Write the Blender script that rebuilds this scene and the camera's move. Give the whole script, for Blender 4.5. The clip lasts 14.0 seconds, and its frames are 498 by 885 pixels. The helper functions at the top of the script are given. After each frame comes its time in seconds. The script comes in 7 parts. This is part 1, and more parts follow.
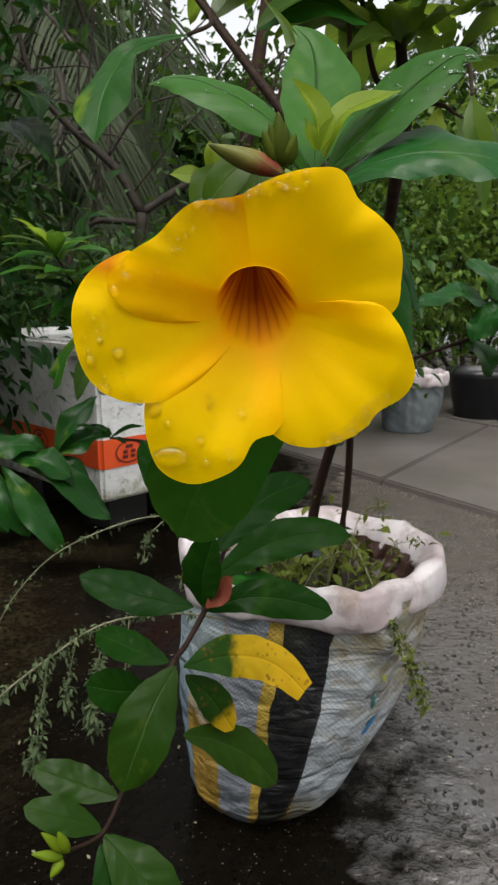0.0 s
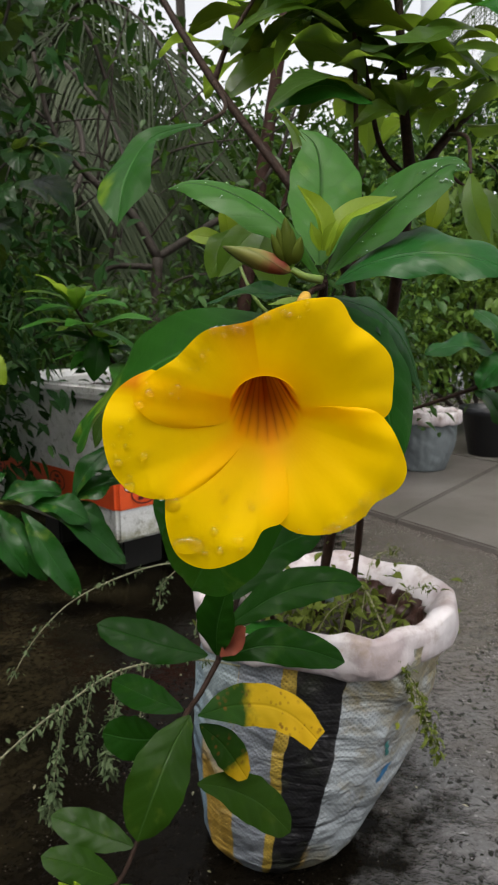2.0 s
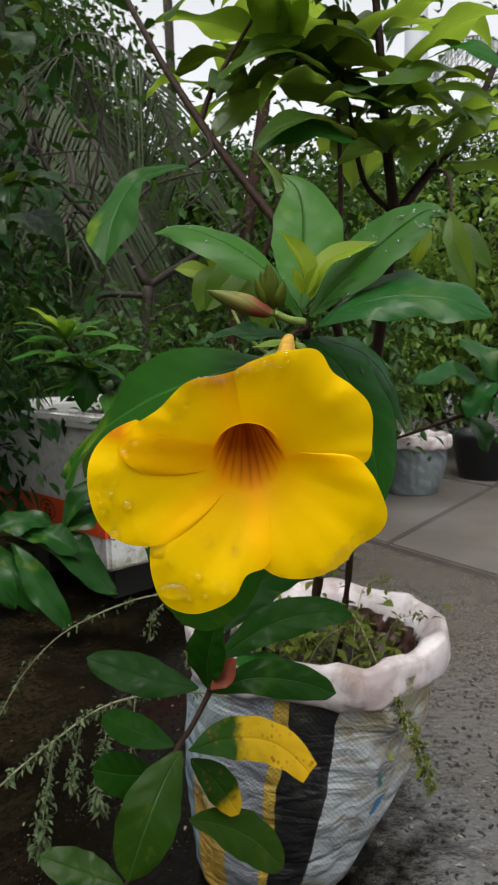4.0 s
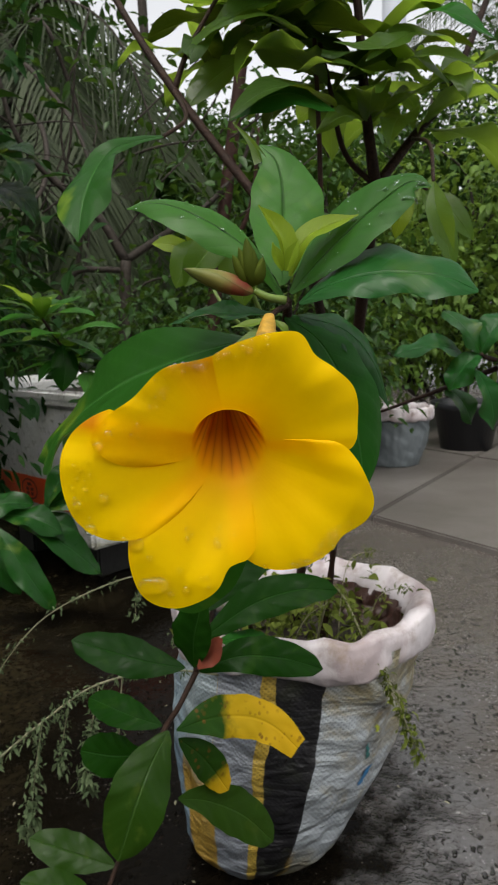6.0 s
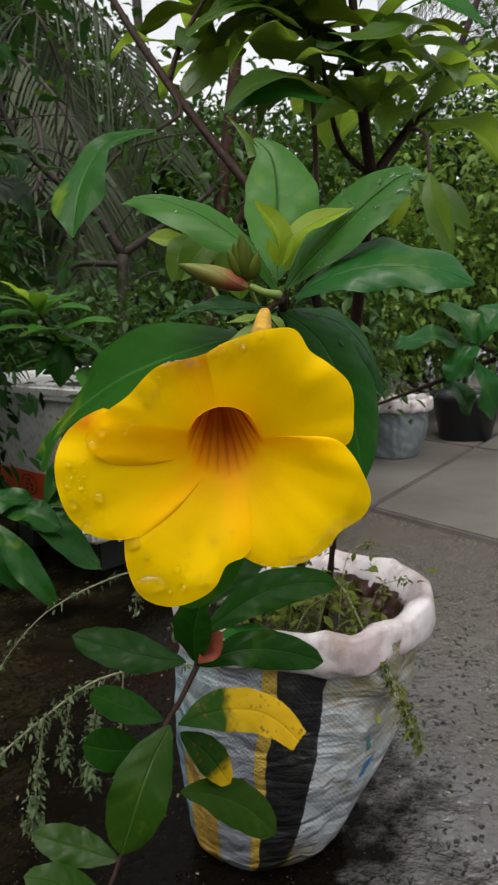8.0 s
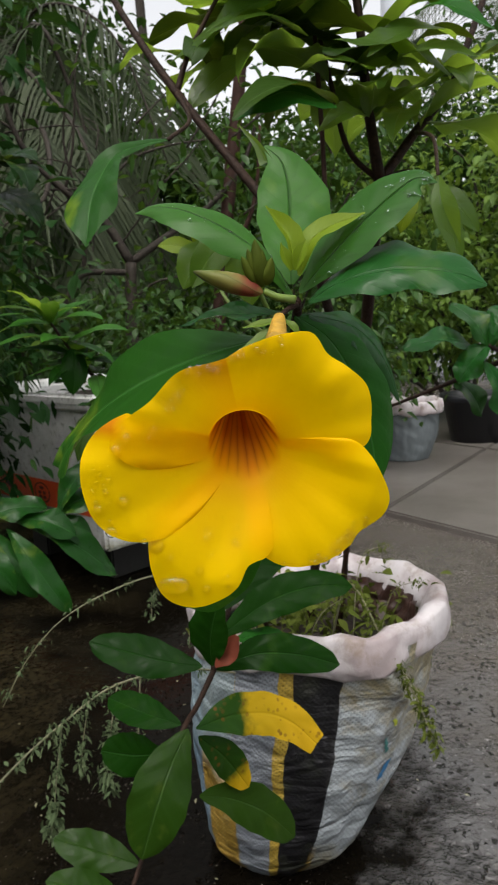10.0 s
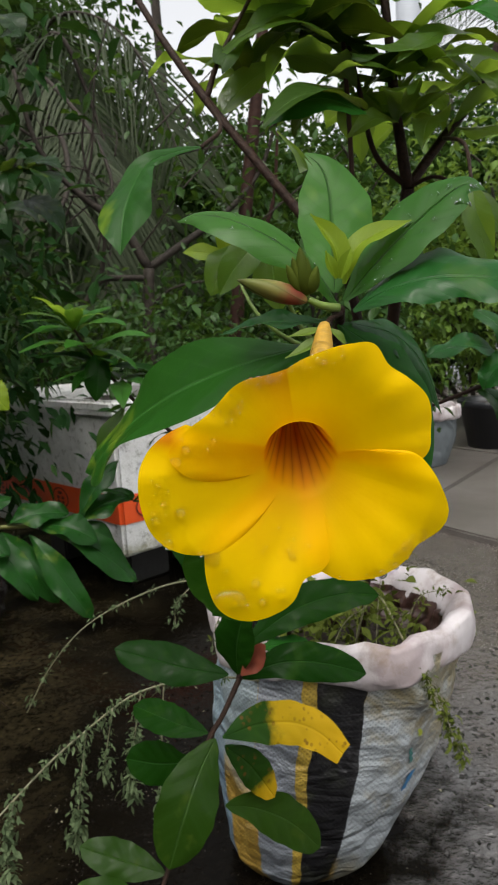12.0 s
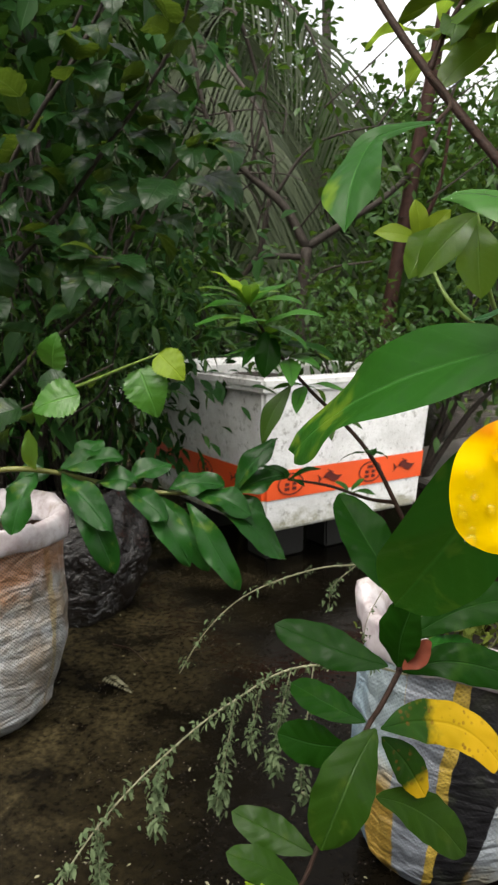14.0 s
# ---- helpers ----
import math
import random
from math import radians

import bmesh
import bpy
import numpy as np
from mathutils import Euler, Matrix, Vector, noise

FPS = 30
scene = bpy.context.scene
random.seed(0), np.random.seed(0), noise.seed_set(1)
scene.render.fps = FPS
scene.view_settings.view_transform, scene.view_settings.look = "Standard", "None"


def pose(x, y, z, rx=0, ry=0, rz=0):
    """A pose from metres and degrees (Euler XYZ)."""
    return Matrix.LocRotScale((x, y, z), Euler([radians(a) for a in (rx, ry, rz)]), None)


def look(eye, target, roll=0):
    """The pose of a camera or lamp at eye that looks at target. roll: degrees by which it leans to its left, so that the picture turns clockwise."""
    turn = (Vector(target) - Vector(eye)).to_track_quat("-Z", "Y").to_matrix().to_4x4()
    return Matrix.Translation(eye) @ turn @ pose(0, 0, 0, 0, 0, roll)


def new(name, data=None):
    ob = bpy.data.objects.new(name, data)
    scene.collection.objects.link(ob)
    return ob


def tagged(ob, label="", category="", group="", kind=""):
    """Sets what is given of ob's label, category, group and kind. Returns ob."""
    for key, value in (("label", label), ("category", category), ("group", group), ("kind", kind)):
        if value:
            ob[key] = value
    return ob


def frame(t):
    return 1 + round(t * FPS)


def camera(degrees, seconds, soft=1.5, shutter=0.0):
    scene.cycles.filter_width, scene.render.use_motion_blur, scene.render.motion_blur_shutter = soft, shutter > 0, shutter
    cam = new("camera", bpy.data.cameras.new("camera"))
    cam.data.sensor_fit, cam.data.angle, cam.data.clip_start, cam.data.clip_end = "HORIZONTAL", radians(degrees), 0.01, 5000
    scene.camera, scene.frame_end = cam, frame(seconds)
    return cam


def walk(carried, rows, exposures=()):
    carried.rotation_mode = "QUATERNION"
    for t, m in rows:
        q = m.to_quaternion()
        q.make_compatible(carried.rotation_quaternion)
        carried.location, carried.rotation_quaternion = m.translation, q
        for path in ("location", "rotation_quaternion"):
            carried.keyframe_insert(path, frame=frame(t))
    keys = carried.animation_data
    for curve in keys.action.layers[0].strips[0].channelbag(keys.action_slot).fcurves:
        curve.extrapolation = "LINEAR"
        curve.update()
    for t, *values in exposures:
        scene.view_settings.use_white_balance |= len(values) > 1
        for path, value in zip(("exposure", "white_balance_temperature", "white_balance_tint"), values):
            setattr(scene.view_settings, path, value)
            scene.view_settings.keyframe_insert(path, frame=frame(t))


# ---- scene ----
cam = camera(38.3, 14.0)
# focused on the flower, a small phone aperture
cam.data.dof.use_dof, cam.data.dof.focus_distance, cam.data.dof.aperture_fstop = True, 0.20, 95.0
PATH = [
    (0, (0.009, -0.01, 0.659), (-0.046, 1.947, 0.251), -0.2),
    (0.5, (0.007, -0.01, 0.661), (-0.053, 1.95, 0.267), 0.2),
    (1, (0.005, -0.017, 0.668), (-0.046, 1.947, 0.292), 0.5),
    (1.5, (0.006, -0.026, 0.676), (-0.051, 1.947, 0.352), 0.1),
    (2, (0.011, -0.028, 0.678), (-0.084, 1.945, 0.367), -0.5),
    (2.5, (0.011, -0.03, 0.681), (-0.074, 1.95, 0.412), -0.5),
    (3, (0.012, -0.031, 0.682), (-0.077, 1.952, 0.44), -0.5),
    (5.5, (0.014, -0.027, 0.688), (-0.018, 1.954, 0.417), -1.7),
    (6, (0.014, -0.022, 0.687), (-0.011, 1.953, 0.37), -1.8),
    (6.5, (0.014, -0.021, 0.689), (0.008, 1.948, 0.34), -2.2),
    (7, (0.014, -0.023, 0.689), (-0.003, 1.949, 0.351), -2.4),
    (7.5, (0.015, -0.023, 0.689), (-0.007, 1.949, 0.357), -2.4),
    (8, (0.015, -0.021, 0.688), (-0.009, 1.95, 0.351), -2.4),
    (10.5, (0.012, -0.025, 0.688), (-0.043, 1.949, 0.369), -3.6),
    (11, (0.011, -0.025, 0.689), (-0.058, 1.948, 0.372), -3.5),
    (11.5, (0.0, -0.021, 0.691), (-0.121, 1.952, 0.39), -3.8),
    (12, (0.001, -0.022, 0.69), (-0.088, 1.952, 0.385), -3.5),
    (12.5, (-0.004, -0.022, 0.69), (-0.115, 1.951, 0.378), -3.2),
    (13, (-0.035, -0.025, 0.694), (-0.279, 1.942, 0.422), -1.8),
    (13.5, (-0.043, -0.025, 0.693), (-0.385, 1.919, 0.37), -0.8),
    (14, (-0.044, -0.021, 0.691), (-0.488, 1.898, 0.347), -0.2),
]
walk(cam, [(t, look(eye, target, roll)) for t, eye, target, roll in PATH], [(0.0, 1.04, 6800, 10), (2.5, 1.06, 6800, 10), (6.0, 0.93, 6800, 10), (8.0, 0.98, 6800, 10), (12.0, 1.02, 6800, 10), (12.9, 0.78, 6950, 10), (13.4, 0.96, 7100, 10), (14.0, 1.58, 6950, 10)])

# ---- daylight: a bright overcast sky ----
world = bpy.data.worlds.new("world")
scene.world = world
world.use_nodes = True
wn = world.node_tree.nodes
wl = world.node_tree.links
sky = wn.new("ShaderNodeTexSky")
sky.sky_type = "NISHITA"
sky.sun_disc = False
sky.sun_elevation = radians(62)
sky.sun_rotation = radians(205)
sky.air_density, sky.dust_density, sky.ozone_density = 1.0, 4.0, 1.0
grey_sky = wn.new("ShaderNodeHueSaturation")
grey_sky.inputs["Saturation"].default_value = 0.22
wl.new(sky.outputs[0], grey_sky.inputs["Color"])
wl.new(grey_sky.outputs[0], wn["Background"].inputs["Color"])
wn["Background"].inputs["Strength"].default_value = 0.15
sun_data = bpy.data.lights.new("sun", "SUN")
sun_data.energy, sun_data.angle, sun_data.color = 0.9, radians(50), (1.0, 0.98, 0.94)
sun = new("sun", sun_data)
sun.matrix_world = look((0.9, -2.2, 5.0), (0, 0.4, 0))


# ---- materials ----
class Mat:
    """A node material with a few shorthands."""

    def __init__(self, name):
        self.m = bpy.data.materials.new(name)
        self.m.use_nodes = True
        self.nt = self.m.node_tree
        self.b = self.nt.nodes["Principled BSDF"]
        self.out = self.nt.nodes["Material Output"]

    def node(self, kind, **props):
        n = self.nt.nodes.new(kind)
        for k, v in props.items():
            setattr(n, k, v)
        return n

    def link(self, a, b):
        self.nt.links.new(a, b)

    def put(self, socket, value):
        if isinstance(value, (int, float)):
            socket.default_value = value
        elif isinstance(value, tuple):
            socket.default_value = (*value, 1.0) if len(value) == 3 and len(socket.default_value) == 4 else value
        else:
            self.link(value, socket)

    def coords(self, which="Object"):
        return self.node("ShaderNodeTexCoord").outputs[which]

    def noise(self, scale, detail=4.0, rough=0.55, vec=None, dist=0.0):
        n = self.node("ShaderNodeTexNoise")
        n.inputs["Scale"].default_value = scale
        n.inputs["Detail"].default_value = detail
        n.inputs["Roughness"].default_value = rough
        n.inputs["Distortion"].default_value = dist
        self.link(vec if vec is not None else self.coords(), n.inputs["Vector"])
        return n.outputs["Fac"]

    def voronoi(self, scale, vec=None, feature="F1", out="Distance"):
        n = self.node("ShaderNodeTexVoronoi", feature=feature)
        n.inputs["Scale"].default_value = scale
        self.link(vec if vec is not None else self.coords(), n.inputs["Vector"])
        return n.outputs[out]

    def ramp(self, fac, stops):
        n = self.node("ShaderNodeValToRGB")
        while len(n.color_ramp.elements) < len(stops):
            n.color_ramp.elements.new(0.5)
        for e, (p, c) in zip(n.color_ramp.elements, stops):
            e.position = p
            e.color = (*c, 1) if isinstance(c, tuple) else (c, c, c, 1)
        self.link(fac, n.inputs["Fac"])
        return n.outputs["Color"]

    def mix(self, fac, a, b, mode="MIX"):
        n = self.node("ShaderNodeMix", data_type="RGBA", blend_type=mode)
        self.put(n.inputs[0], fac)
        self.put(n.inputs[6], a)
        self.put(n.inputs[7], b)
        return n.outputs[2]

    def math(self, op, a, b=0.0, c=0.0):
        n = self.node("ShaderNodeMath", operation=op)
        for s, v in zip(n.inputs, (a, b, c)):
            self.put(s, v)
        return n.outputs[0]

    def uv(self):
        n = self.node("ShaderNodeSeparateXYZ")
        self.link(self.node("ShaderNodeUVMap", uv_map="UVMap").outputs[0], n.inputs[0])
        return n.outputs[0], n.outputs[1]

    def rand(self):
        return self.node("ShaderNodeObjectInfo").outputs["Random"]

    def island(self):
        return self.node("ShaderNodeNewGeometry").outputs["Random Per Island"]

    def bump(self, height, strength=0.4, distance=0.002, normal=None):
        n = self.node("ShaderNodeBump")
        n.inputs["Strength"].default_value = strength
        n.inputs["Distance"].default_value = distance
        self.link(height, n.inputs["Height"])
        if normal is not None:
            self.link(normal, n.inputs["Normal"])
        return n.outputs[0]

    def set(self, **kw):
        for k, v in kw.items():
            self.put(self.b.inputs[k.replace("_", " ")], v)
        return self

    def translucent(self, colour, share, normal=None):
        t = self.node("ShaderNodeBsdfTranslucent")
        self.put(t.inputs["Color"], colour)
        if normal is not None:
            self.link(normal, t.inputs["Normal"])
        mx = self.node("ShaderNodeMixShader")
        mx.inputs[0].default_value = share
        self.link(self.b.outputs[0], mx.inputs[1])
        self.link(t.outputs[0], mx.inputs[2])
        self.link(mx.outputs[0], self.out.inputs["Surface"])
        return self


def leaf_material(name, dark, light, rough=0.28, glow=(0.16, 0.30, 0.02), share=0.28, vein=0.5, coat=0.25, island=False, blotch=(0.30, 0.36, 0.05), blotches=0.0, spec=0.15, spread=0.0, quilt=0.05, wetness=0.45, swell=0.6):
    """A leaf blade: midrib and side veins by the blade's own u, v, quilted between them, mottling at two scales, patches of rain film."""
    k = Mat(name)
    u, v = k.uv()
    side = k.math("ABSOLUTE", k.math("SUBTRACT", u, 0.5))
    mid = k.math("SMOOTH_MIN", k.math("MULTIPLY", side, 34.0), 1.0, 0.3)
    wob = k.math("MULTIPLY", k.math("SUBTRACT", k.noise(60.0, 2), 0.5), 0.05)
    lat = k.math("SINE", k.math("MULTIPLY", k.math("ADD", wob, k.math("SUBTRACT", v, k.math("MULTIPLY", side, 0.42))), 36.0))
    lat = k.math("POWER", k.math("ABSOLUTE", lat), 0.35)
    r = k.island() if island else k.rand()
    fac = k.math("ADD", k.math("MULTIPLY", k.noise(28.0, 3), 0.55), k.math("MULTIPLY", r, 0.5))
    col = k.mix(fac, dark, light)
    fine = k.noise(240.0, 3)
    col = k.mix(k.math("MULTIPLY", fine, 0.35), col, k.mix(0.5, dark, light), "MIX")
    pale = tuple(min(1.0, c * 1.9 + 0.02) for c in light)
    if vein < 0:
        pale, vein = tuple(c * 0.35 for c in dark), -vein
    col = k.mix(k.math("MULTIPLY", k.math("SUBTRACT", 1.0, mid), vein), col, pale)
    col = k.mix(k.math("MULTIPLY", k.math("SUBTRACT", 1.0, lat), vein * 0.22), col, pale)
    if blotches > 0:
        low = 0.52 if spread > 0 else 0.60
        spots = k.ramp(k.noise(34.0, 3, 0.6, dist=0.4), [(0.0, 0.0), (low, 0.0), (low + 0.10, 1.0), (1.0, 1.0)])
        if spread > 0:
            spots = k.math("MULTIPLY", spots, k.ramp(v, [(0.0, 0.0), (spread, 0.0), (min(0.99, spread + 0.1), 1.0), (1.0, 1.0)]))
        col = k.mix(k.math("MULTIPLY", spots, blotches), col, blotch)
    h = k.math("ADD", k.math("MULTIPLY", mid, 0.8), k.math("MULTIPLY", lat, quilt))
    nor = k.bump(k.math("ADD", h, k.math("MULTIPLY", k.noise(90.0, 3), 0.5)), 0.5, 0.0016)
    film = k.bump(k.math("ADD", k.noise(70.0, 2, 0.4), k.math("MULTIPLY", h, 0.25)), swell, 0.005)
    wet = k.ramp(k.noise(45.0, 4, 0.6), [(0.0, 0.0), (wetness - 0.05, 0.1), (wetness + 0.08, 1.0), (1.0, 1.0)])
    k.set(Base_Color=col, Normal=nor, Coat_Weight=k.math("MULTIPLY", wet, coat), Coat_Roughness=0.06, Coat_Normal=film)
    k.set(Roughness=k.math("ADD", rough, k.math("MULTIPLY", k.noise(60.0, 3), 0.22)))
    k.b.inputs["Specular IOR Level"].default_value = spec
    k.translucent(k.mix(0.35, glow, col), share, nor)
    return k.m


M_HERO = leaf_material("glossy_leaf", (0.010, 0.062, 0.008), (0.038, 0.132, 0.016), 0.26, share=0.28, coat=0.18, vein=-0.7, blotches=0.10, spec=0.08, quilt=0.06, swell=0.4)
M_WET = leaf_material("soaked_leaf", (0.004, 0.036, 0.006), (0.010, 0.070, 0.012), 0.30, share=0.12, coat=0.24, vein=0.25, blotches=0.05, spec=0.04, quilt=0.08, wetness=0.10, swell=0.7)
M_MID = leaf_material("mid_green_leaf", (0.006, 0.054, 0.005), (0.016, 0.096, 0.010), 0.30, glow=(0.08, 0.22, 0.015), share=0.20, coat=0.10, vein=0.3, blotches=0.12, spec=0.05, quilt=0.08, swell=0.4)
# deep green, lowered further to stand for shade on the low leaves
M_DARK = leaf_material("shade_deep_green_leaf", (0.0015, 0.013, 0.001), (0.006, 0.033, 0.002), 0.30, glow=(0.04, 0.12, 0.01), share=0.14, coat=0.06, vein=0.3, blotches=0.22, blotch=(0.030, 0.075, 0.008), spec=0.03, quilt=0.08, wetness=0.55)
M_CLUSTER = leaf_material("dark_glossy_leaf", (0.004, 0.032, 0.004), (0.012, 0.066, 0.009), 0.20, glow=(0.08, 0.20, 0.015), share=0.16, coat=0.18, vein=0.3, blotches=0.15, spec=0.16, quilt=0.10, wetness=0.55)
M_OLIVE_BIG = leaf_material("matt_olive_leaf", (0.008, 0.028, 0.0024), (0.018, 0.050, 0.004), 0.36, glow=(0.12, 0.19, 0.012), share=0.20, coat=0.10, blotches=0.3, vein=0.3, blotch=(0.08, 0.11, 0.015), spec=0.05, quilt=0.08)
M_LONG = leaf_material("spotted_leaf", (0.006, 0.040, 0.004), (0.014, 0.072, 0.007), 0.28, glow=(0.10, 0.22, 0.015), share=0.18, coat=0.12, vein=0.55, blotches=0.6, blotch=(0.12, 0.19, 0.015), spec=0.06, spread=0.58, quilt=0.08)
# raised base and glow stand for sky light coming through the upper leaves
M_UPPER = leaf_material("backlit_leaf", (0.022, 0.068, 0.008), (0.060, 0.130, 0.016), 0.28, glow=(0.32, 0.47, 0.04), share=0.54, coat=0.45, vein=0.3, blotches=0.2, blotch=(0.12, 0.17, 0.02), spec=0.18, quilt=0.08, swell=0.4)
M_LIME = leaf_material("young_leaf", (0.090, 0.165, 0.008), (0.19, 0.26, 0.012), 0.36, glow=(0.26, 0.36, 0.02), share=0.35, vein=0.3, coat=0.08, blotches=0.4, blotch=(0.05, 0.11, 0.01), quilt=0.06)
M_OLIVE = leaf_material("broad_olive_leaf", (0.009, 0.030, 0.0022), (0.022, 0.056, 0.004), 0.40, glow=(0.13, 0.18, 0.01), share=0.2, coat=0.08, blotches=0.4, vein=0.3, blotch=(0.11, 0.14, 0.02), quilt=0.10)
M_HIB = leaf_material("matt_dark_leaf", (0.004, 0.020, 0.005), (0.016, 0.055, 0.010), 0.40, glow=(0.04, 0.09, 0.01), share=0.22, coat=0.06, vein=0.3, island=True, spec=0.05)
M_TOOTH = leaf_material("toothed_leaf", (0.002, 0.012, 0.003), (0.009, 0.036, 0.007), 0.26, share=0.26, coat=0.45, vein=0.3, glow=(0.14, 0.22, 0.02), blotches=0.15, spec=0.12, quilt=0.40, wetness=0.55)
M_TOOTHLIT = leaf_material("fresh_toothed_leaf", (0.014, 0.066, 0.006), (0.040, 0.125, 0.013), 0.28, share=0.22, coat=0.3, vein=0.4, glow=(0.16, 0.30, 0.02), blotches=0.2, spec=0.12, quilt=0.15)
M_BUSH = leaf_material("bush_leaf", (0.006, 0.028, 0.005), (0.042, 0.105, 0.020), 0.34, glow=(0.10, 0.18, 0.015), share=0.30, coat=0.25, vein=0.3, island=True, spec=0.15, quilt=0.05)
# lighter copy of bush_leaf, the light beyond the path put into its colour
M_BUSHLIT = leaf_material("sunlit_bush_leaf", (0.026, 0.072, 0.011), (0.15, 0.25, 0.042), 0.34, glow=(0.20, 0.30, 0.03), share=0.38, coat=0.25, vein=0.3, island=True, spec=0.15)
M_FAR = leaf_material("far_leaf", (0.008, 0.028, 0.006), (0.046, 0.092, 0.020), 0.5, glow=(0.05, 0.10, 0.012), share=0.25, coat=0.0, vein=0.0, island=True, spec=0.05)
M_PALM = leaf_material("palm_leaflet", (0.010, 0.018, 0.009), (0.068, 0.086, 0.048), 0.36, glow=(0.04, 0.07, 0.02), share=0.2, coat=0.04, vein=0.2, island=True, spec=0.07)
M_WEED = leaf_material("weed_leaf", (0.030, 0.055, 0.024), (0.13, 0.17, 0.090), 0.6, glow=(0.10, 0.13, 0.05), share=0.2, coat=0.0, vein=0.1, island=True, spec=0.05)


def yellowing_leaf(name="yellowing_leaf", start=0.30):
    """A blade that has turned yellow from its tip, with brown spots."""
    k = Mat(name)
    u, v = k.uv()
    n = k.noise(40.0, 4)
    turn = k.math("ADD", v, k.math("MULTIPLY", k.math("SUBTRACT", n, 0.5), 0.5))
    col = k.ramp(turn, [(0.0, (0.008, 0.036, 0.003)), (start, (0.016, 0.052, 0.004)), (start + 0.16, (0.42, 0.28, 0.008)), (1.0, (0.52, 0.32, 0.010))])
    spot = k.ramp(k.voronoi(150.0), [(0.0, 1.0), (0.22, 1.0), (0.34, 0.0), (1.0, 0.0)])
    spot = k.math("MULTIPLY", spot, k.ramp(k.noise(45.0), [(0.0, 0.0), (0.48, 0.0), (0.60, 1.0), (1.0, 1.0)]))
    col = k.mix(k.math("MULTIPLY", spot, 0.75), col, (0.12, 0.05, 0.01))
    side = k.math("ABSOLUTE", k.math("SUBTRACT", u, 0.5))
    nor = k.bump(k.math("ADD", k.math("MINIMUM", k.math("MULTIPLY", side, 20.0), 1.0), n), 0.4, 0.0015)
    k.set(Base_Color=col, Roughness=0.42, Normal=nor)
    k.b.inputs["Specular IOR Level"].default_value = 0.12
    k.translucent(col, 0.3, nor)
    return k.m


def petal_material():
    k = Mat("yellow_petal")
    u, v = k.uv()
    wob = k.math("MULTIPLY", k.math("SUBTRACT", k.noise(90.0, 3), 0.5), 0.06)
    vv = k.math("ADD", v, wob)
    col = k.ramp(vv, [(0.0, (0.34, 0.075, 0.004)), (0.16, (0.52, 0.14, 0.004)), (0.27, (0.74, 0.29, 0.003)), (0.345, (0.82, 0.43, 0.003)), (0.50, (0.90, 0.55, 0.002)), (1.0, (0.97, 0.64, 0.003))])
    line = k.math("POWER", k.math("ABSOLUTE", k.math("SINE", k.math("MULTIPLY", k.math("ADD", u, k.math("MULTIPLY", wob, 0.30)), 3.14159 * 21))), 0.55)
    line = k.math("MULTIPLY", k.math("SUBTRACT", 1.0, line), k.ramp(vv, [(0.0, 1.0), (0.20, 0.85), (0.33, 0.0), (1.0, 0.0)]))
    col = k.mix(k.math("MULTIPLY", line, 0.85), col, (0.17, 0.024, 0.002))
    top = k.math("MULTIPLY", k.ramp(u, [(0.0, 0.0), (0.2660, 0.0), (0.2672, 1.0), (0.300, 0.75), (0.36, 0.0), (1.0, 0.0)]), k.ramp(vv, [(0.0, 0.0), (0.38, 0.15), (0.64, 0.95), (1.0, 1.0)]))
    col = k.mix(k.math("MULTIPLY", top, 0.9), col, (0.76, 0.29, 0.004))
    turned = k.math("MULTIPLY", k.ramp(u, [(0.0, 0.0), (0.432, 0.0), (0.442, 1.0), (0.466, 1.0), (0.480, 0.0), (1.0, 0.0)]), k.ramp(vv, [(0.0, 0.0), (0.80, 0.0), (0.87, 1.0), (1.0, 1.0)]))
    col = k.mix(turned, col, (0.66, 0.23, 0.003))
    flush = k.ramp(k.noise(26.0, 2), [(0.0, 0.0), (0.5, 0.0), (0.68, 0.55), (1.0, 0.6)])
    col = k.mix(k.math("MULTIPLY", flush, 0.25), col, (0.84, 0.42, 0.004))
    rib = k.math("SINE", k.math("MULTIPLY", u, 620.0))
    h = k.math("ADD", k.math("MULTIPLY", rib, 0.012), k.math("MULTIPLY", k.noise(140.0, 3), 0.7))
    nor = k.bump(h, 0.22, 0.0009)
    k.set(Base_Color=col, Roughness=0.50, Normal=nor)
    k.b.inputs["Specular IOR Level"].default_value = 0.09
    k.translucent(col, 0.42, nor)
    return k.m


def bark(name, dark, light, scale=60.0):
    k = Mat(name)
    n = k.noise(scale, 5, 0.65, dist=0.5)
    big = k.noise(scale * 0.18, 3)
    col = k.mix(k.ramp(n, [(0.0, 0.0), (0.35, 0.1), (0.7, 1.0), (1.0, 1.0)]), dark, light)
    col = k.mix(k.math("MULTIPLY", big, 0.5), col, tuple(c * 0.5 for c in dark))
    k.set(Base_Color=col, Roughness=0.62, Normal=k.bump(n, 0.6, 0.003))
    k.b.inputs["Specular IOR Level"].default_value = 0.15
    return k.m


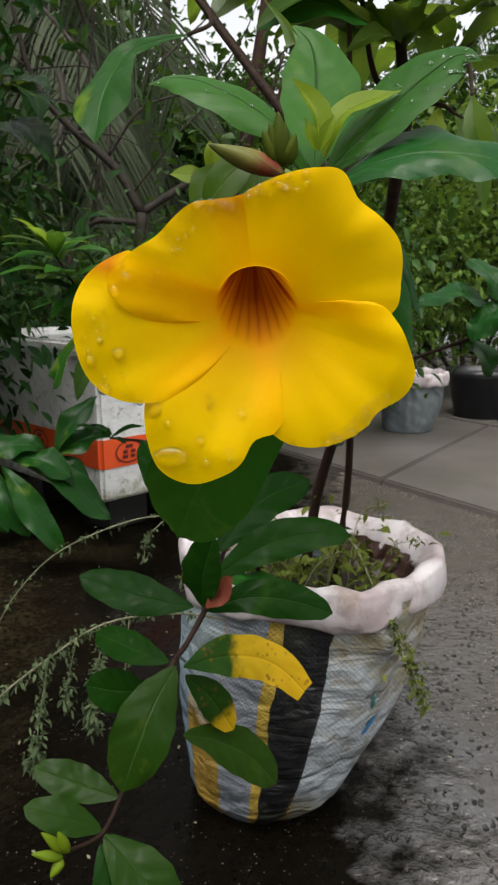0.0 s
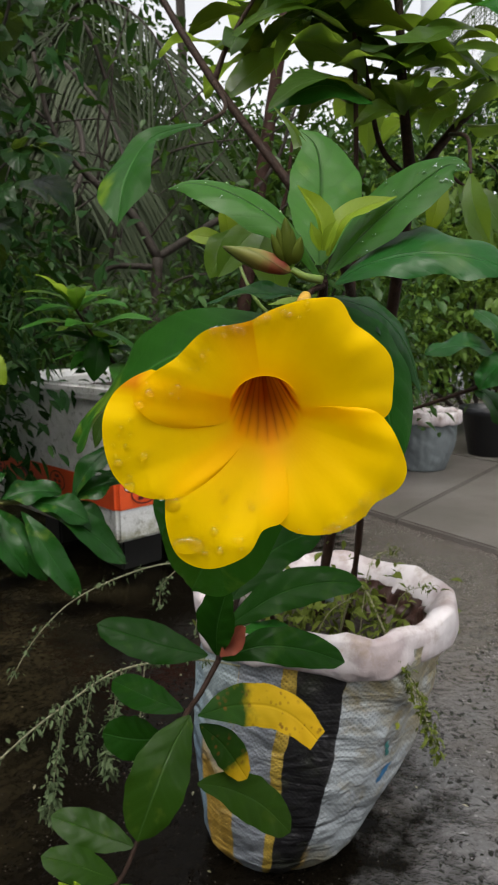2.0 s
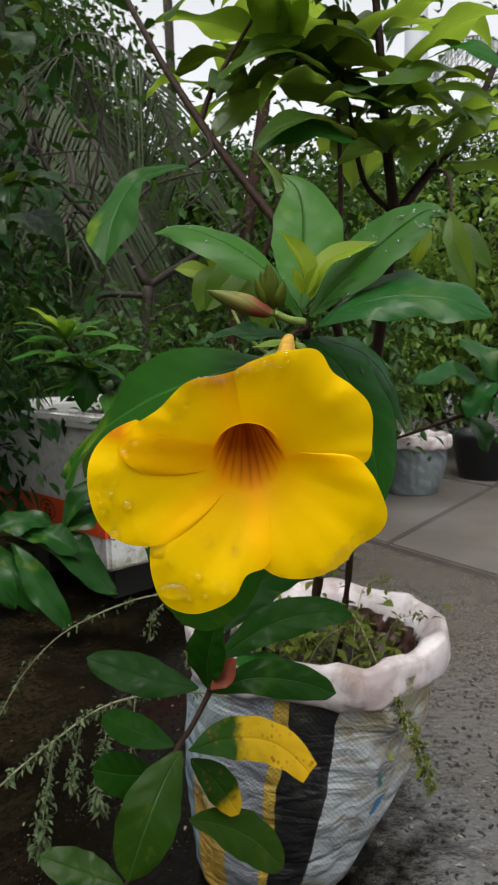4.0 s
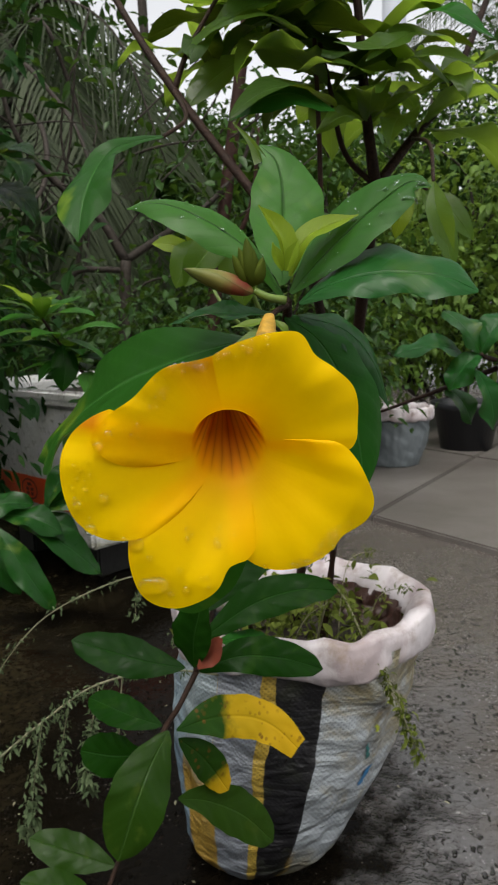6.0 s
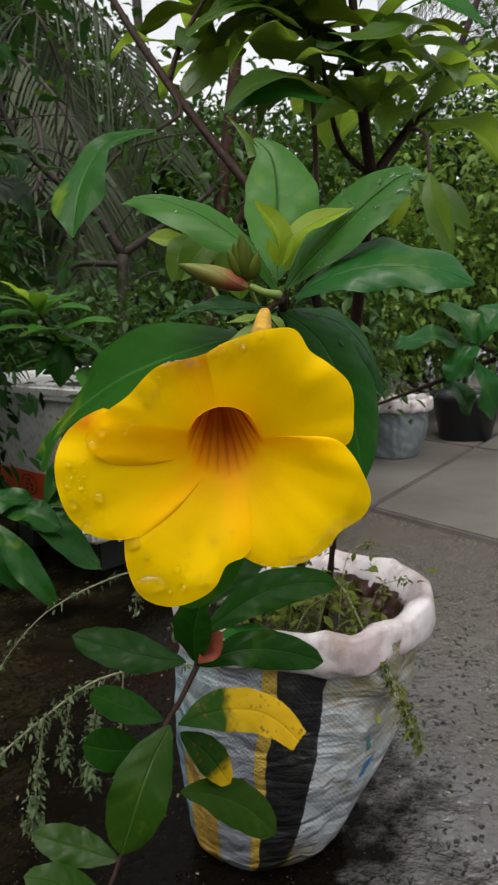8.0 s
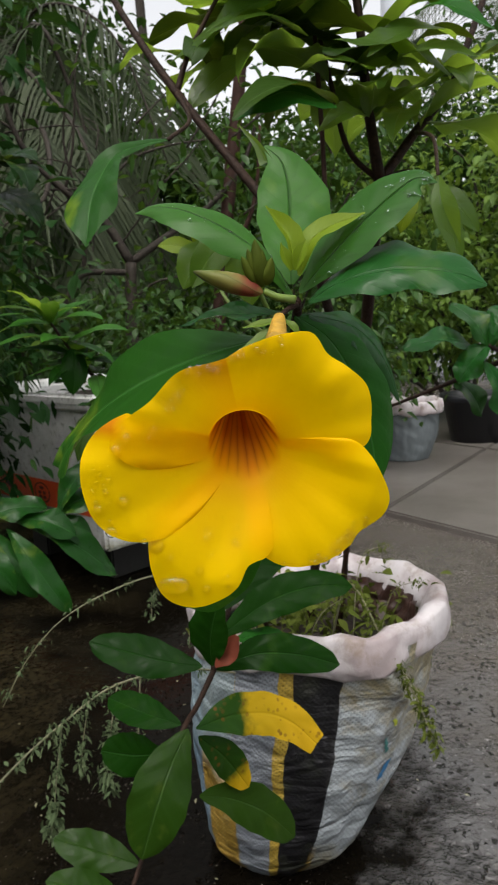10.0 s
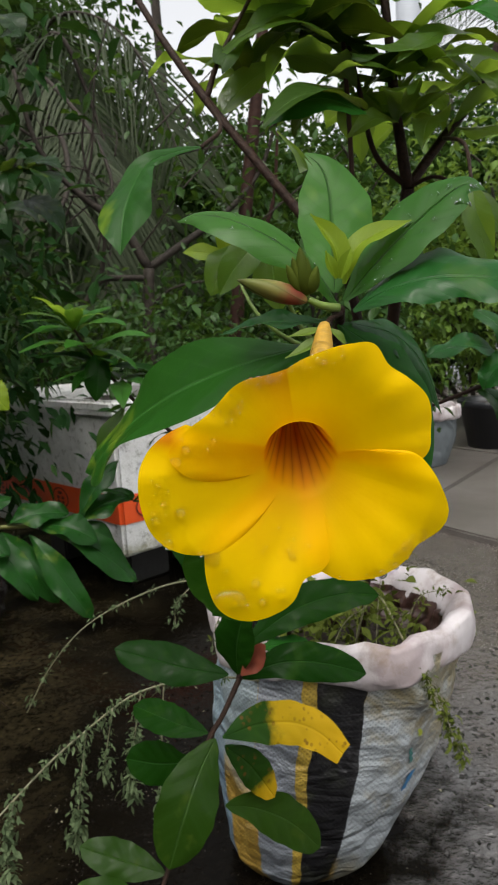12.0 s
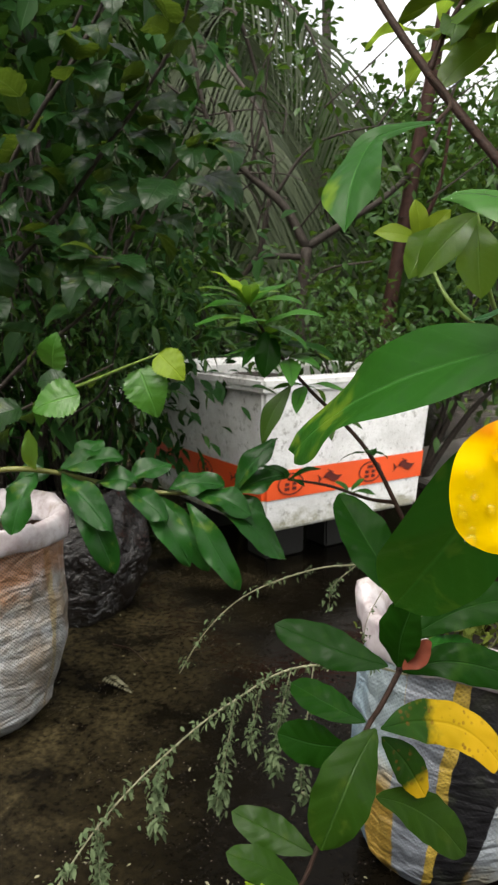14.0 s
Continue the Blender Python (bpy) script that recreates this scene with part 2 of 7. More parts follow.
def sack_material(name, black=True):
    """Woven plastic: coloured warp bands by the angle round the sack, a fine weave in relief, grime."""
    k = Mat(name)
    u, v = k.uv()
    grime = k.noise(9.0, 5, 0.6)
    if black:
        stops = [(0.0, (0.34, 0.37, 0.38)), (0.40, (0.13, 0.19, 0.24)), (0.57, (0.30, 0.19, 0.035)), (0.640, (0.19, 0.21, 0.24)), (0.698, (0.42, 0.29, 0.05)), (0.714, (0.012, 0.012, 0.014)), (0.773, (0.35, 0.39, 0.42)), (0.97, (0.30, 0.34, 0.35))]
    else:
        stops = [(0.0, (0.38, 0.39, 0.39)), (0.45, (0.36, 0.37, 0.37)), (0.53, (0.35, 0.36, 0.36)), (0.74, (0.02, 0.02, 0.022)), (0.80, (0.46, 0.48, 0.49)), (0.97, (0.40, 0.34, 0.20))]
    n = k.node("ShaderNodeValToRGB")
    n.color_ramp.interpolation = "CONSTANT"
    while len(n.color_ramp.elements) < len(stops):
        n.color_ramp.elements.new(0.5)
    for e, (p, c) in zip(n.color_ramp.elements, stops):
        e.position, e.color = p, (*c, 1)
    band = k.math("ADD", k.math("ADD", u, k.math("MULTIPLY", k.math("SUBTRACT", v, 0.9), 0.022)), k.math("MULTIPLY", k.math("SUBTRACT", k.noise(18.0, 2), 0.5), 0.014))
    k.link(band, n.inputs["Fac"])
    col = n.outputs[0]
    if black:
        worn = k.math("MULTIPLY", k.ramp(k.math("ADD", v, k.math("MULTIPLY", k.noise(25.0, 4), 0.2)), [(0.0, 0.0), (0.55, 0.0), (0.68, 1.0), (1.0, 1.0)]), k.math("LESS_THAN", band, 0.64))
        col = k.mix(k.math("MULTIPLY", worn, 0.9), col, (0.22, 0.29, 0.33))
    stain = k.ramp(grime, [(0.0, 0.0), (0.50, 0.0), (0.62, 0.85), (1.0, 1.0)])
    if black:
        # olive stains on the pale cloth, and a frayed yellow edge along its seam
        lean = k.math("ADD", k.math("MULTIPLY", v, 0.35), k.math("MULTIPLY", u, 1.2))
        patch = k.math("SUBTRACT", k.math("ADD", lean, k.math("MULTIPLY", k.noise(17.0, 5, 0.7, dist=0.6), 1.1)), 1.75)
        patch = k.ramp(k.math("MULTIPLY", patch, 5.0), [(0.0, 0.0), (0.35, 0.35), (1.0, 1.0)])
        foot = k.ramp(k.math("ADD", k.math("MULTIPLY", v, 2.4), k.math("MULTIPLY", k.noise(30.0, 4, 0.7), 0.9)), [(0.0, 1.0), (0.55, 0.9), (0.95, 0.0), (1.0, 0.0)])
        stain = k.math("MULTIPLY", k.math("MAXIMUM", patch, foot), k.math("GREATER_THAN", band, 0.773))
    col = k.mix(k.math("MULTIPLY", stain, 0.75), col, (0.21, 0.155, 0.030) if black else (0.30, 0.20, 0.10))
    if black:
        frayed = k.math("MULTIPLY", k.math("LESS_THAN", k.math("ABSOLUTE", k.math("SUBTRACT", band, 0.776)), k.math("MULTIPLY", k.noise(70.0, 3), 0.014)), k.ramp(v, [(0.0, 1.0), (0.07, 1.0), (0.22, 0.0), (1.0, 0.0)]))
        col = k.mix(k.math("MULTIPLY", frayed, 0.9), col, (0.42, 0.25, 0.025))
    if not black:
        rust = k.math("ADD", k.math("MULTIPLY", v, 3.2), k.math("MULTIPLY", k.noise(30.0, 5, 0.7), 1.6))
        dirt = k.ramp(k.noise(20.0, 6, 0.7, dist=0.5), [(0.0, 0.0), (0.45, 0.0), (0.6, 0.9), (1.0, 1.0)])
        col = k.mix(k.math("MULTIPLY", dirt, 0.6), col, (0.13, 0.10, 0.06))
        col = k.mix(k.math("MULTIPLY", k.ramp(k.math("SUBTRACT", rust, 2.72), [(0.0, 0.0), (0.3, 0.1), (0.7, 1.0), (1.0, 1.0)]), 0.8), col, (0.26, 0.10, 0.03))
    moss = k.ramp(k.noise(22.0, 4, 0.7), [(0.0, 0.0), (0.55, 0.0), (0.66, 1.0), (1.0, 1.0)])
    col = k.mix(k.math("MULTIPLY", moss, 0.30), col, (0.06, 0.07, 0.04))
    warp = k.math("SINE", k.math("MULTIPLY", u, 2 * 3.14159 * 150))
    weft = k.math("SINE", k.math("MULTIPLY", v, 2 * 3.14159 * 56))
    weave = k.math("MULTIPLY_ADD", k.math("MULTIPLY", warp, weft), 0.5, 0.5)
    col = k.mix(k.math("MULTIPLY", k.ramp(weave, [(0.0, 1.0), (0.12, 1.0), (0.45, 0.0), (1.0, 0.0)]), 0.40 if black else 0.85), col, (0.012, 0.013, 0.014))
    squash = k.node("ShaderNodeMapping")
    squash.inputs["Scale"].default_value = (0.8, 0.8, 1.9)
    squash.inputs["Rotation"].default_value = (0.35, 0.55, 0.0)
    k.link(k.coords(), squash.inputs["Vector"])
    creases = k.noise(15.0, 3, 0.5, vec=squash.outputs[0], dist=0.5)
    fine = k.noise(60.0, 4, 0.65, vec=squash.outputs[0], dist=1.0)
    ridge = k.math("ABSOLUTE", k.math("SUBTRACT", k.noise(11.0, 2, 0.5, vec=squash.outputs[0], dist=0.6), 0.5))
    ridge = k.math("POWER", k.math("SUBTRACT", 1.0, k.math("MULTIPLY", ridge, 2.0)), 3.0)
    nor = k.bump(weave, 0.25, 0.0008, k.bump(fine, 0.4, 0.004, k.bump(ridge, 0.35, 0.005, k.bump(creases, 0.8, 0.022))))
    k.set(Base_Color=col, Roughness=k.math("ADD", 0.18, k.math("MULTIPLY", grime, 0.25)), Normal=nor)
    k.b.inputs["Specular IOR Level"].default_value = 0.65
    return k.m


def rim_material():
    k = Mat("rolled_sack_lining")
    g = k.noise(14.0, 5, 0.6)
    col = k.ramp(g, [(0.0, (0.22, 0.17, 0.16)), (0.40, (0.34, 0.29, 0.30)), (0.58, (0.52, 0.49, 0.51)), (1.0, (0.64, 0.62, 0.64))])
    dirt = k.ramp(k.noise(26.0, 5, 0.7), [(0.0, 0.0), (0.52, 0.0), (0.66, 1.0), (1.0, 1.0)])
    col = k.mix(k.math("MULTIPLY", dirt, 0.6), col, (0.20, 0.14, 0.09))
    k.set(Base_Color=col, Roughness=0.5, Normal=k.bump(k.noise(60.0, 3, 0.5, dist=0.8), 0.25, 0.004, k.bump(k.noise(13.0, 2, 0.4, dist=0.3), 0.7, 0.014)))
    return k.m


def foam_material():
    k = Mat("weathered_foam")
    bead = k.voronoi(190.0)
    grime = k.noise(6.0, 6, 0.7)
    col = k.ramp(grime, [(0.0, (0.42, 0.43, 0.41)), (0.42, (0.64, 0.65, 0.64)), (0.58, (0.80, 0.81, 0.81)), (1.0, (0.84, 0.85, 0.85))])
    specks = k.ramp(k.noise(38.0, 6, 0.75), [(0.0, 0.0), (0.55, 0.0), (0.66, 1.0), (1.0, 1.0)])
    col = k.mix(k.math("MULTIPLY", specks, 0.7), col, (0.12, 0.12, 0.09))
    col = k.mix(k.ramp(bead, [(0.0, 0.0), (0.5, 0.0), (0.8, 0.2), (1.0, 0.25)]), col, (0.35, 0.35, 0.33))
    z = k.node("ShaderNodeSeparateXYZ")
    k.link(k.coords(), z.inputs[0])
    mould = k.math("ADD", k.math("MULTIPLY", z.outputs[2], -9.0), k.math("ADD", k.math("MULTIPLY", k.noise(16.0, 5, 0.7), 2.3), -0.45))
    mould = k.ramp(mould, [(0.0, 0.0), (0.35, 0.0), (0.75, 1.0), (1.0, 1.0)])
    col = k.mix(k.math("MULTIPLY", mould, 0.7), col, (0.17, 0.16, 0.06))
    k.set(Base_Color=col, Roughness=0.75, Normal=k.bump(bead, 0.25, 0.002, k.bump(grime, 0.3, 0.006)))
    return k.m


def plain(name, colour, rough=0.5, metal=0.0, vary=0.25, scale=30.0, bump=0.2):
    k = Mat(name)
    n = k.noise(scale, 5, 0.6)
    col = k.mix(n, tuple(c * (1 - vary) for c in colour), tuple(min(1, c * (1 + vary)) for c in colour))
    k.set(Base_Color=col, Roughness=k.math("ADD", rough - 0.08, k.math("MULTIPLY", n, 0.16)), Metallic=metal, Normal=k.bump(n, bump, 0.003))
    return k.m


def ground_material():
    """Rough old concrete, soaked: dark sheen in the hollows, pitted grain; one side brown and silty with algae, its
    colour lowered further for shade.
    """
    k = Mat("wet_concrete")
    xyz = k.node("ShaderNodeSeparateXYZ")
    k.link(k.coords(), xyz.inputs[0])
    pit = k.noise(48.0, 3, 0.6)
    grain = k.noise(130.0, 5, 0.7)
    big = k.noise(2.2, 5, 0.6)
    mid = k.noise(14.0, 5, 0.65)
    col = k.mix(grain, (0.054, 0.053, 0.054), (0.150, 0.148, 0.152))
    col = k.mix(k.math("MULTIPLY", big, 0.7), col, (0.058, 0.055, 0.054))
    earthy = k.ramp(k.noise(3.1, 4, 0.6), [(0.0, 0.0), (0.45, 0.0), (0.62, 1.0), (1.0, 1.0)])
    earthy = k.math("MAXIMUM", earthy, k.ramp(k.math("ADD", k.math("MULTIPLY", xyz.outputs[1], 0.5), k.math("MULTIPLY", mid, 0.5)), [(0.0, 0.0), (0.72, 0.0), (1.0, 0.9)]))
    col = k.mix(k.math("MULTIPLY", earthy, 0.6), col, (0.066, 0.050, 0.034))
    # silty film, its colour lowered further as shade of sack and plants
    silt_shade = k.math("ADD", k.math("MULTIPLY", xyz.outputs[0], -2.6), k.math("ADD", k.math("MULTIPLY", mid, 1.4), 0.30))
    silt_shade = k.ramp(silt_shade, [(0.0, 0.0), (0.25, 0.0), (0.7, 1.0), (1.0, 1.0)])
    brown = k.mix(k.noise(48.0, 5, 0.7), (0.0012, 0.0010, 0.0007), (0.0065, 0.0052, 0.0034))
    col = k.mix(silt_shade, col, brown)
    algae = k.ramp(k.noise(5.0, 5, 0.65), [(0.0, 0.0), (0.40, 0.0), (0.60, 1.0), (1.0, 1.0)])
    # algae only well to the left, lighter ground beyond the painted shade
    algae = k.math("MULTIPLY", algae, k.ramp(k.math("ADD", k.math("MULTIPLY_ADD", xyz.outputs[0], -2.6, -1.2), k.math("MULTIPLY", big, 0.9)), [(0.0, 0.0), (1.0, 1.0)]))
    col = k.mix(k.math("MULTIPLY", k.math("MULTIPLY", algae, silt_shade), 0.8), col, k.mix(k.ramp(k.noise(75.0, 6, 0.75), [(0.0, 0.0), (0.42, 0.1), (0.62, 1.0), (1.0, 1.0)]), (0.016, 0.0125, 0.0065), (0.085, 0.068, 0.034)))
    specks = k.ramp(k.voronoi(120.0), [(0.0, 1.0), (0.08, 1.0), (0.14, 0.0), (1.0, 0.0)])
    specks = k.math("MULTIPLY", specks, k.ramp(k.noise(9.0), [(0.0, 0.0), (0.46, 0.0), (0.58, 1.0), (1.0, 1.0)]))
    col = k.mix(k.math("MULTIPLY", specks, 0.7), col, (0.20, 0.18, 0.15))
    rough = k.math("ADD", 0.09, k.math("MULTIPLY", k.ramp(k.math("ADD", k.math("MULTIPLY", big, 0.6), k.math("MULTIPLY", grain, 0.5)), [(0.0, 0.0), (0.4, 0.1), (0.75, 1.0), (1.0, 1.0)]), 0.30))
    worm = k.node("ShaderNodeMapping")
    worm.inputs["Rotation"].default_value = (0.0, 0.0, 0.25)
    worm.inputs["Scale"].default_value = (1.45, 0.75, 0.2)
    k.link(k.coords(), worm.inputs["Vector"])
    bent = k.node("ShaderNodeVectorMath", operation="ADD")
    k.link(worm.outputs[0], bent.inputs[0])
    k.link(k.mix(1.0, (0, 0, 0), k.math("MULTIPLY", k.noise(45.0, 2), 0.022)), bent.inputs[1])
    holes = k.ramp(k.voronoi(62.0, vec=bent.outputs[0]), [(0.0, 0.0), (0.20, 0.0), (0.34, 1.0), (1.0, 1.0)])
    holes = k.math("MAXIMUM", holes, k.ramp(k.noise(21.0, 2), [(0.0, 0.0), (0.46, 0.0), (0.56, 1.0), (1.0, 1.0)]))
    bare = k.math("SUBTRACT", 1.0, silt_shade)
    col = k.mix(k.math("MULTIPLY", k.math("MULTIPLY", k.math("SUBTRACT", 1.0, holes), bare), 0.88), col, (0.012, 0.011, 0.010))
    relief = k.math("ADD", k.math("MULTIPLY", pit, 0.35), k.math("ADD", k.math("MULTIPLY", grain, 0.10), k.math("MULTIPLY", holes, 0.50)))
    relief = k.math("MULTIPLY", relief, k.math("SUBTRACT", 1.0, k.math("MULTIPLY", silt_shade, 0.85)))
    nor = k.bump(relief, 1.0, 0.014, k.bump(big, 0.2, 0.03))
    rough = k.mix(silt_shade, rough, (0.13, 0.13, 0.13))
    k.set(Base_Color=col, Roughness=rough, Normal=nor)
    k.put(k.b.inputs["Specular IOR Level"], k.math("SUBTRACT", 1.0, k.math("MULTIPLY", silt_shade, 0.95)))
    return k.m


def film_material():
    """Crumpled thin black plastic, wet, with sharp glints on the folds."""
    k = Mat("black_film")
    crumple = k.noise(13.0, 4, 0.6, dist=2.2)
    fine = k.noise(48.0, 3, 0.6, dist=1.4)
    col = k.mix(fine, (0.006, 0.005, 0.005), (0.026, 0.021, 0.019))
    k.set(Base_Color=col, Roughness=0.10, Normal=k.bump(fine, 0.9, 0.006, k.bump(crumple, 1.0, 0.030)))
    k.b.inputs["Specular IOR Level"].default_value = 0.8
    return k.m


def slab_material():
    k = Mat("smooth_damp_slab")
    big = k.noise(1.7, 5, 0.6)
    fine = k.noise(160.0, 4, 0.7)
    col = k.ramp(k.noise(1.5, 6, 0.65), [(0.0, (0.042, 0.036, 0.031)), (0.42, (0.066, 0.057, 0.050)), (0.58, (0.118, 0.107, 0.099)), (1.0, (0.16, 0.149, 0.142))])
    col = k.mix(k.math("MULTIPLY", fine, 0.5), col, (0.12, 0.115, 0.11))
    k.set(Base_Color=col, Roughness=k.math("ADD", 0.22, k.math("MULTIPLY", big, 0.3)), Normal=k.bump(fine, 0.3, 0.002, k.bump(k.noise(6.0), 0.2, 0.01)))
    return k.m


M_PETAL = petal_material()
M_YELLOW = yellowing_leaf()
M_TURNING = yellowing_leaf("turning_leaf", 0.66)
M_SEPAL = leaf_material("sepal", (0.05, 0.10, 0.012), (0.11, 0.17, 0.02), 0.35, share=0.25, vein=0.2, coat=0.1)
M_STEM = bark("brown_stem", (0.010, 0.005, 0.003), (0.036, 0.017, 0.010), 180.0)
M_GREENSTEM = plain("green_stem", (0.12, 0.19, 0.03), 0.45, vary=0.4, scale=120)
M_TWIG = bark("grey_twig", (0.014, 0.011, 0.009), (0.060, 0.050, 0.040), 90.0)
M_RED = bark("reddish_trunk", (0.022, 0.010, 0.008), (0.062, 0.030, 0.022), 40.0)
M_BUD = plain("bud", (0.105, 0.11, 0.022), 0.45, vary=0.5, scale=160)


def flushed_bud():
    """Pale olive scales, flushed red towards the base, with darker green seams."""
    k = Mat("flushed_bud")
    u, v = k.uv()
    col = k.ramp(k.math("ADD", v, k.math("MULTIPLY", k.math("SUBTRACT", k.noise(150.0, 3), 0.5), 0.3)), [(0.0, (0.16, 0.10, 0.03)), (0.12, (0.13, 0.025, 0.016)), (0.30, (0.15, 0.04, 0.022)), (0.46, (0.14, 0.13, 0.036)), (0.85, (0.095, 0.115, 0.026)), (1.0, (0.05, 0.055, 0.014))])
    seam = k.math("POWER", k.math("ABSOLUTE", k.math("SINE", k.math("MULTIPLY", k.math("ADD", u, k.math("MULTIPLY", v, 0.25)), 9.42))), 0.25)
    col = k.mix(k.math("MULTIPLY", k.math("SUBTRACT", 1.0, seam), 0.8), col, (0.045, 0.075, 0.015))
    k.set(Base_Color=col, Roughness=0.45, Normal=k.bump(seam, 0.4, 0.001))
    k.b.inputs["Specular IOR Level"].default_value = 0.15
    return k.m


M_REDBUD = flushed_bud()
M_BRACT = leaf_material("bract", (0.034, 0.052, 0.006), (0.080, 0.105, 0.013), 0.42, share=0.20, vein=-0.4, coat=0.05, spec=0.05)
M_WITHERED = plain("withered_leaf", (0.16, 0.036, 0.018), 0.5, vary=0.5, scale=110)
M_CALYX = plain("calyx", (0.33, 0.19, 0.018), 0.5, vary=0.95, scale=260)
M_SACK = sack_material("striped_woven_sack")
M_SACK2 = sack_material("white_woven_sack", False)
M_GREYSACK = plain("grey_cloth", (0.11, 0.13, 0.14), 0.6, vary=0.35, scale=14, bump=0.8)
M_RIM = rim_material()
M_FOAM = foam_material()
M_TAPE = plain("orange_tape", (0.82, 0.10, 0.022), 0.35, vary=0.14, scale=14, bump=0.4)
M_INK = plain("dark_print", (0.10, 0.012, 0.008), 0.4, vary=0.3)
M_SOIL = plain("soil", (0.020, 0.013, 0.009), 0.8, vary=0.6, scale=90, bump=1.0)
M_GROUND = ground_material()
M_SLAB = slab_material()
M_BLACKBAG = film_material()
M_BLACKPOT = plain("black_pot", (0.012, 0.013, 0.016), 0.35, vary=0.3)
M_POLE = plain("grey_pole", (0.42, 0.45, 0.50), 0.6, vary=0.12, scale=3)
M_TEAL = plain("teal_ink", (0.01, 0.16, 0.15), 0.4)
M_BLUE = plain("blue_ink", (0.01, 0.13, 0.30), 0.4)
M_LIMEINK = plain("lime_ink", (0.35, 0.40, 0.03), 0.4)
# colour kept near black to stand for the shade under the box
M_BLOCK = plain("shade_dark_block", (0.016, 0.015, 0.013), 0.7, vary=0.5, scale=30, bump=0.6)


def glass_material():
    """Clear water: mostly seen straight through, a little bent, with a sharp gloss."""
    k = Mat("water")
    clear = k.node("ShaderNodeBsdfTransparent")
    clear.inputs["Color"].default_value = (1, 0.99, 0.96, 1)
    bent = k.node("ShaderNodeBsdfRefraction")
    bent.inputs["IOR"].default_value = 1.33
    bent.inputs["Roughness"].default_value = 0.0
    body = k.node("ShaderNodeMixShader")
    body.inputs[0].default_value = 0.80
    k.link(clear.outputs[0], body.inputs[1])
    k.link(bent.outputs[0], body.inputs[2])
    gloss = k.node("ShaderNodeBsdfGlossy")
    gloss.inputs["Roughness"].default_value = 0.02
    fres = k.node("ShaderNodeFresnel")
    fres.inputs["IOR"].default_value = 1.33
    mx = k.node("ShaderNodeMixShader")
    k.link(k.math("MINIMUM", k.math("MULTIPLY_ADD", fres.outputs[0], 0.95, 0.012), 0.7), mx.inputs[0])
    k.link(body.outputs[0], mx.inputs[1])
    k.link(gloss.outputs[0], mx.inputs[2])
    k.link(mx.outputs[0], k.out.inputs["Surface"])
    return k.m


M_WATER = glass_material()


# ---- building helpers ----
def thing(name, at=(0, 0, 0), label="", category="", group="", kind=""):
    ob = new(name)
    ob.location = at
    ob.empty_display_size = 0.02
    bpy.context.view_layer.update()
    return tagged(ob, label, category, group, kind)


def finish(me, mat, smooth=True):
    if mat is not None:
        me.materials.append(mat)
    if smooth:
        me.polygons.foreach_set("use_smooth", [True] * len(me.polygons))
    me.update()
    return me


def mesh_from(name, verts, faces, mat, uvs=None, smooth=True):
    me = bpy.data.meshes.new(name)
    me.from_pydata([tuple(map(float, v)) for v in verts], [], faces)
    if uvs is not None:
        layer = me.uv_layers.new(name="UVMap")
        idx = np.empty(len(me.loops), dtype=np.int32)
        me.loops.foreach_get("vertex_index", idx)
        layer.data.foreach_set("uv", np.asarray(uvs, dtype=np.float32)[idx].ravel())
    return finish(me, mat, smooth)


def bm_mesh(name, bm, mat, smooth=False):
    me = bpy.data.meshes.new(name)
    bm.to_mesh(me)
    bm.free()
    return finish(me, mat, smooth)


def part(name, me, parent, label="", m=None):
    """One mesh object under a thing or a part, at its world pose m."""
    ob = new(name, me)
    if parent is not None:
        ob.parent = parent
        ob.matrix_parent_inverse = parent.matrix_world.inverted()
    if m is not None:
        ob.matrix_basis = m
    return tagged(ob, label)


def grid_faces(nu, nv, wrap=False):
    """Faces of a grid of nv rows by nu columns; wrap joins the last column to the first."""
    cols = nu if wrap else nu - 1
    return [(j * nu + i, j * nu + (i + 1) % nu, (j + 1) * nu + (i + 1) % nu, (j + 1) * nu + i) for j in range(nv - 1) for i in range(cols)]


def smooth_line(points, steps=6):
    """A Catmull-Rom line through the points."""
    p = [Vector(q) for q in points]
    if len(p) < 3:
        return [p[0].lerp(p[-1], i / steps) for i in range(steps + 1)]
    p = [2 * p[0] - p[1]] + p + [2 * p[-1] - p[-2]]
    out = []
    for i in range(1, len(p) - 2):
        for s in range(steps):
            t = s / steps
            a, b, c, d = p[i - 1], p[i], p[i + 1], p[i + 2]
            out.append(0.5 * (2 * b + (c - a) * t + (2 * a - 5 * b + 4 * c - d) * t * t + (3 * b - a - 3 * c + d) * t ** 3))
    return out + [p[-2]]


def tube(name, points, r0, r1, mat, sides=8, knob=0.08, steps=6):
    """A tapered round stem along a smooth line, slightly knobbly."""
    line = smooth_line(points, steps)
    verts, uvs = [], []
    for i, c in enumerate(line):
        d = (line[min(i + 1, len(line) - 1)] - line[max(i - 1, 0)]).normalized()
        x = d.cross(Vector((0.13, 0.21, 0.97))).normalized() if abs(d.z) < 0.98 else d.cross(Vector((1, 0, 0))).normalized()
        y = d.cross(x)
        s = i / (len(line) - 1)
        for j in range(sides):
            a = 2 * math.pi * j / sides
            r = (r0 + (r1 - r0) * s) * (1 + knob * noise.noise(c * 60 + Vector((j * 0.7, 0, 0))))
            verts.append(c + r * (math.cos(a) * x + math.sin(a) * y))
            uvs.append((j / sides, s))
    faces = grid_faces(sides, len(line), True)
    faces += [tuple(range(sides - 1, -1, -1)), tuple(range(len(verts) - sides, len(verts)))]
    return mesh_from(name, verts, faces, mat, uvs)


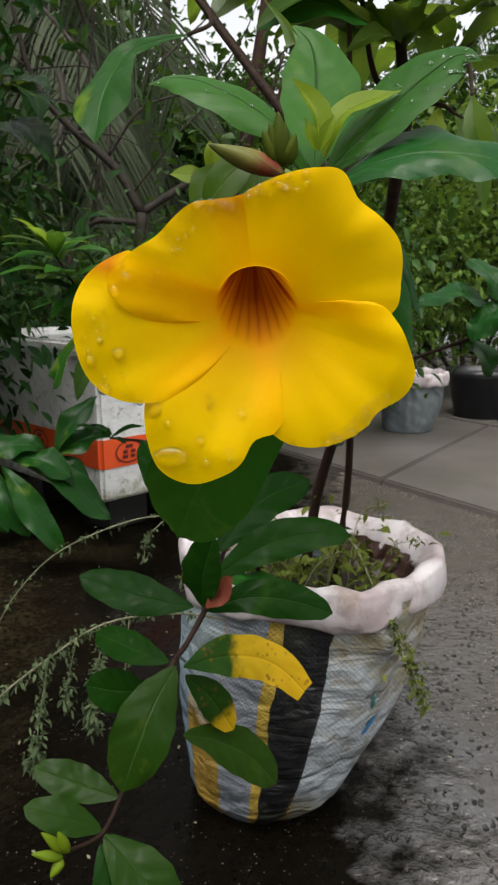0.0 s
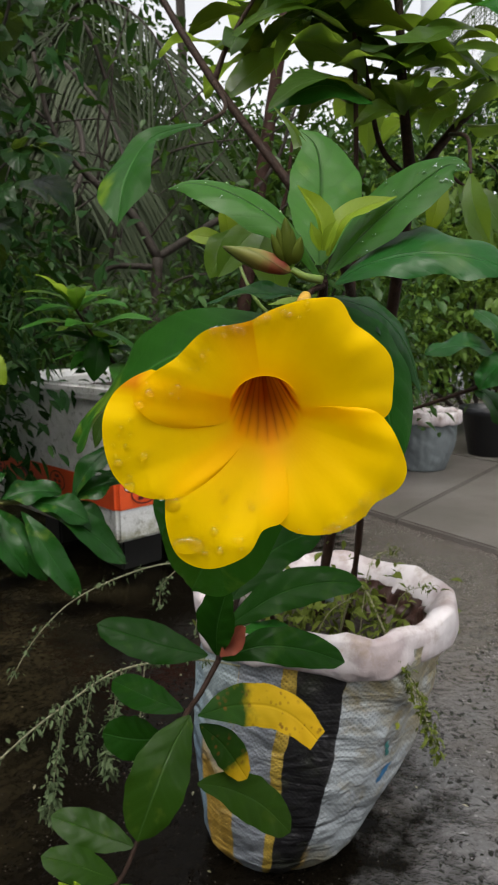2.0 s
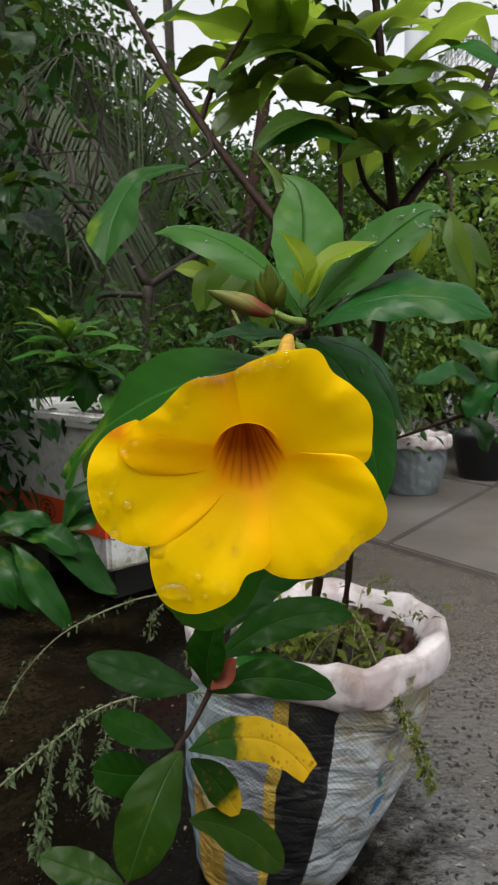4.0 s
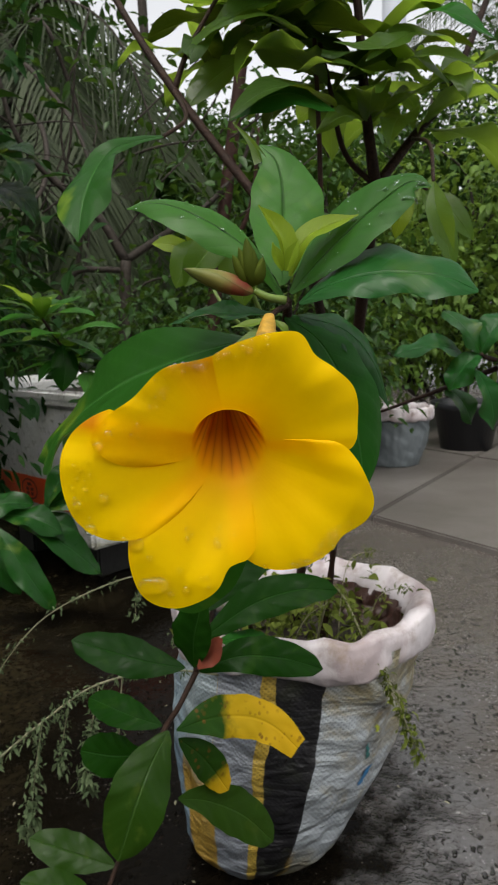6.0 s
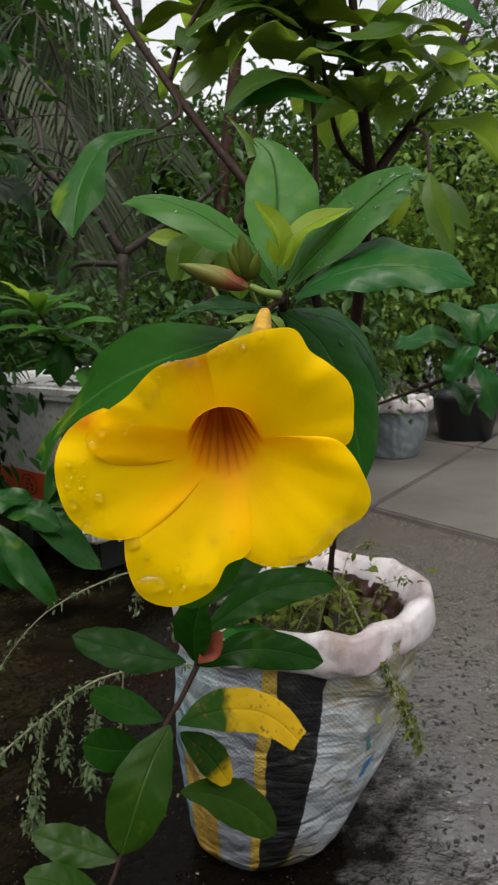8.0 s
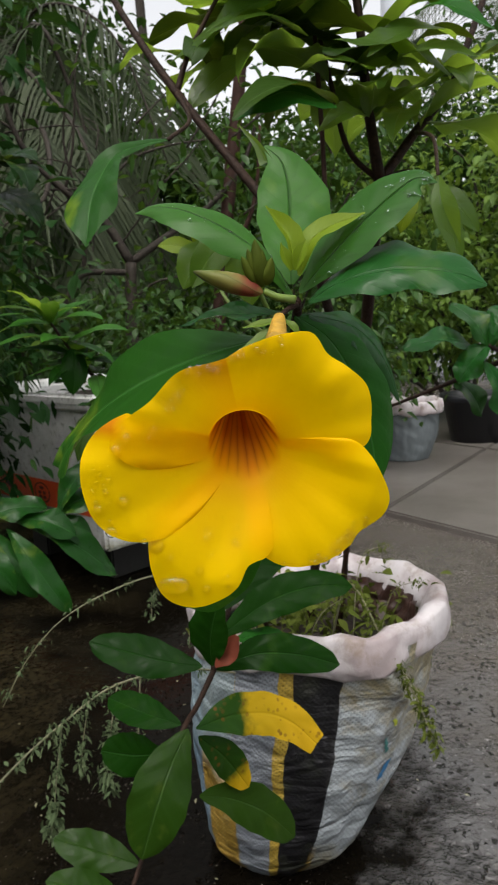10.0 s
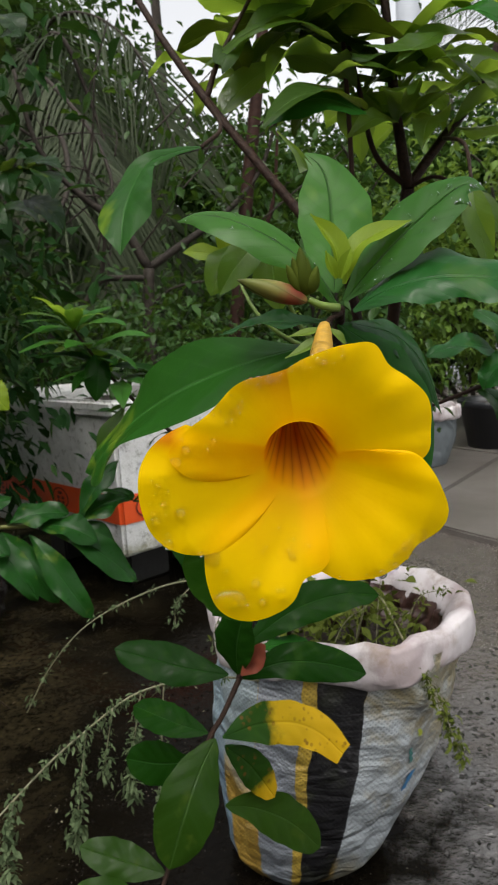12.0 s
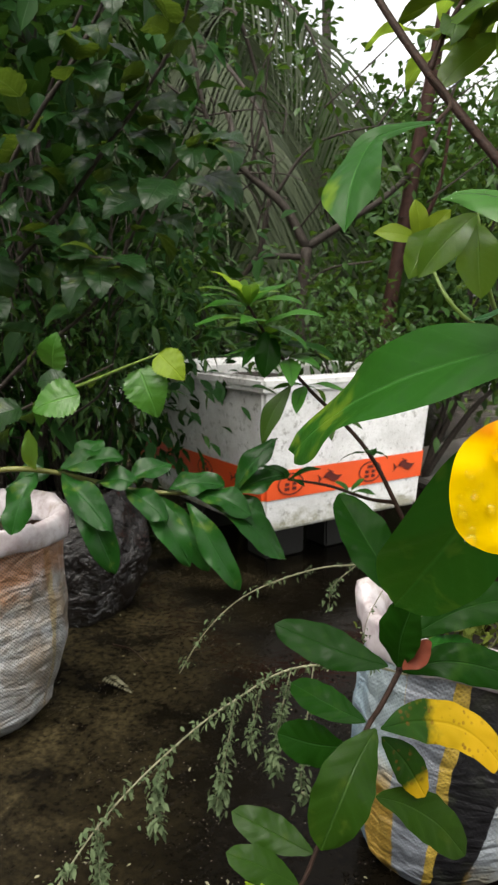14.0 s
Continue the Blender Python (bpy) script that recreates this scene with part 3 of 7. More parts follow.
def blade_width(s, belly=0.52, point=0.16, blunt=0.72):
    """Half-width of a blade along its length, 0 to 1: narrow stalk, widest past the middle, a drawn-out tip."""
    w = math.sin(math.pi * min(1.0, s ** (math.log(0.5) / math.log(belly)))) ** (0.72 + (blunt - 0.72) * max(0.0, min(1.0, (s - 0.4) * 5)))
    return w * (1 - point * s ** 6) + (0.04 if s < 0.1 else 0.0)


def leaf_mesh(length, width, bulge=0.12, fold=0.25, wave=0.05, twist=0.0, seed=0, mat=None, nu=9, nv=19, belly=0.52, hook=0.0, blunt=0.72, sway=None, cut=1.0, pucker=0.012):
    """A leaf blade from the origin along +y, its upper face to +z, base and tip on the y axis; swayed midrib, uneven edge."""
    rnd = random.Random(seed)
    ph, ph2 = rnd.uniform(0, 6), rnd.uniform(0, 6)
    sway = rnd.uniform(-0.05, 0.05) if sway is None else sway
    verts, uvs = [], []
    for j in range(nv):
        s = j / (nv - 1)
        half = 0.5 * width * max(blade_width(s * cut, belly, blunt=blunt), 0.012) * (1 + 0.05 * math.sin(13 * s + ph2) * math.sin(math.pi * s))
        tw = twist * s
        for i in range(nu):
            a = 2 * i / (nu - 1) - 1
            x = a * half
            z = bulge * length * 4 * s * (1 - s) + fold * abs(x) - 0.35 * fold * x * x / max(half, 1e-4)
            z += wave * width * abs(a) ** 1.5 * math.sin(9 * s + ph + 1.3 * (a > 0)) + 0.3 * wave * width * math.sin(17 * s + ph2) * a * a
            z += pucker * width * math.sin(30 * (s - 0.22 * abs(a)) + ph) * abs(a) * (1.2 - abs(a))
            z -= hook * length * max(0, s - 0.75) ** 2 * 4
            x, z0 = x * math.cos(tw), x * math.sin(tw)
            verts.append((x + sway * length * math.sin(math.pi * s) * (0.6 + 0.4 * math.sin(2 * s + ph)), s * length, z + z0))
            uvs.append((0.5 + 0.5 * a, s))
    return mesh_from("leaf", verts, grid_faces(nu, nv), mat, uvs)


def facing(base, tip, face):
    """The pose with +y from base to tip and +z as near to face as can be."""
    y = (Vector(tip) - Vector(base)).normalized()
    z = Vector(face)
    z = (z - z.dot(y) * y).normalized()
    x = y.cross(z)
    m = Matrix((x, y, z)).transposed().to_4x4()
    m.translation = base
    return m


LEAF_SEED = [0]


def leaf(parent, base, tip, width, face=(0, -0.5, 0.8), mat=None, label="", name="leaf", **kw):
    LEAF_SEED[0] += 1
    length = (Vector(tip) - Vector(base)).length
    me = leaf_mesh(length, width, seed=LEAF_SEED[0], mat=mat or M_HERO, **kw)
    return part(name, me, parent, label, facing(base, tip, face))


def blade(parent, line, left, right, face, mat, label="", fold=0.15, wave=0.05, pucker=0.02, curl=0.0, name="leaf", nu=15, nv=45):
    """A blade along a bowed midrib; half-widths on either side at even steps from stalk to tip, or one greatest half-width; curl bends the margins back."""
    LEAF_SEED[0] += 1
    rnd = random.Random(LEAF_SEED[0])
    ph = rnd.uniform(0, 6)
    rib = smooth_line(line, 12)
    run = np.concatenate(([0.0], np.cumsum([(b - a).length for a, b in zip(rib, rib[1:])])))
    xyz = np.array([tuple(q) for q in rib])
    full = [w if isinstance(w, tuple) else tuple(w * max(0.03, blade_width(q / 16, 0.54, blunt=0.42)) for q in range(17)) for w in (left, right)]
    half = [smooth_line([(i / (len(w) - 1), x, 0) for i, x in enumerate(w)], 10) for w in full]
    verts, uvs = [], []
    out = Vector(face).normalized()
    for j in range(nv):
        s = j / (nv - 1)
        c = Vector([np.interp(s * run[-1], run, xyz[:, q]) for q in range(3)])
        s0, s1 = max(0.0, s - 0.03), min(1.0, s + 0.03)
        t = Vector([np.interp(s1 * run[-1], run, xyz[:, q]) - np.interp(s0 * run[-1], run, xyz[:, q]) for q in range(3)]).normalized()
        n = (out - out.dot(t) * t).normalized()
        x = t.cross(n)
        for i in range(nu):
            a = 2 * i / (nu - 1) - 1
            w = half[1 if a > 0 else 0]
            h = max(0.0004, float(np.interp(s, [q.x for q in w], [q.y for q in w]))) * (1 + 0.025 * math.sin(31 * s + ph) * math.sin(math.pi * s))
            z = h * (fold * abs(a) - curl * a * a + wave * abs(a) ** 2 * math.sin(10 * s + ph + 1.7 * (a > 0)) + 0.4 * wave * a * a * math.sin(23 * s + 2 * ph))
            z += pucker * h * math.sin(34 * (s - 0.2 * abs(a)) + ph) * abs(a) * (1.25 - abs(a))
            verts.append(c + a * h * x + z * n)
            uvs.append((0.5 + 0.5 * a, s))
    me = mesh_from(name, [v - Vector(line[0]) for v in verts], grid_faces(nu, nv), mat, uvs)
    return part(name, me, parent, label, Matrix.Translation(line[0]))


def foliage(name, spots, mat, rng, droop=0.3, nseg=4):
    """Many small leaves in one mesh. spots: rows of x, y, z, length, width and a heading vector (dx, dy, dz)."""
    spots = np.asarray(spots, dtype=float)
    n = len(spots)
    p, L, W, h = spots[:, :3], spots[:, 3:4], spots[:, 4:5], spots[:, 5:8]
    h = h / np.linalg.norm(h, axis=1, keepdims=True)
    up = np.tile((0.0, 0.0, 1.0), (n, 1)) + rng.normal(0, 0.35, (n, 3))
    x = np.cross(h, up)
    x /= np.linalg.norm(x, axis=1, keepdims=True) + 1e-9
    z = np.cross(x, h)
    verts, uvs, faces = [], [], []
    prof = [0.06, 0.72, 1.0, 0.66, 0.0] if nseg == 4 else [0.1, 1.0, 0.0]
    rows = len(prof)
    for j, w in enumerate(prof):
        s = j / (rows - 1)
        c = p + h * L * s - np.array((0, 0, 1.0)) * droop * L * s * s + z * L * 0.06
        for a in (-1, 0, 1):
            verts.append(c + x * W * 0.5 * w * a + z * W * 0.16 * abs(a) * w)
            uvs.append((0.5 + 0.5 * a, s))
    k = rows * 3
    v = np.stack(verts, 1).reshape(-1, 3)
    base = np.arange(n)[:, None, None] * k
    quad = []
    for j in range(rows - 1):
        for a in (0, 1):
            q = j * 3 + a
            quad.append((q, q + 1, q + 4, q + 3))
    f = (base + np.array(quad)[None]).reshape(-1, 4)
    me = bpy.data.meshes.new(name)
    me.vertices.add(len(v))
    me.vertices.foreach_set("co", v.ravel())
    me.loops.add(f.size)
    me.loops.foreach_set("vertex_index", f.ravel().astype(np.int32))
    me.polygons.add(len(f))
    me.polygons.foreach_set("loop_start", np.arange(0, f.size, 4, dtype=np.int32))
    me.update(calc_edges=True)
    layer = me.uv_layers.new(name="UVMap")
    uv = np.tile(np.array(uvs, dtype=np.float32), (n, 1))
    layer.data.foreach_set("uv", uv[f.ravel()].ravel())
    return finish(me, mat)


def box_mesh(name, size, mat, bevel=0.004, taper=1.0):
    bm = bmesh.new()
    bmesh.ops.create_cube(bm, size=1.0)
    for v in bm.verts:
        k = taper if v.co.z < 0 else 1.0
        v.co = Vector((v.co.x * size[0] * k, v.co.y * size[1] * k, v.co.z * size[2]))
    if bevel:
        bmesh.ops.bevel(bm, geom=bm.edges[:], offset=bevel, segments=2, affect="EDGES")
    return bm_mesh(name, bm, mat)


# ---- ground ----
def ground():
    """One sheet to the horizon, finely undulating near the sacks."""
    xs = np.concatenate((np.linspace(-600, -4, 14), np.linspace(-3.4, 3.4, 70), np.linspace(4, 600, 14)))
    ys = np.concatenate((np.linspace(-600, -2, 14), np.linspace(-1.5, 5.5, 74), np.linspace(6.2, 900, 14)))
    verts = [(x, y, 0.006 * noise.noise(Vector((x * 1.7, y * 1.7, 0))) + 0.002 * noise.noise(Vector((x * 9, y * 9, 3)))) for y in ys for x in xs]
    me = mesh_from("ground", verts, grid_faces(len(xs), len(ys)), M_GROUND)
    tagged(new("ground", me), "rough wet dark grey concrete yard, silty brown and shade-dark on one side", "ground", kind="structure")


ground()

# ---- unseen plain wall added behind the eye to cut low sky light ----
wall = tagged(new("light_block_wall", box_mesh("light_block_wall", (9.0, 0.2, 3.2), plain("dull_blocking_wall", (0.16, 0.15, 0.14), 0.8, vary=0.2, scale=3), 0.01)), "plain dull wall added out of view to block sky light", "wall", kind="structure")
wall.location = (-1.2, -4.5, 1.6)

# ---- smooth slabs of the path, beyond an edge ----
pavement = thing("pavement", (0.9, 3.2, 0), "smooth damp grey concrete slabs of a path", "pavement", kind="structure")


E1, E2 = Vector((0.578, -0.816, 0)), Vector((0.545, 0.838, 0))
JOINT = Vector((0.405, 2.43, 0))


def slab(i, j, w=1.15, d=1.25, gap=0.006):
    """One cast slab of the skewed grid, with a soft edge."""
    bm = bmesh.new()
    c = [JOINT + E1 * (i * w + gap) + E2 * (j * d + gap), JOINT + E1 * ((i + 1) * w - gap) + E2 * (j * d + gap), JOINT + E1 * ((i + 1) * w - gap) + E2 * ((j + 1) * d - gap), JOINT + E1 * (i * w + gap) + E2 * ((j + 1) * d - gap)]
    low = [bm.verts.new(q + Vector((0, 0, -0.03))) for q in c]
    top = [bm.verts.new(q + Vector((0, 0, 0.022))) for q in c]
    bm.faces.new(low[::-1])
    bm.faces.new(top)
    for k in range(4):
        bm.faces.new((low[k], low[(k + 1) % 4], top[(k + 1) % 4], top[k]))
    bmesh.ops.recalc_face_normals(bm, faces=bm.faces[:])
    bmesh.ops.bevel(bm, geom=[e for e in bm.edges if e.verts[0].co.z > 0 and e.verts[1].co.z > 0], offset=0.006, segments=2, affect="EDGES")
    part("slab", bm_mesh("slab", bm, M_SLAB), pavement)


for i in (-1, 0, 1):
    for j in (0, 1, 2):
        slab(i, j)


# ---- sacks used as planters ----
def sack(name, x, y, r_base, r_top, height, mat, label, seed, rim=0.032, lean=(0.0, 0.0), group="sacks used as planters", marks=()):
    """A filled woven sack: creased bulging body, mouth rolled outwards to a thick collar, soil inside."""
    t = thing(name, (x, y, 0), label, "planter sack", group)
    nu, nv = 160, 64
    verts, uvs = [], []
    for j in range(nv):
        s = j / (nv - 1)
        for i in range(nu):
            a = 2 * math.pi * i / nu
            bulge = 1 + 0.07 * math.sin(math.pi * s)
            r = (r_base + (r_top - r_base) * s ** 0.8) * bulge * min(1.0, 0.80 + 2.2 * s)
            q = Vector((math.cos(a) * 2, math.sin(a) * 2, s * 3 + seed))
            wx, wy = math.cos(a), math.sin(a)
            r *= 1 + 0.05 * noise.noise(q) + 0.030 * noise.noise(Vector((wx * 3.0, wy * 3.0, s * 9 + 4 * wx + seed))) + 0.007 * noise.noise(Vector((wx * 7, wy * 7, s * 20 + 5 * wx + seed))) + 0.020 * noise.noise(Vector((wx * 9.0, wy * 9, s * 4 + seed)))
            r *= 1 + 0.085 * math.exp(-(math.atan2(wy, wx) / 0.75) ** 2) * math.sin(math.pi * min(1.0, s * 1.15)) ** 1.5
            r *= 1 + 0.010 * s * math.sin(a * 23 + 3 * noise.noise(Vector((wx * 2, wy * 2, s * 2 + seed)))) * (0.3 + 0.7 * s)
            fold = (i / nu - (0.800 + 0.34 * (0.97 - s))) / 0.012
            r *= 1 + 0.060 * math.exp(-fold * fold) * min(1.0, max(0.0, (s - 0.66) / 0.12))
            r *= 1 + 0.03 * (s > 0.8) * math.sin(a * 13 + seed) * (s - 0.8) * 5
            verts.append((x + lean[0] * s + r * math.cos(a), y + lean[1] * s + r * math.sin(a), 0.002 + s * height))
            uvs.append((i / nu, s))
    body = mesh_from("body", verts, grid_faces(nu, nv, True), mat, uvs)
    cloth = part("body", body, t)
    for k, (i0, j0, wi, hj, tone) in enumerate(marks):
        pv = []
        for j in range(hj + 1):
            for i in range(wi + 1):
                v = Vector(verts[(j0 + j) * nu + i0 + i + (j // 2) * (1 if k % 2 else -1)])
                out = Vector((v.x - x, v.y - y, 0)).normalized()
                pv.append(v + out * 0.0012)
        part("printed_mark", mesh_from("printed_mark", pv, grid_faces(wi + 1, hj + 1), tone), cloth, "teal print")
    # collar: stiff cloth folded outwards in uneven flat pleats
    verts, uvs = [], []
    rnd = random.Random(int(seed * 10))
    turns, a = [], 0.0
    while a < 2 * math.pi - 0.06:
        turns.append(a)
        a += rnd.choice((0.06, 0.09, 0.14, 0.22))
    profile = ((0.72, -1.0), (0.92, -0.55), (0.88, 0.35), (0.70, 0.92), (0.15, 1.05), (-0.45, 0.72), (-1.0, 0.05), (-1.35, -0.75), (-1.2, -1.3), (0.0, -1.15))
    nr = len(profile)
    for k, a in enumerate(turns):
        ca, sa = math.cos(a), math.sin(a)
        wob = 1 + 0.075 * noise.noise(Vector((ca * 2.2, sa * 2.2, seed + 5))) + rnd.uniform(-0.012, 0.012)
        cz = height + 0.012 * noise.noise(Vector((ca * 1.7, sa * 1.7, seed + 9))) + rnd.uniform(-0.0015, 0.0015)
        thick = rim * (1 + 0.50 * noise.noise(Vector((ca * 3.1, sa * 3.1, seed))))
        for j, (pr, pz) in enumerate(profile):
            rr = r_top * wob * 0.98 + thick * (0.80 * pr + rnd.uniform(-0.10, 0.10))
            z = cz + thick * (1.0 * pz + rnd.uniform(-0.07, 0.07))
            verts.append((x + lean[0] + rr * ca, y + lean[1] + rr * sa, z))
            uvs.append((a / 6.2832, j / nr))
    nt = len(turns)
    faces = []
    for i in range(nt):
        for j in range(nr):
            p, q, s2, t2 = i * nr + j, ((i + 1) % nt) * nr + j, ((i + 1) % nt) * nr + (j + 1) % nr, i * nr + (j + 1) % nr
            faces += [(p, q, s2), (p, s2, t2)] if rnd.random() < 0.5 else [(p, q, t2), (q, s2, t2)]
    bm = bmesh.new()
    me = mesh_from("collar", verts, faces, None, uvs)
    bm.from_mesh(me)
    bmesh.ops.subdivide_edges(bm, edges=bm.edges[:], cuts=2, use_grid_fill=True)
    bmesh.ops.smooth_vert(bm, verts=bm.verts[:], factor=0.22, use_axis_x=True, use_axis_y=True, use_axis_z=True)
    part("collar", bm_mesh("collar", bm, M_RIM, True), t, "folded pinkish white sack mouth")
    # soil
    verts = []
    ns = 16
    for j in range(ns):
        for i in range(48):
            a = 2 * math.pi * i / 48
            r = r_top * 0.88 * j / (ns - 1)
            px, py = x + 0.85 * lean[0] + r * math.cos(a), y + 0.85 * lean[1] + r * math.sin(a)
            verts.append((px, py, height - 0.050 + 0.016 * noise.noise(Vector((px * 25, py * 25, seed)))))
    part("soil", mesh_from("soil", verts, grid_faces(48, ns, True), M_SOIL), t, "dark damp soil")
    return t


near_sack = sack("planter_sack", -0.001, 0.853, 0.091, 0.157, 0.322, M_SACK, "striped woven sack planter with rolled white mouth", 1.0, rim=0.021, lean=(0.066, 0.017), marks=((138, 35, 1, 5, M_TEAL), (138, 28, 2, 4, M_BLUE), (138, 42, 1, 2, M_LIMEINK)))
sack("planter_sack", -0.765, 1.01, 0.112, 0.148, 0.352, M_SACK2, "dirty white woven sack planter on wet concrete", 4.0, rim=0.022, lean=(0.0, 0.0))
sack("planter_sack", 0.66, 3.36, 0.105, 0.14, 0.27, M_GREYSACK, "small grey sack planter beside a dark pot", 7.0, rim=0.03, lean=(0.03, 0.0))


def lathe(name, profile, mat, sides=40, at=(0, 0, 0)):
    verts = [(at[0] + r * math.cos(2 * math.pi * i / sides), at[1] + r * math.sin(2 * math.pi * i / sides), at[2] + z) for r, z in profile for i in range(sides)]
    return mesh_from(name, verts, grid_faces(sides, len(profile), True), mat)


def pot(x, y, r, h):
    t = thing("flower_pot", (x, y, 0), "black plastic flower pot on wet concrete", "flower pot")
    part("body", lathe("body", [(0.01, 0.003), (r * 0.75, 0.003), (r, h * 0.86), (r * 1.08, h * 0.87), (r * 1.10, h), (r * 1.0, h), (r * 0.97, h * 0.85)], M_BLACKPOT, at=(x, y, 0)), t)
    part("soil", lathe("soil", [(0.0, h * 0.9), (r * 0.97, h * 0.88)], M_SOIL, at=(x, y, 0)), t, "dark soil")


pot(1.12, 3.75, 0.17, 0.27)


def slumped_bag(x, y):
    """A slack black plastic bag of soil beside the white sack, its mouth folded down."""
    t = thing("soil_bag", (x, y, 0), "slack black plastic soil bag on wet concrete", "bag")
    nu, nv = 90, 36
    verts = []
    for j in range(nv):
        s = j / (nv - 1)
        for i in range(nu):
            a = 2 * math.pi * i / nu
            c, q = math.cos(a), math.sin(a)
            r = 0.155 * (0.55 + 0.75 * math.sin(math.pi * (0.14 + 0.62 * s))) * (1 - 0.18 * s)
            r *= 1 + 0.12 * noise.noise(Vector((c * 1.6, q * 1.6, s * 2))) + 0.06 * noise.noise(Vector((c * 5, q * 5, s * 5))) + 0.03 * noise.noise(Vector((c * 14, q * 14, s * 9)))
            verts.append((x + r * c, y + r * q, 0.002 + 0.30 * s + 0.02 * s * noise.noise(Vector((c * 3, q * 3, 7)))))
    part("film", mesh_from("film", verts, grid_faces(nu, nv, True), M_BLACKBAG), t, "crumpled black film")
    part("soil", lathe("soil", [(0.0, 0.275), (0.06, 0.272), (0.12, 0.262)], M_SOIL, at=(x, y, 0)), t, "dark damp soil")


slumped_bag(-0.83, 1.50)


# ---- foam box with an orange tape band ----
def foam_box(cx, cy, turn, w, d, h, z0):
    wall = 0.03
    t = thing("foam_box", (cx, cy, z0), "weathered white foam box with an orange tape band", "planter box")
    t.matrix_world = pose(cx, cy, z0, 0, 0, turn)
    bpy.context.view_layer.update()
    m = t.matrix_world
    bm = bmesh.new()

    def ring(w2, d2, z):
        return [bm.verts.new(Vector((sx * w2 / 2, sy * d2 / 2, z))) for sx, sy in ((-1, -1), (1, -1), (1, 1), (-1, 1))]

    rings = [ring(w * 0.93, d * 0.93, 0), ring(w, d, h - 0.034), ring(w + 0.012, d + 0.012, h - 0.032), ring(w + 0.012, d + 0.012, h), ring(w - wall, d - wall, h), ring(w - wall, d - wall, h + 0.0), ring(w - 2 * wall, d - 2 * wall, h - 0.025), ring(w * 0.93 - 2 * wall, d * 0.93 - 2 * wall, 0.03)]
    bm.faces.new(rings[0][::-1])
    for a, b in zip(rings, rings[1:]):
        for i in range(4):
            bm.faces.new((a[i], a[(i + 1) % 4], b[(i + 1) % 4], b[i]))
    bm.faces.new(rings[-1])
    bmesh.ops.remove_doubles(bm, verts=bm.verts[:], dist=1e-5)
    edges = [e for e in bm.edges if len(e.link_faces) == 2 and e.calc_face_angle(0) > 0.5]
    bmesh.ops.bevel(bm, geom=edges, offset=0.009, segments=3, affect="EDGES")
    part("body", bm_mesh("body", bm, M_FOAM), t, m=m)
    # tape band round the four sides, following the slight taper
    bm = bmesh.new()
    loops = []
    for z in (0.09, 0.166):
        k = 0.93 + 0.07 * z / (h - 0.03)
        rr = []
        for sx, sy in ((-1, -1), (1, -1), (1, 1), (-1, 1)):
            rr.append(bm.verts.new((sx * (w * k / 2 + 0.003), sy * (d * k / 2 + 0.003), z)))
        loops.append(rr)
    for i in range(4):
        bm.faces.new((loops[0][i], loops[0][(i + 1) % 4], loops[1][(i + 1) % 4], loops[1][i]))
    bmesh.ops.bevel(bm, geom=[e for e in bm.edges if abs(e.verts[0].co.z - e.verts[1].co.z) > 0.05], offset=0.01, segments=3, affect="EDGES")
    tape = part("tape_band", bm_mesh("tape_band", bm, M_TAPE), t, "orange printed tape band", m)
    bpy.context.view_layer.update()
    # print on the band: oval badges with bars, and leaping shapes, as plain marks
    k = 0.93 + 0.07 * 0.128 / (h - 0.03)

    def mark(side, pos, build):
        bm2 = bmesh.new()
        build(bm2)
        turnm = pose(pos, -d * k / 2 - 0.0060, 0.128, 93, 0, 0) if side == 0 else pose(-w * k / 2 - 0.0060, -pos, 0.128, 93, 0, -90)
        part("printed_mark", bm_mesh("printed_mark", bm2, M_INK), tape, "", m @ turnm)

    def oval(b):
        outer = [b.verts.new((0.042 * math.cos(a), 0.030 * math.sin(a), 0)) for a in np.linspace(0, 2 * math.pi, 33)[:-1]]
        inner = [b.verts.new((0.038 * math.cos(a), 0.026 * math.sin(a), 0)) for a in np.linspace(0, 2 * math.pi, 33)[:-1]]
        for i in range(32):
            b.faces.new((outer[i], outer[(i + 1) % 32], inner[(i + 1) % 32], inner[i]))
        for cx2, cy2, ww in ((0, 0.014, 0.022), (-0.012, 0, 0.014), (0.012, 0, 0.014), (-0.012, -0.013, 0.016), (0.011, -0.013, 0.014)):
            b.faces.new([b.verts.new((cx2 + sx * ww / 2, cy2 + sy * 0.0042, 0)) for sx, sy in ((-1, -1), (1, -1), (1, 1), (-1, 1))])

    def fish(b):
        top = [(x / 20 * 0.07 - 0.035, 0.016 * math.sin(math.pi * x / 20) + 0.006 * math.sin(x * 0.35)) for x in range(21)]
        low = [(x / 20 * 0.07 - 0.035, -0.006 * math.sin(math.pi * x / 20) + 0.006 * math.sin(x * 0.35)) for x in range(20, -1, -1)]
        b.faces.new([b.verts.new((p, q, 0)) for p, q in top + low[1:-1]])
        b.faces.new([b.verts.new(q) for q in ((-0.035, 0, 0), (-0.05, 0.015, 0), (-0.045, 0.0, 0), (-0.05, -0.012, 0))])
        b.faces.new([b.verts.new(q) for q in ((-0.005, 0.012, 0), (-0.018, 0.026, 0), (0.006, 0.016, 0))])

    for side, span in ((0, w), (1, d)):
        for i, pos in enumerate((-0.17, -0.055, 0.06, 0.175)):
            mark(side, pos * span / 0.5, oval if i % 2 == 0 else fish)
    # soil
    verts = []
    for j in range(20):
        for i in range(20):
            x, y = (i / 19 - 0.5) * (w - 2 * wall - 0.004), (j / 19 - 0.5) * (d - 2 * wall - 0.004)
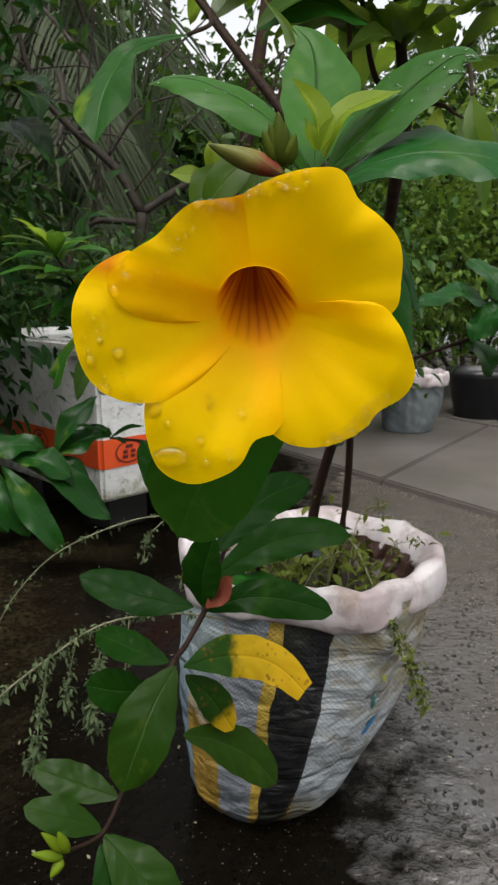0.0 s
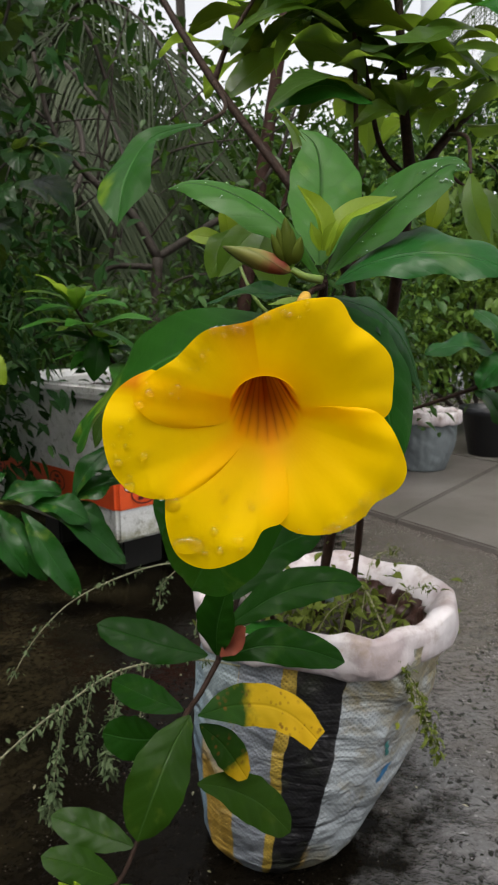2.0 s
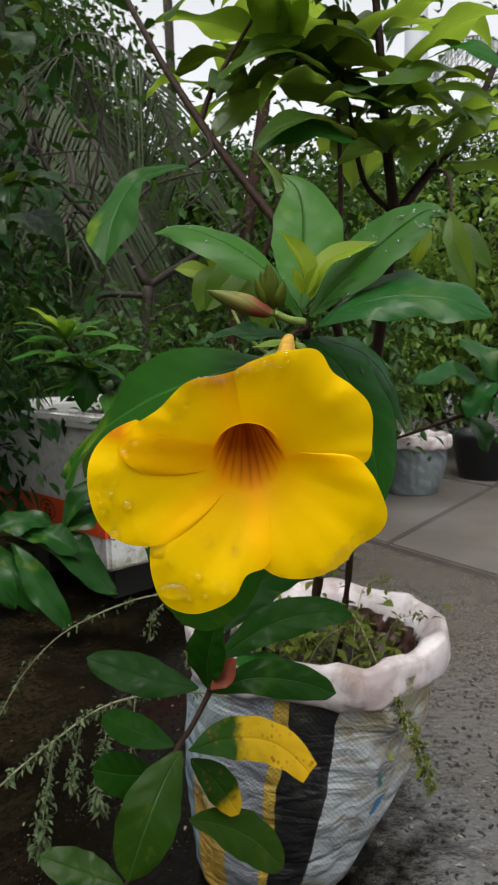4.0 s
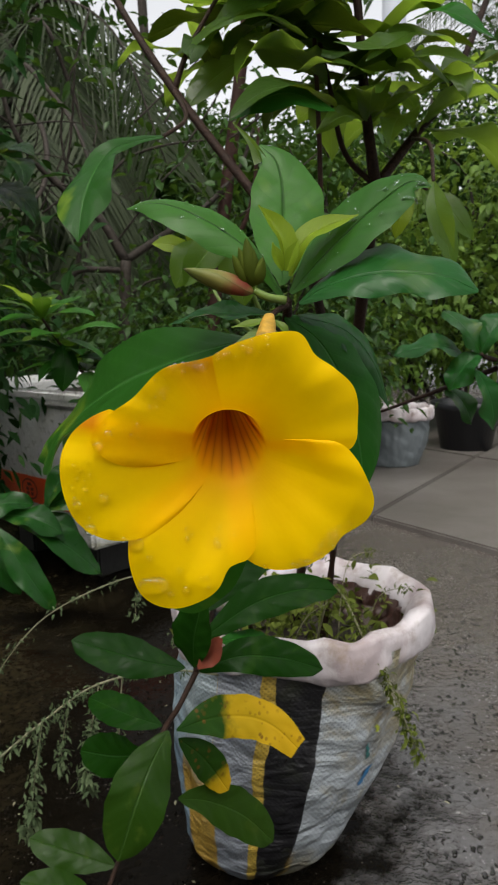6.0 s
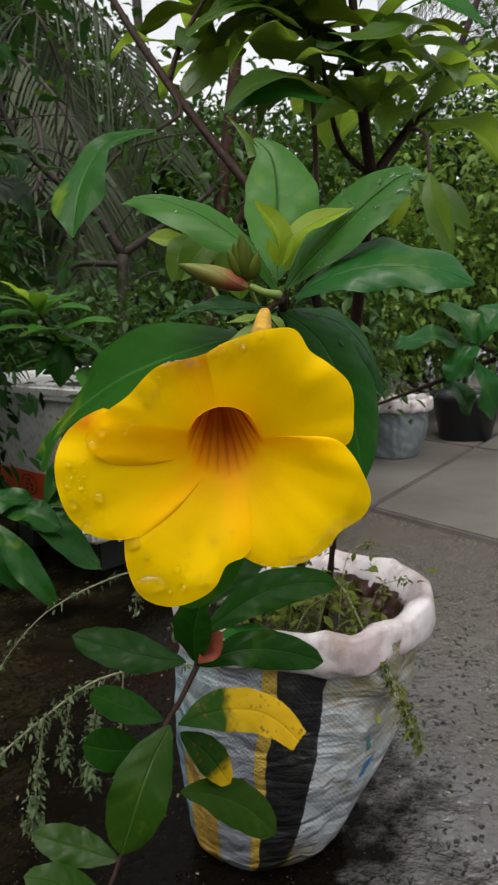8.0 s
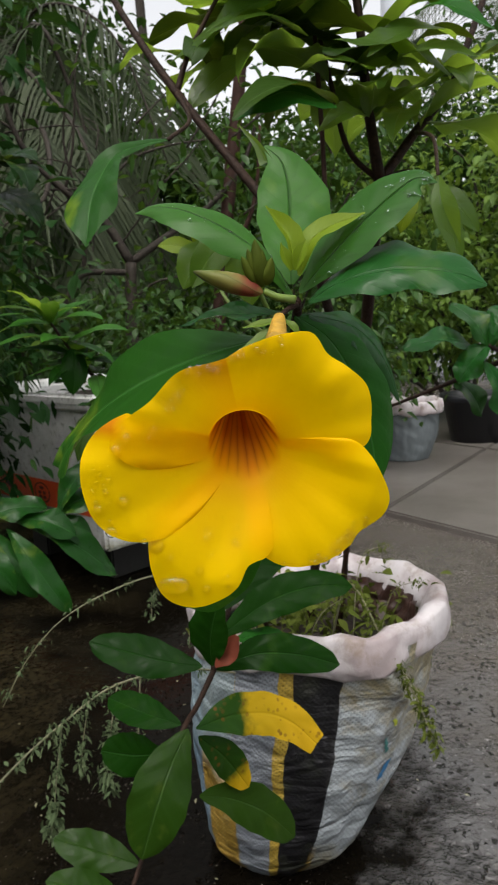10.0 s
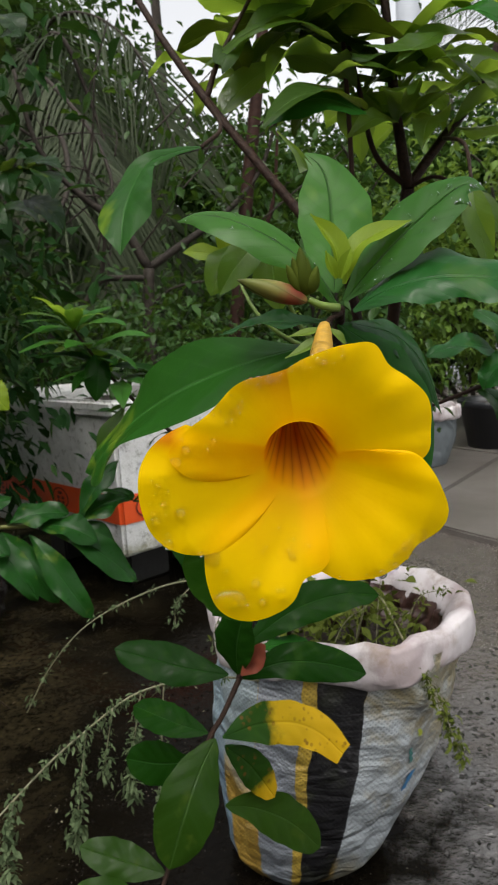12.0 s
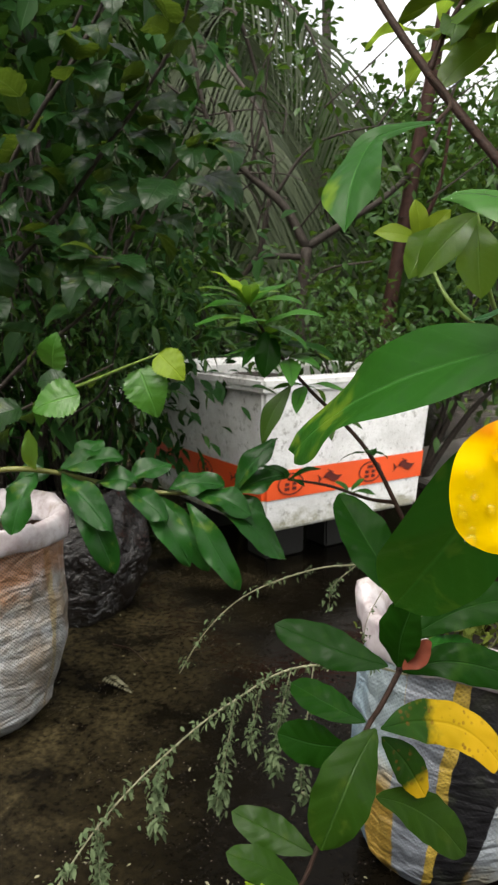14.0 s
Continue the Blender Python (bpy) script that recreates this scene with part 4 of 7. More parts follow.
            verts.append((x, y, h - 0.06 + 0.02 * noise.noise(Vector((x * 14, y * 14, 2)))))
    part("soil", mesh_from("soil", verts, grid_faces(20, 20), M_SOIL), t, "dark damp soil", m)
    return t


BOX = dict(cx=-0.492, cy=2.20, turn=46, w=0.60, d=0.82, h=0.41, z0=0.135)
foam_box(**BOX)
# unseen supports added under the raised box, dark like the shade there
for dx, dy in ((-0.10, -0.18), (0.12, -0.18), (0.12, 0.18), (-0.10, 0.18)):
    c, s = math.cos(radians(BOX["turn"])), math.sin(radians(BOX["turn"]))
    blk = tagged(new("support_block", box_mesh("support_block", (0.14, 0.10, 0.134), M_BLOCK, 0.006)), "assumed support block under the foam box, coloured dark as the shade there", "block", "blocks under the box")
    blk.matrix_basis = pose(BOX["cx"] + c * dx - s * dy, BOX["cy"] + s * dx + c * dy, 0.067, 0, 0, BOX["turn"])


# ---- the flowering shrub in the near sack ----
shrub = thing("allamanda_shrub", (0.07, 0.90, 0.25), "glossy green allamanda shrub with one open yellow flower", "shrub")
APEX = Vector((0.027, 0.262, 0.694))


def stem(points, r0, r1, mat=None, parent=None, name="stem", label="", **kw):
    return part(name, tube(name, points, r0, r1, mat or M_STEM, **kw), parent or shrub, label)


# main canes out of the sack
stem([(0.055, 0.93, 0.235), (0.075, 0.915, 0.40), (0.12, 0.80, 0.62), (0.128, 0.66, 0.81)], 0.0075, 0.006)
stem([(0.128, 0.66, 0.81), (0.118, 0.655, 0.88), (0.112, 0.66, 0.97), (0.10, 0.68, 1.12)], 0.0055, 0.003)
stem([(0.128, 0.66, 0.81), (0.165, 0.68, 0.855), (0.206, 0.70, 0.905), (0.26, 0.74, 1.02)], 0.005, 0.003)
stem([(0.09, 0.90, 0.24), (0.11, 0.88, 0.42), (0.09, 0.72, 0.62), (0.06, 0.53, 0.715), (0.03, 0.50, 0.76), (-0.042, 0.56, 0.867), (-0.096, 0.62, 0.964), (-0.16, 0.70, 1.10)], 0.0050, 0.0024)
stem([(0.09, 0.72, 0.62), (0.065, 0.50, 0.66), (0.045, 0.34, 0.675), (0.0285, 0.300, 0.682), (0.0275, 0.275, 0.6915), (0.0272, 0.2625, 0.6965)], 0.0036, 0.0016, M_STEM, label="brown young stem")
stem([(0.128, 0.66, 0.81), (0.10, 0.66, 0.84), (0.085, 0.64, 0.89), (0.07, 0.63, 0.95)], 0.003, 0.0018)
stem([(-0.042, 0.56, 0.867), (-0.03, 0.57, 0.90), (0.0, 0.60, 0.96)], 0.0025, 0.0015)
stem([(0.07, 0.63, 0.60), (0.075, 0.63, 0.80), (0.07, 0.63, 0.97)], 0.0028, 0.0018, M_RED)

# rosette round the growing tip
wet_leaf = blade(shrub, [(0.0258, 0.2620, 0.6974), (0.0151, 0.2640, 0.7140), (0.0017, 0.2680, 0.7255), (-0.0140, 0.2740, 0.7344), (-0.0269, 0.2790, 0.7378), (-0.0365, 0.2810, 0.7362)], (0.0010, 0.0045, 0.0095, 0.0108, 0.0090, 0.0), (0.0010, 0.0030, 0.0078, 0.0085, 0.0068, 0.0), (0.22, -0.72, 0.66), M_HERO, "glossy green leaf wet along one edge", fold=0.10, curl=0.35, wave=0.08, pucker=0.03)
blade(shrub, [(0.0253, 0.2650, 0.7030), (0.0266, 0.2850, 0.7235), (0.0278, 0.3030, 0.7459), (0.0255, 0.3120, 0.7596), (0.0185, 0.3160, 0.7672)], (0.0010, 0.0100, 0.0138, 0.0118, 0.0010), (0.0010, 0.0120, 0.0185, 0.0150, 0.0010), (0.10, -0.93, 0.36), M_HERO, "upright glossy green leaf", fold=0.12, curl=0.22, wave=0.06, pucker=0.035)
blade(shrub, [(0.0195, 0.3150, 0.7600), (0.0150, 0.3175, 0.7690), (0.0070, 0.3220, 0.7790)], (0.0034, 0.0015, 0.0002), (0.0030, 0.0013, 0.0002), (-0.45, -0.85, 0.2), M_UPPER, "folded back tip of a leaf", fold=0.5, wave=0.1, nu=7, nv=15)
beaded = blade(shrub, [(0.0284, 0.2620, 0.6995), (0.0396, 0.2620, 0.7115), (0.0520, 0.2620, 0.7231), (0.0656, 0.2620, 0.7341), (0.0752, 0.2630, 0.7398), (0.0822, 0.2610, 0.7372)], (0.0010, 0.0075, 0.0130, 0.0126, 0.0092, 0.0), (0.0010, 0.0070, 0.0120, 0.0116, 0.0094, 0.0), (-0.30, -0.75, 0.58), M_HERO, "green leaf beaded with rain", fold=0.16, curl=0.20, wave=0.07, pucker=0.03)
soaked = blade(shrub, [(0.0315, 0.2600, 0.6955), (0.0421, 0.2560, 0.7015), (0.0564, 0.2520, 0.7050), (0.0707, 0.2500, 0.7052), (0.0850, 0.2490, 0.7028), (0.0967, 0.2480, 0.6975)], (0.0010, 0.0098, 0.0168, 0.0188, 0.0165, 0.0010), (0.0010, 0.0066, 0.0105, 0.0085, 0.0110, 0.0008), (0.02, -0.70, 0.71), M_WET, "soaked dark green leaf with a bright sheen", fold=0.12, curl=0.30, wave=0.12, pucker=0.05)
blade(shrub, [(0.0263, 0.2580, 0.7078), (0.0255, 0.2590, 0.7184), (0.0214, 0.2610, 0.7260), (0.0167, 0.2620, 0.7328)], (0.0008, 0.0032, 0.0028, 0.0), (0.0008, 0.0044, 0.0038, 0.0), (0.45, -0.85, 0.2), M_LIME, "lime green young leaf", fold=0.8, wave=0.05, nu=9, nv=25)
blade(shrub, [(0.0283, 0.2570, 0.7056), (0.0330, 0.2590, 0.7181), (0.0418, 0.2610, 0.7239), (0.0549, 0.2620, 0.7280)], (0.0008, 0.0042, 0.0042, 0.0), (0.0008, 0.0048, 0.0050, 0.0), (-0.45, -0.75, 0.5), M_LIME, "lime green young leaf", fold=0.4, wave=0.05, nu=9, nv=25)
blade(shrub, [(0.0251, 0.2560, 0.7077), (0.0231, 0.2560, 0.7129), (0.0216, 0.2570, 0.7183)], (0.0006, 0.0022, 0.0), (0.0006, 0.0022, 0.0), (0.2, -0.95, 0.1), M_LIME, "lime green young leaf", fold=0.8, nu=7, nv=15)
blade(shrub, [(0.0268, 0.2550, 0.7076), (0.0290, 0.2550, 0.7137), (0.0313, 0.2560, 0.7189)], (0.0006, 0.0024, 0.0), (0.0006, 0.0024, 0.0), (-0.2, -0.95, 0.1), M_LIME, "lime green young leaf", fold=0.8, nu=7, nv=15)
blade(shrub, [(0.0265, 0.2720, 0.6911), (0.0418, 0.2800, 0.6791), (0.0535, 0.2870, 0.6568), (0.0590, 0.2900, 0.6339), (0.0610, 0.2920, 0.6110)], (0.0015, 0.0130, 0.0185, 0.0160, 0.0), (0.0015, 0.0120, 0.0170, 0.0150, 0.0), (0.40, -0.80, 0.40), M_MID, "broad green leaf behind the flower", fold=0.12, curl=0.30, wave=0.06, pucker=0.04)
blade(shrub, [(0.0324, 0.2760, 0.6909), (0.0533, 0.2960, 0.6845), (0.0670, 0.3050, 0.6701), (0.0756, 0.3100, 0.6474)], (0.0012, 0.0095, 0.0105, 0.0), (0.0012, 0.0110, 0.0110, 0.0), (0.55, -0.60, 0.55), M_WET, "wet curled leaf behind the flower", fold=0.10, curl=0.40, wave=0.16, pucker=0.05)
leaf(shrub, APEX + Vector((-0.004, 0.012, -0.010)), (-0.113, 0.393, 0.611), 0.052, (-0.12, -0.70, 0.66), M_LONG, "long dark green leaf with pale spots", bulge=0.09, fold=0.16, wave=0.09, belly=0.58, blunt=0.45, nu=13, nv=31, pucker=0.03)
blade(shrub, [(0.0230, 0.2700, 0.6920), (0.0093, 0.2760, 0.6926), (-0.0050, 0.2840, 0.6932), (-0.0228, 0.2920, 0.6893)], (0.0010, 0.0060, 0.0065, 0.0), (0.0010, 0.0050, 0.0055, 0.0), (0.0, -0.50, 0.86), M_WET, "narrow dark wet leaf under the buds", fold=0.3, wave=0.20, pucker=0.06)
leaf(shrub, (0.034, 0.300, 0.676), (-0.052, 0.44, 0.502), 0.064, (0.1, -0.98, 0.1), M_MID, "broad dark leaf hanging behind the flower", bulge=0.05, fold=0.2, wave=0.09, belly=0.58, blunt=0.5, pucker=0.05, nu=15, nv=37)


def bud(base, tip, fat, mat, label, parent=None, name="bud"):
    """A pointed bud: a spindle of overlapping scales."""
    d = (Vector(tip) - Vector(base))
    L = d.length
    verts, uvs = [], []
    rings, sides = 16, 14
    for j in range(rings):
        s = j / (rings - 1)
        r = fat * 0.5 * (math.sin(math.pi * min(1, s ** 0.75 * 0.98 + 0.02)) ** 0.8 + 0.08)
        for i in range(sides):
            a = 2 * math.pi * i / sides
            q = r * (1 + 0.10 * math.sin(3 * a + 4 * s))
            verts.append((q * math.cos(a), s * L, q * math.sin(a)))
            uvs.append((i / sides, s))
    faces = grid_faces(sides, rings, True) + [tuple(range(len(verts) - sides, len(verts)))]
    return part(name, mesh_from(name, verts, faces, mat, uvs), parent or shrub, label, facing(base, tip, (0, -1, 0.3)))


stem([(0.0261, 0.2600, 0.6969), (0.0195, 0.2570, 0.6981), (0.0142, 0.2560, 0.7008)], 0.0017, 0.0014, M_GREENSTEM, name="stalk")
bud((0.0138, 0.2560, 0.7001), (-0.0120, 0.2540, 0.7095), 0.0074, M_REDBUD, "pale olive bud flushed red at its base")
for bx, bz, tx, tz, fat in ((0.0138, 0.7022, 0.0119, 0.7198, 0.0060), (0.0121, 0.7029, 0.0066, 0.7138, 0.0044), (0.0147, 0.7028, 0.0180, 0.7126, 0.0048), (0.0134, 0.7028, 0.0145, 0.7159, 0.0046), (0.0125, 0.7028, 0.0090, 0.7165, 0.0042)):
    bud((bx, 0.256, bz), (tx, 0.2535, tz), fat, M_BRACT, "small olive green bract")


# ---- the open flower ----
FLOWER_AT = Vector((0.006, 0.158, 0.6575))
# the trumpet hangs, facing a little down and aside; outlines are laid out square to the line of sight
FACE = Vector((0.19, -0.94, -0.27)).normalized()
FROM = Vector((0.006, -0.026, 0.676))
FWD = Vector((0.0, 0.9951, -0.0990)).normalized()
FX = Vector((1, 0, 0))
FY = FX.cross(FWD).normalized()
FAR = 200.0
flower = thing("flower", FLOWER_AT)
flower.parent = shrub
flower.matrix_parent_inverse = shrub.matrix_world.inverted()
tagged(flower, "open yellow trumpet flower with rain drops")
bpy.context.view_layer.update()
# outline of each petal: bearing in degrees, reach in millimetres
PETALS = {
    "upper_right": ((-8, 27.0), (-2.5, 34.0), (9.5, 36.3), (24, 38.6), (36, 37.2), (46, 36.0), (57, 38.6), (66, 36.0), (77, 32.2), (88, 29.0), (96, 26.9)),
    "upper_left": ((96, 26.9), (103, 26.6), (112, 27.2), (124, 28.8), (147, 29.4), (163, 34.4), (173.5, 37.3), (181, 34.2), (188, 28.5), (193, 22.5), (195, 16.5)),
    "left": ((158, 34.0), (166, 39.5), (173, 43.2), (182, 45.8), (196, 46.8), (205, 46.2), (214, 42.8), (221, 38.0), (228, 31.4), (233, 22.8), (235, 15.0)),
    "lower": ((212, 32.0), (221, 37.5), (230, 43.6), (239, 48.3), (249, 48.2), (258, 44.2), (264.5, 39.8), (268, 34.6), (272, 33.0), (278, 32.0), (285, 27.8), (290, 20.0)),
    "lower_right": ((268, 28.0), (276, 31.5), (282, 34.7), (291, 37.7), (302, 39.9), (313, 40.8), (320, 40.4), (330, 43.4), (337, 43.2), (345.5, 39.3), (354, 35.0), (360, 31.0), (363.5, 25.0), (365, 18.0)),
}


def reach(outline, a):
    """The reach at a bearing, on a smooth line through the outline."""
    for i in range(len(outline) - 1):
        (a0, r0), (a1, r1) = outline[i], outline[i + 1]
        if a <= a1 or i == len(outline) - 2:
            before, after = outline[max(0, i - 1)], outline[min(len(outline) - 1, i + 2)]
            m0 = (r1 - before[1]) / (a1 - before[0]) * (a1 - a0)
            m1 = (after[1] - r0) / (after[0] - a0) * (a1 - a0)
            s = min(1.0, max(0.0, (a - a0) / (a1 - a0)))
            return (2 * s ** 3 - 3 * s * s + 1) * r0 + (s ** 3 - 2 * s * s + s) * m0 + (3 * s * s - 2 * s ** 3) * r1 + (s ** 3 - s * s) * m1


def mouth_at(a):
    return 10.3 + 1.2 * max(0, -math.sin(radians(a)))


def petal_point(which, a, u):
    """The place on a petal at the bearing a, u from the throat's depth (0) to the edge (1)."""
    outline = PETALS[which]
    a0, a1 = outline[0][0], outline[-1][0]
    side = (a - a0) / (a1 - a0)
    ar = radians(a)
    up = math.sin(ar)
    R = reach(outline, a)
    mouth = mouth_at(a)
    # how far this side of the petal lies over its neighbour; the two upper ones meet flush
    lay = side - 0.5
    if which == "upper_right" and lay > 0:
        lay *= 2 * (1 - side)
    if which == "upper_left" and lay < 0:
        lay *= 2 * side
    tilt = lambda x, y: 17.0 - 0.20 * x + 0.27 * y
    deep = 14.0 + 1.2 * up
    if u < 0.36:
        s = u / 0.36
        e = s ** 0.8
        r = 1.6 + (mouth - 1.6) * e - 0.12 * lay
        x = r * math.cos(ar) - 1.5 * (1 - e)
        y = r * up + 14.5 * (1 - e)
        w = tilt(x, y) - deep - 21.0 * (1 - s ** (0.68 - 0.18 * up))
    else:
        s = (u - 0.36) / 0.64
        r = mouth + (R - mouth) * s
        x, y = r * math.cos(ar), r * up
        q = max(0.0, 1 - (r - mouth) / 28.0)
        w = tilt(x, y) - deep * q ** (1.2 + 0.7 * min(1, max(0, (up + 0.35) / 0.8)))
        w += lay * (0.16 + 4.3 * (1 - q) ** 2.2)
        if which == "left" and lay > 0:
            w += 1.8 * lay * min(1.0, max(0.0, (r - 13.0) / 9.0)) ** 0.7
        w += 0.6 * (1 - q) * math.sin(a * 0.16 + 3 * (1 - q)) + 0.25 * s * s * math.sin(a * 0.42)
        curl = 2.0
        if which == "upper_right":
            curl = 3.5 - 1.5 * max(0, side - 0.6) / 0.4
        w -= curl * max(0, s - 0.55) ** 2 * 4
        if which == "left":
            w -= 1.5 * (1 - q)
    y = y * (0.965 if y > 0 else 1.0) - 1.0
    return FROM + 0.001 * (FAR - w) * (FWD + (x / FAR) * FX + (y / FAR) * FY)


def petal(which):
    outline = PETALS[which]
    a0, a1 = outline[0][0], outline[-1][0]
    na, nr = 80, 46
    front, uvs = [], []
    for j in range(nr):
        u = j / (nr - 1)
        for i in range(na):
            a = a0 + (a1 - a0) * i / (na - 1)
            front.append(petal_point(which, a, u))
            far = mouth_at(a) + (reach(outline, a) - mouth_at(a)) * max(0, u - 0.36) / 0.64
            uvs.append((a / 360, u if u < 0.36 else min(1.0, 0.36 + 0.64 * (far - mouth_at(a)) / 34.0)))
    me = mesh_from("petal", front, grid_faces(na, nr), M_PETAL, uvs)
    return part("petal", me, flower)


for which in PETALS:
    petal(which)
# the tube behind and the calyx
part("tube", tube("tube", [FLOWER_AT + 0.001 * (13.5 * FY + 43 * FWD), FLOWER_AT + 0.001 * (15 * FY + 52 * FWD), (0.0150, 0.224, 0.6740), (0.0177, 0.238, 0.6816)], 0.0046, 0.0040, M_CALYX, 16), flower, "orange yellow flower tube")
part("calyx", tube("calyx", [(0.0172, 0.236, 0.6800), (0.0183, 0.243, 0.6846), (0.0192, 0.249, 0.6885), (0.0197, 0.2515, 0.6906)], 0.0043, 0.0021, M_CALYX, 12), flower, "orange yellow calyx")
for line, w in (([(0.0199, 0.2520, 0.6897), (0.0128, 0.2490, 0.6880), (0.0055, 0.2470, 0.6872)], 0.0022), ([(0.0202, 0.2500, 0.6884), (0.0127, 0.2460, 0.6829), (0.0043, 0.2430, 0.6795)], 0.0026), ([(0.0213, 0.2520, 0.6892), (0.0244, 0.2500, 0.6866), (0.0275, 0.2500, 0.6823)], 0.0018)):
    blade(flower, line, (0.0006, w, 0.0), (0.0006, w, 0.0), (0, -0.6, 0.8), M_SEPAL, "olive green sepal", fold=0.4, name="sepal", nu=7, nv=15)
stem([(0.0197, 0.2535, 0.6905), (0.0230, 0.2585, 0.6932), (0.0270, 0.2625, 0.6950)], 0.0010, 0.0012, M_STEM, flower, "stalk")

# ---- a low shoot that hangs out of the sack towards the eye ----
shoot = thing("allamanda_shoot", (0.0, 0.80, 0.27), "low leafy allamanda shoot with one yellowing leaf", "shrub")
N1, N2 = Vector((-0.049, 0.588, 0.378)), Vector((-0.073, 0.530, 0.354))
N3 = Vector((-0.106, 0.492, 0.272))
stem([(0.01, 0.86, 0.245), (-0.01, 0.80, 0.36), (-0.028, 0.70, 0.415), N1 + Vector((0.003, 0.015, 0.008)), N1], 0.0032, 0.0028, parent=shoot)
stem([N1, N1.lerp(N2, 0.5) + Vector((-0.001, 0, -0.004)), N2, (-0.088, 0.51, 0.315), N3, (-0.118, 0.462, 0.255), (-0.138, 0.435, 0.262)], 0.0027, 0.0016, parent=shoot)


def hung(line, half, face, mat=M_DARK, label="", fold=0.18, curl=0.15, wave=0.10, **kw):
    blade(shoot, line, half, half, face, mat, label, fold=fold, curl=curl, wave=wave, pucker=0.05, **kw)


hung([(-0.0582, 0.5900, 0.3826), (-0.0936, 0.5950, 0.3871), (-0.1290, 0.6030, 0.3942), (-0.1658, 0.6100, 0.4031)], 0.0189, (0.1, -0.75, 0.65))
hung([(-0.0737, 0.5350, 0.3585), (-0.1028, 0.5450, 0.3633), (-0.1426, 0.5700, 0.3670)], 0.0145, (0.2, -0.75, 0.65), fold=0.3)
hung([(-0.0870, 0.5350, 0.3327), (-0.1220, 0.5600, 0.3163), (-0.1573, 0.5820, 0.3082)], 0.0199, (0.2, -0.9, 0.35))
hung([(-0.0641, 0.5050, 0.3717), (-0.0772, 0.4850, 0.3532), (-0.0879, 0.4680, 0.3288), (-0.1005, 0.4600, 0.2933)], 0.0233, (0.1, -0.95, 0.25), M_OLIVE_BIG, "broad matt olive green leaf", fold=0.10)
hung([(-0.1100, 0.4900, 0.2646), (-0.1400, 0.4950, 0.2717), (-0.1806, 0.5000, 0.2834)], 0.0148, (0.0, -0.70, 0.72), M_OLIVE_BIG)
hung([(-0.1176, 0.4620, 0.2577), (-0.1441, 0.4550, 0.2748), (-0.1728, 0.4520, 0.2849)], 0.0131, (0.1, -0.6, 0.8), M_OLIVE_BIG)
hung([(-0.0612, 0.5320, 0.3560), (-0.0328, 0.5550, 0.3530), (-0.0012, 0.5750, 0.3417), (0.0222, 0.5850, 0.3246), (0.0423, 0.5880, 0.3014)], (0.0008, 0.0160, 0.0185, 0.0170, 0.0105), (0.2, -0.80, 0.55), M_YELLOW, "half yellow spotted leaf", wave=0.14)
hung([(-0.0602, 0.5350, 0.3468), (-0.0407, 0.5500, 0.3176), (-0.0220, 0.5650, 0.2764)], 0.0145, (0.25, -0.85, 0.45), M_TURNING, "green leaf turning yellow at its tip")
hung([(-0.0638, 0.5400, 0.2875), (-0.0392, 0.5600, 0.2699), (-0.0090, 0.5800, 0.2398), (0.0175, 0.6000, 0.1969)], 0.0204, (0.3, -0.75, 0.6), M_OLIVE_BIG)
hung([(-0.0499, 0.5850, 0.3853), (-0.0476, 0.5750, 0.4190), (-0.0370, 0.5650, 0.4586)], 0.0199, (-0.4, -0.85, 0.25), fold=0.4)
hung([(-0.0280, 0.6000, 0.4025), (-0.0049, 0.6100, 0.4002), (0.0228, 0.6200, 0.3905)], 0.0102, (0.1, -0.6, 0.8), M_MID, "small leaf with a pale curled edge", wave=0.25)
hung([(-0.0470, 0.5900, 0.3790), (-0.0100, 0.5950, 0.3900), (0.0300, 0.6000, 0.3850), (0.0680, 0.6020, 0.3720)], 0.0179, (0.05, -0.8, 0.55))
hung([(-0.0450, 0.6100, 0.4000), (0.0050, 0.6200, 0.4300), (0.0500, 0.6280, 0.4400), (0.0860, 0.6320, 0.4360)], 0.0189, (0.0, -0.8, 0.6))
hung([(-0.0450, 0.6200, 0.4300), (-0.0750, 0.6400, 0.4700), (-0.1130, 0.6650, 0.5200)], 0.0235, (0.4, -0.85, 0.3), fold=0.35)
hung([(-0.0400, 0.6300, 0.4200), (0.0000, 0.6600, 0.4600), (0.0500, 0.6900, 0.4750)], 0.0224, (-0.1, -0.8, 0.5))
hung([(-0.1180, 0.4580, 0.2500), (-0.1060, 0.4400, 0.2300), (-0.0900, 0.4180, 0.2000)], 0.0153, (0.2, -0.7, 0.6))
hung([(-0.1160, 0.4620, 0.2540), (-0.0850, 0.4450, 0.2320), (-0.0520, 0.4300, 0.1980)], 0.0214, (0.2, -0.6, 0.75), M_OLIVE_BIG)
blade(shoot, [(-0.0455, 0.5750, 0.3888), (-0.0325, 0.5700, 0.4063), (-0.0250, 0.5700, 0.4208)], 0.0076, (0.0010, 0.0100, 0.0040), (-0.2, -0.95, 0.2), M_WITHERED, "withered red brown leaf", fold=0.1, wave=0.1, nu=9, nv=17)
for bx, bz, tx, tz in ((-0.138, 0.262, -0.152, 0.284), (-0.140, 0.258, -0.160, 0.266), (-0.136, 0.262, -0.140, 0.285), (-0.140, 0.256, -0.148, 0.246)):
    bud((bx, 0.435, bz), (tx, 0.428, tz), 0.007, M_LIME, "pale yellow green bud", shoot)


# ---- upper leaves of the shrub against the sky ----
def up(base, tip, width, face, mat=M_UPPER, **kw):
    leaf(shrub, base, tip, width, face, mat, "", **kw)


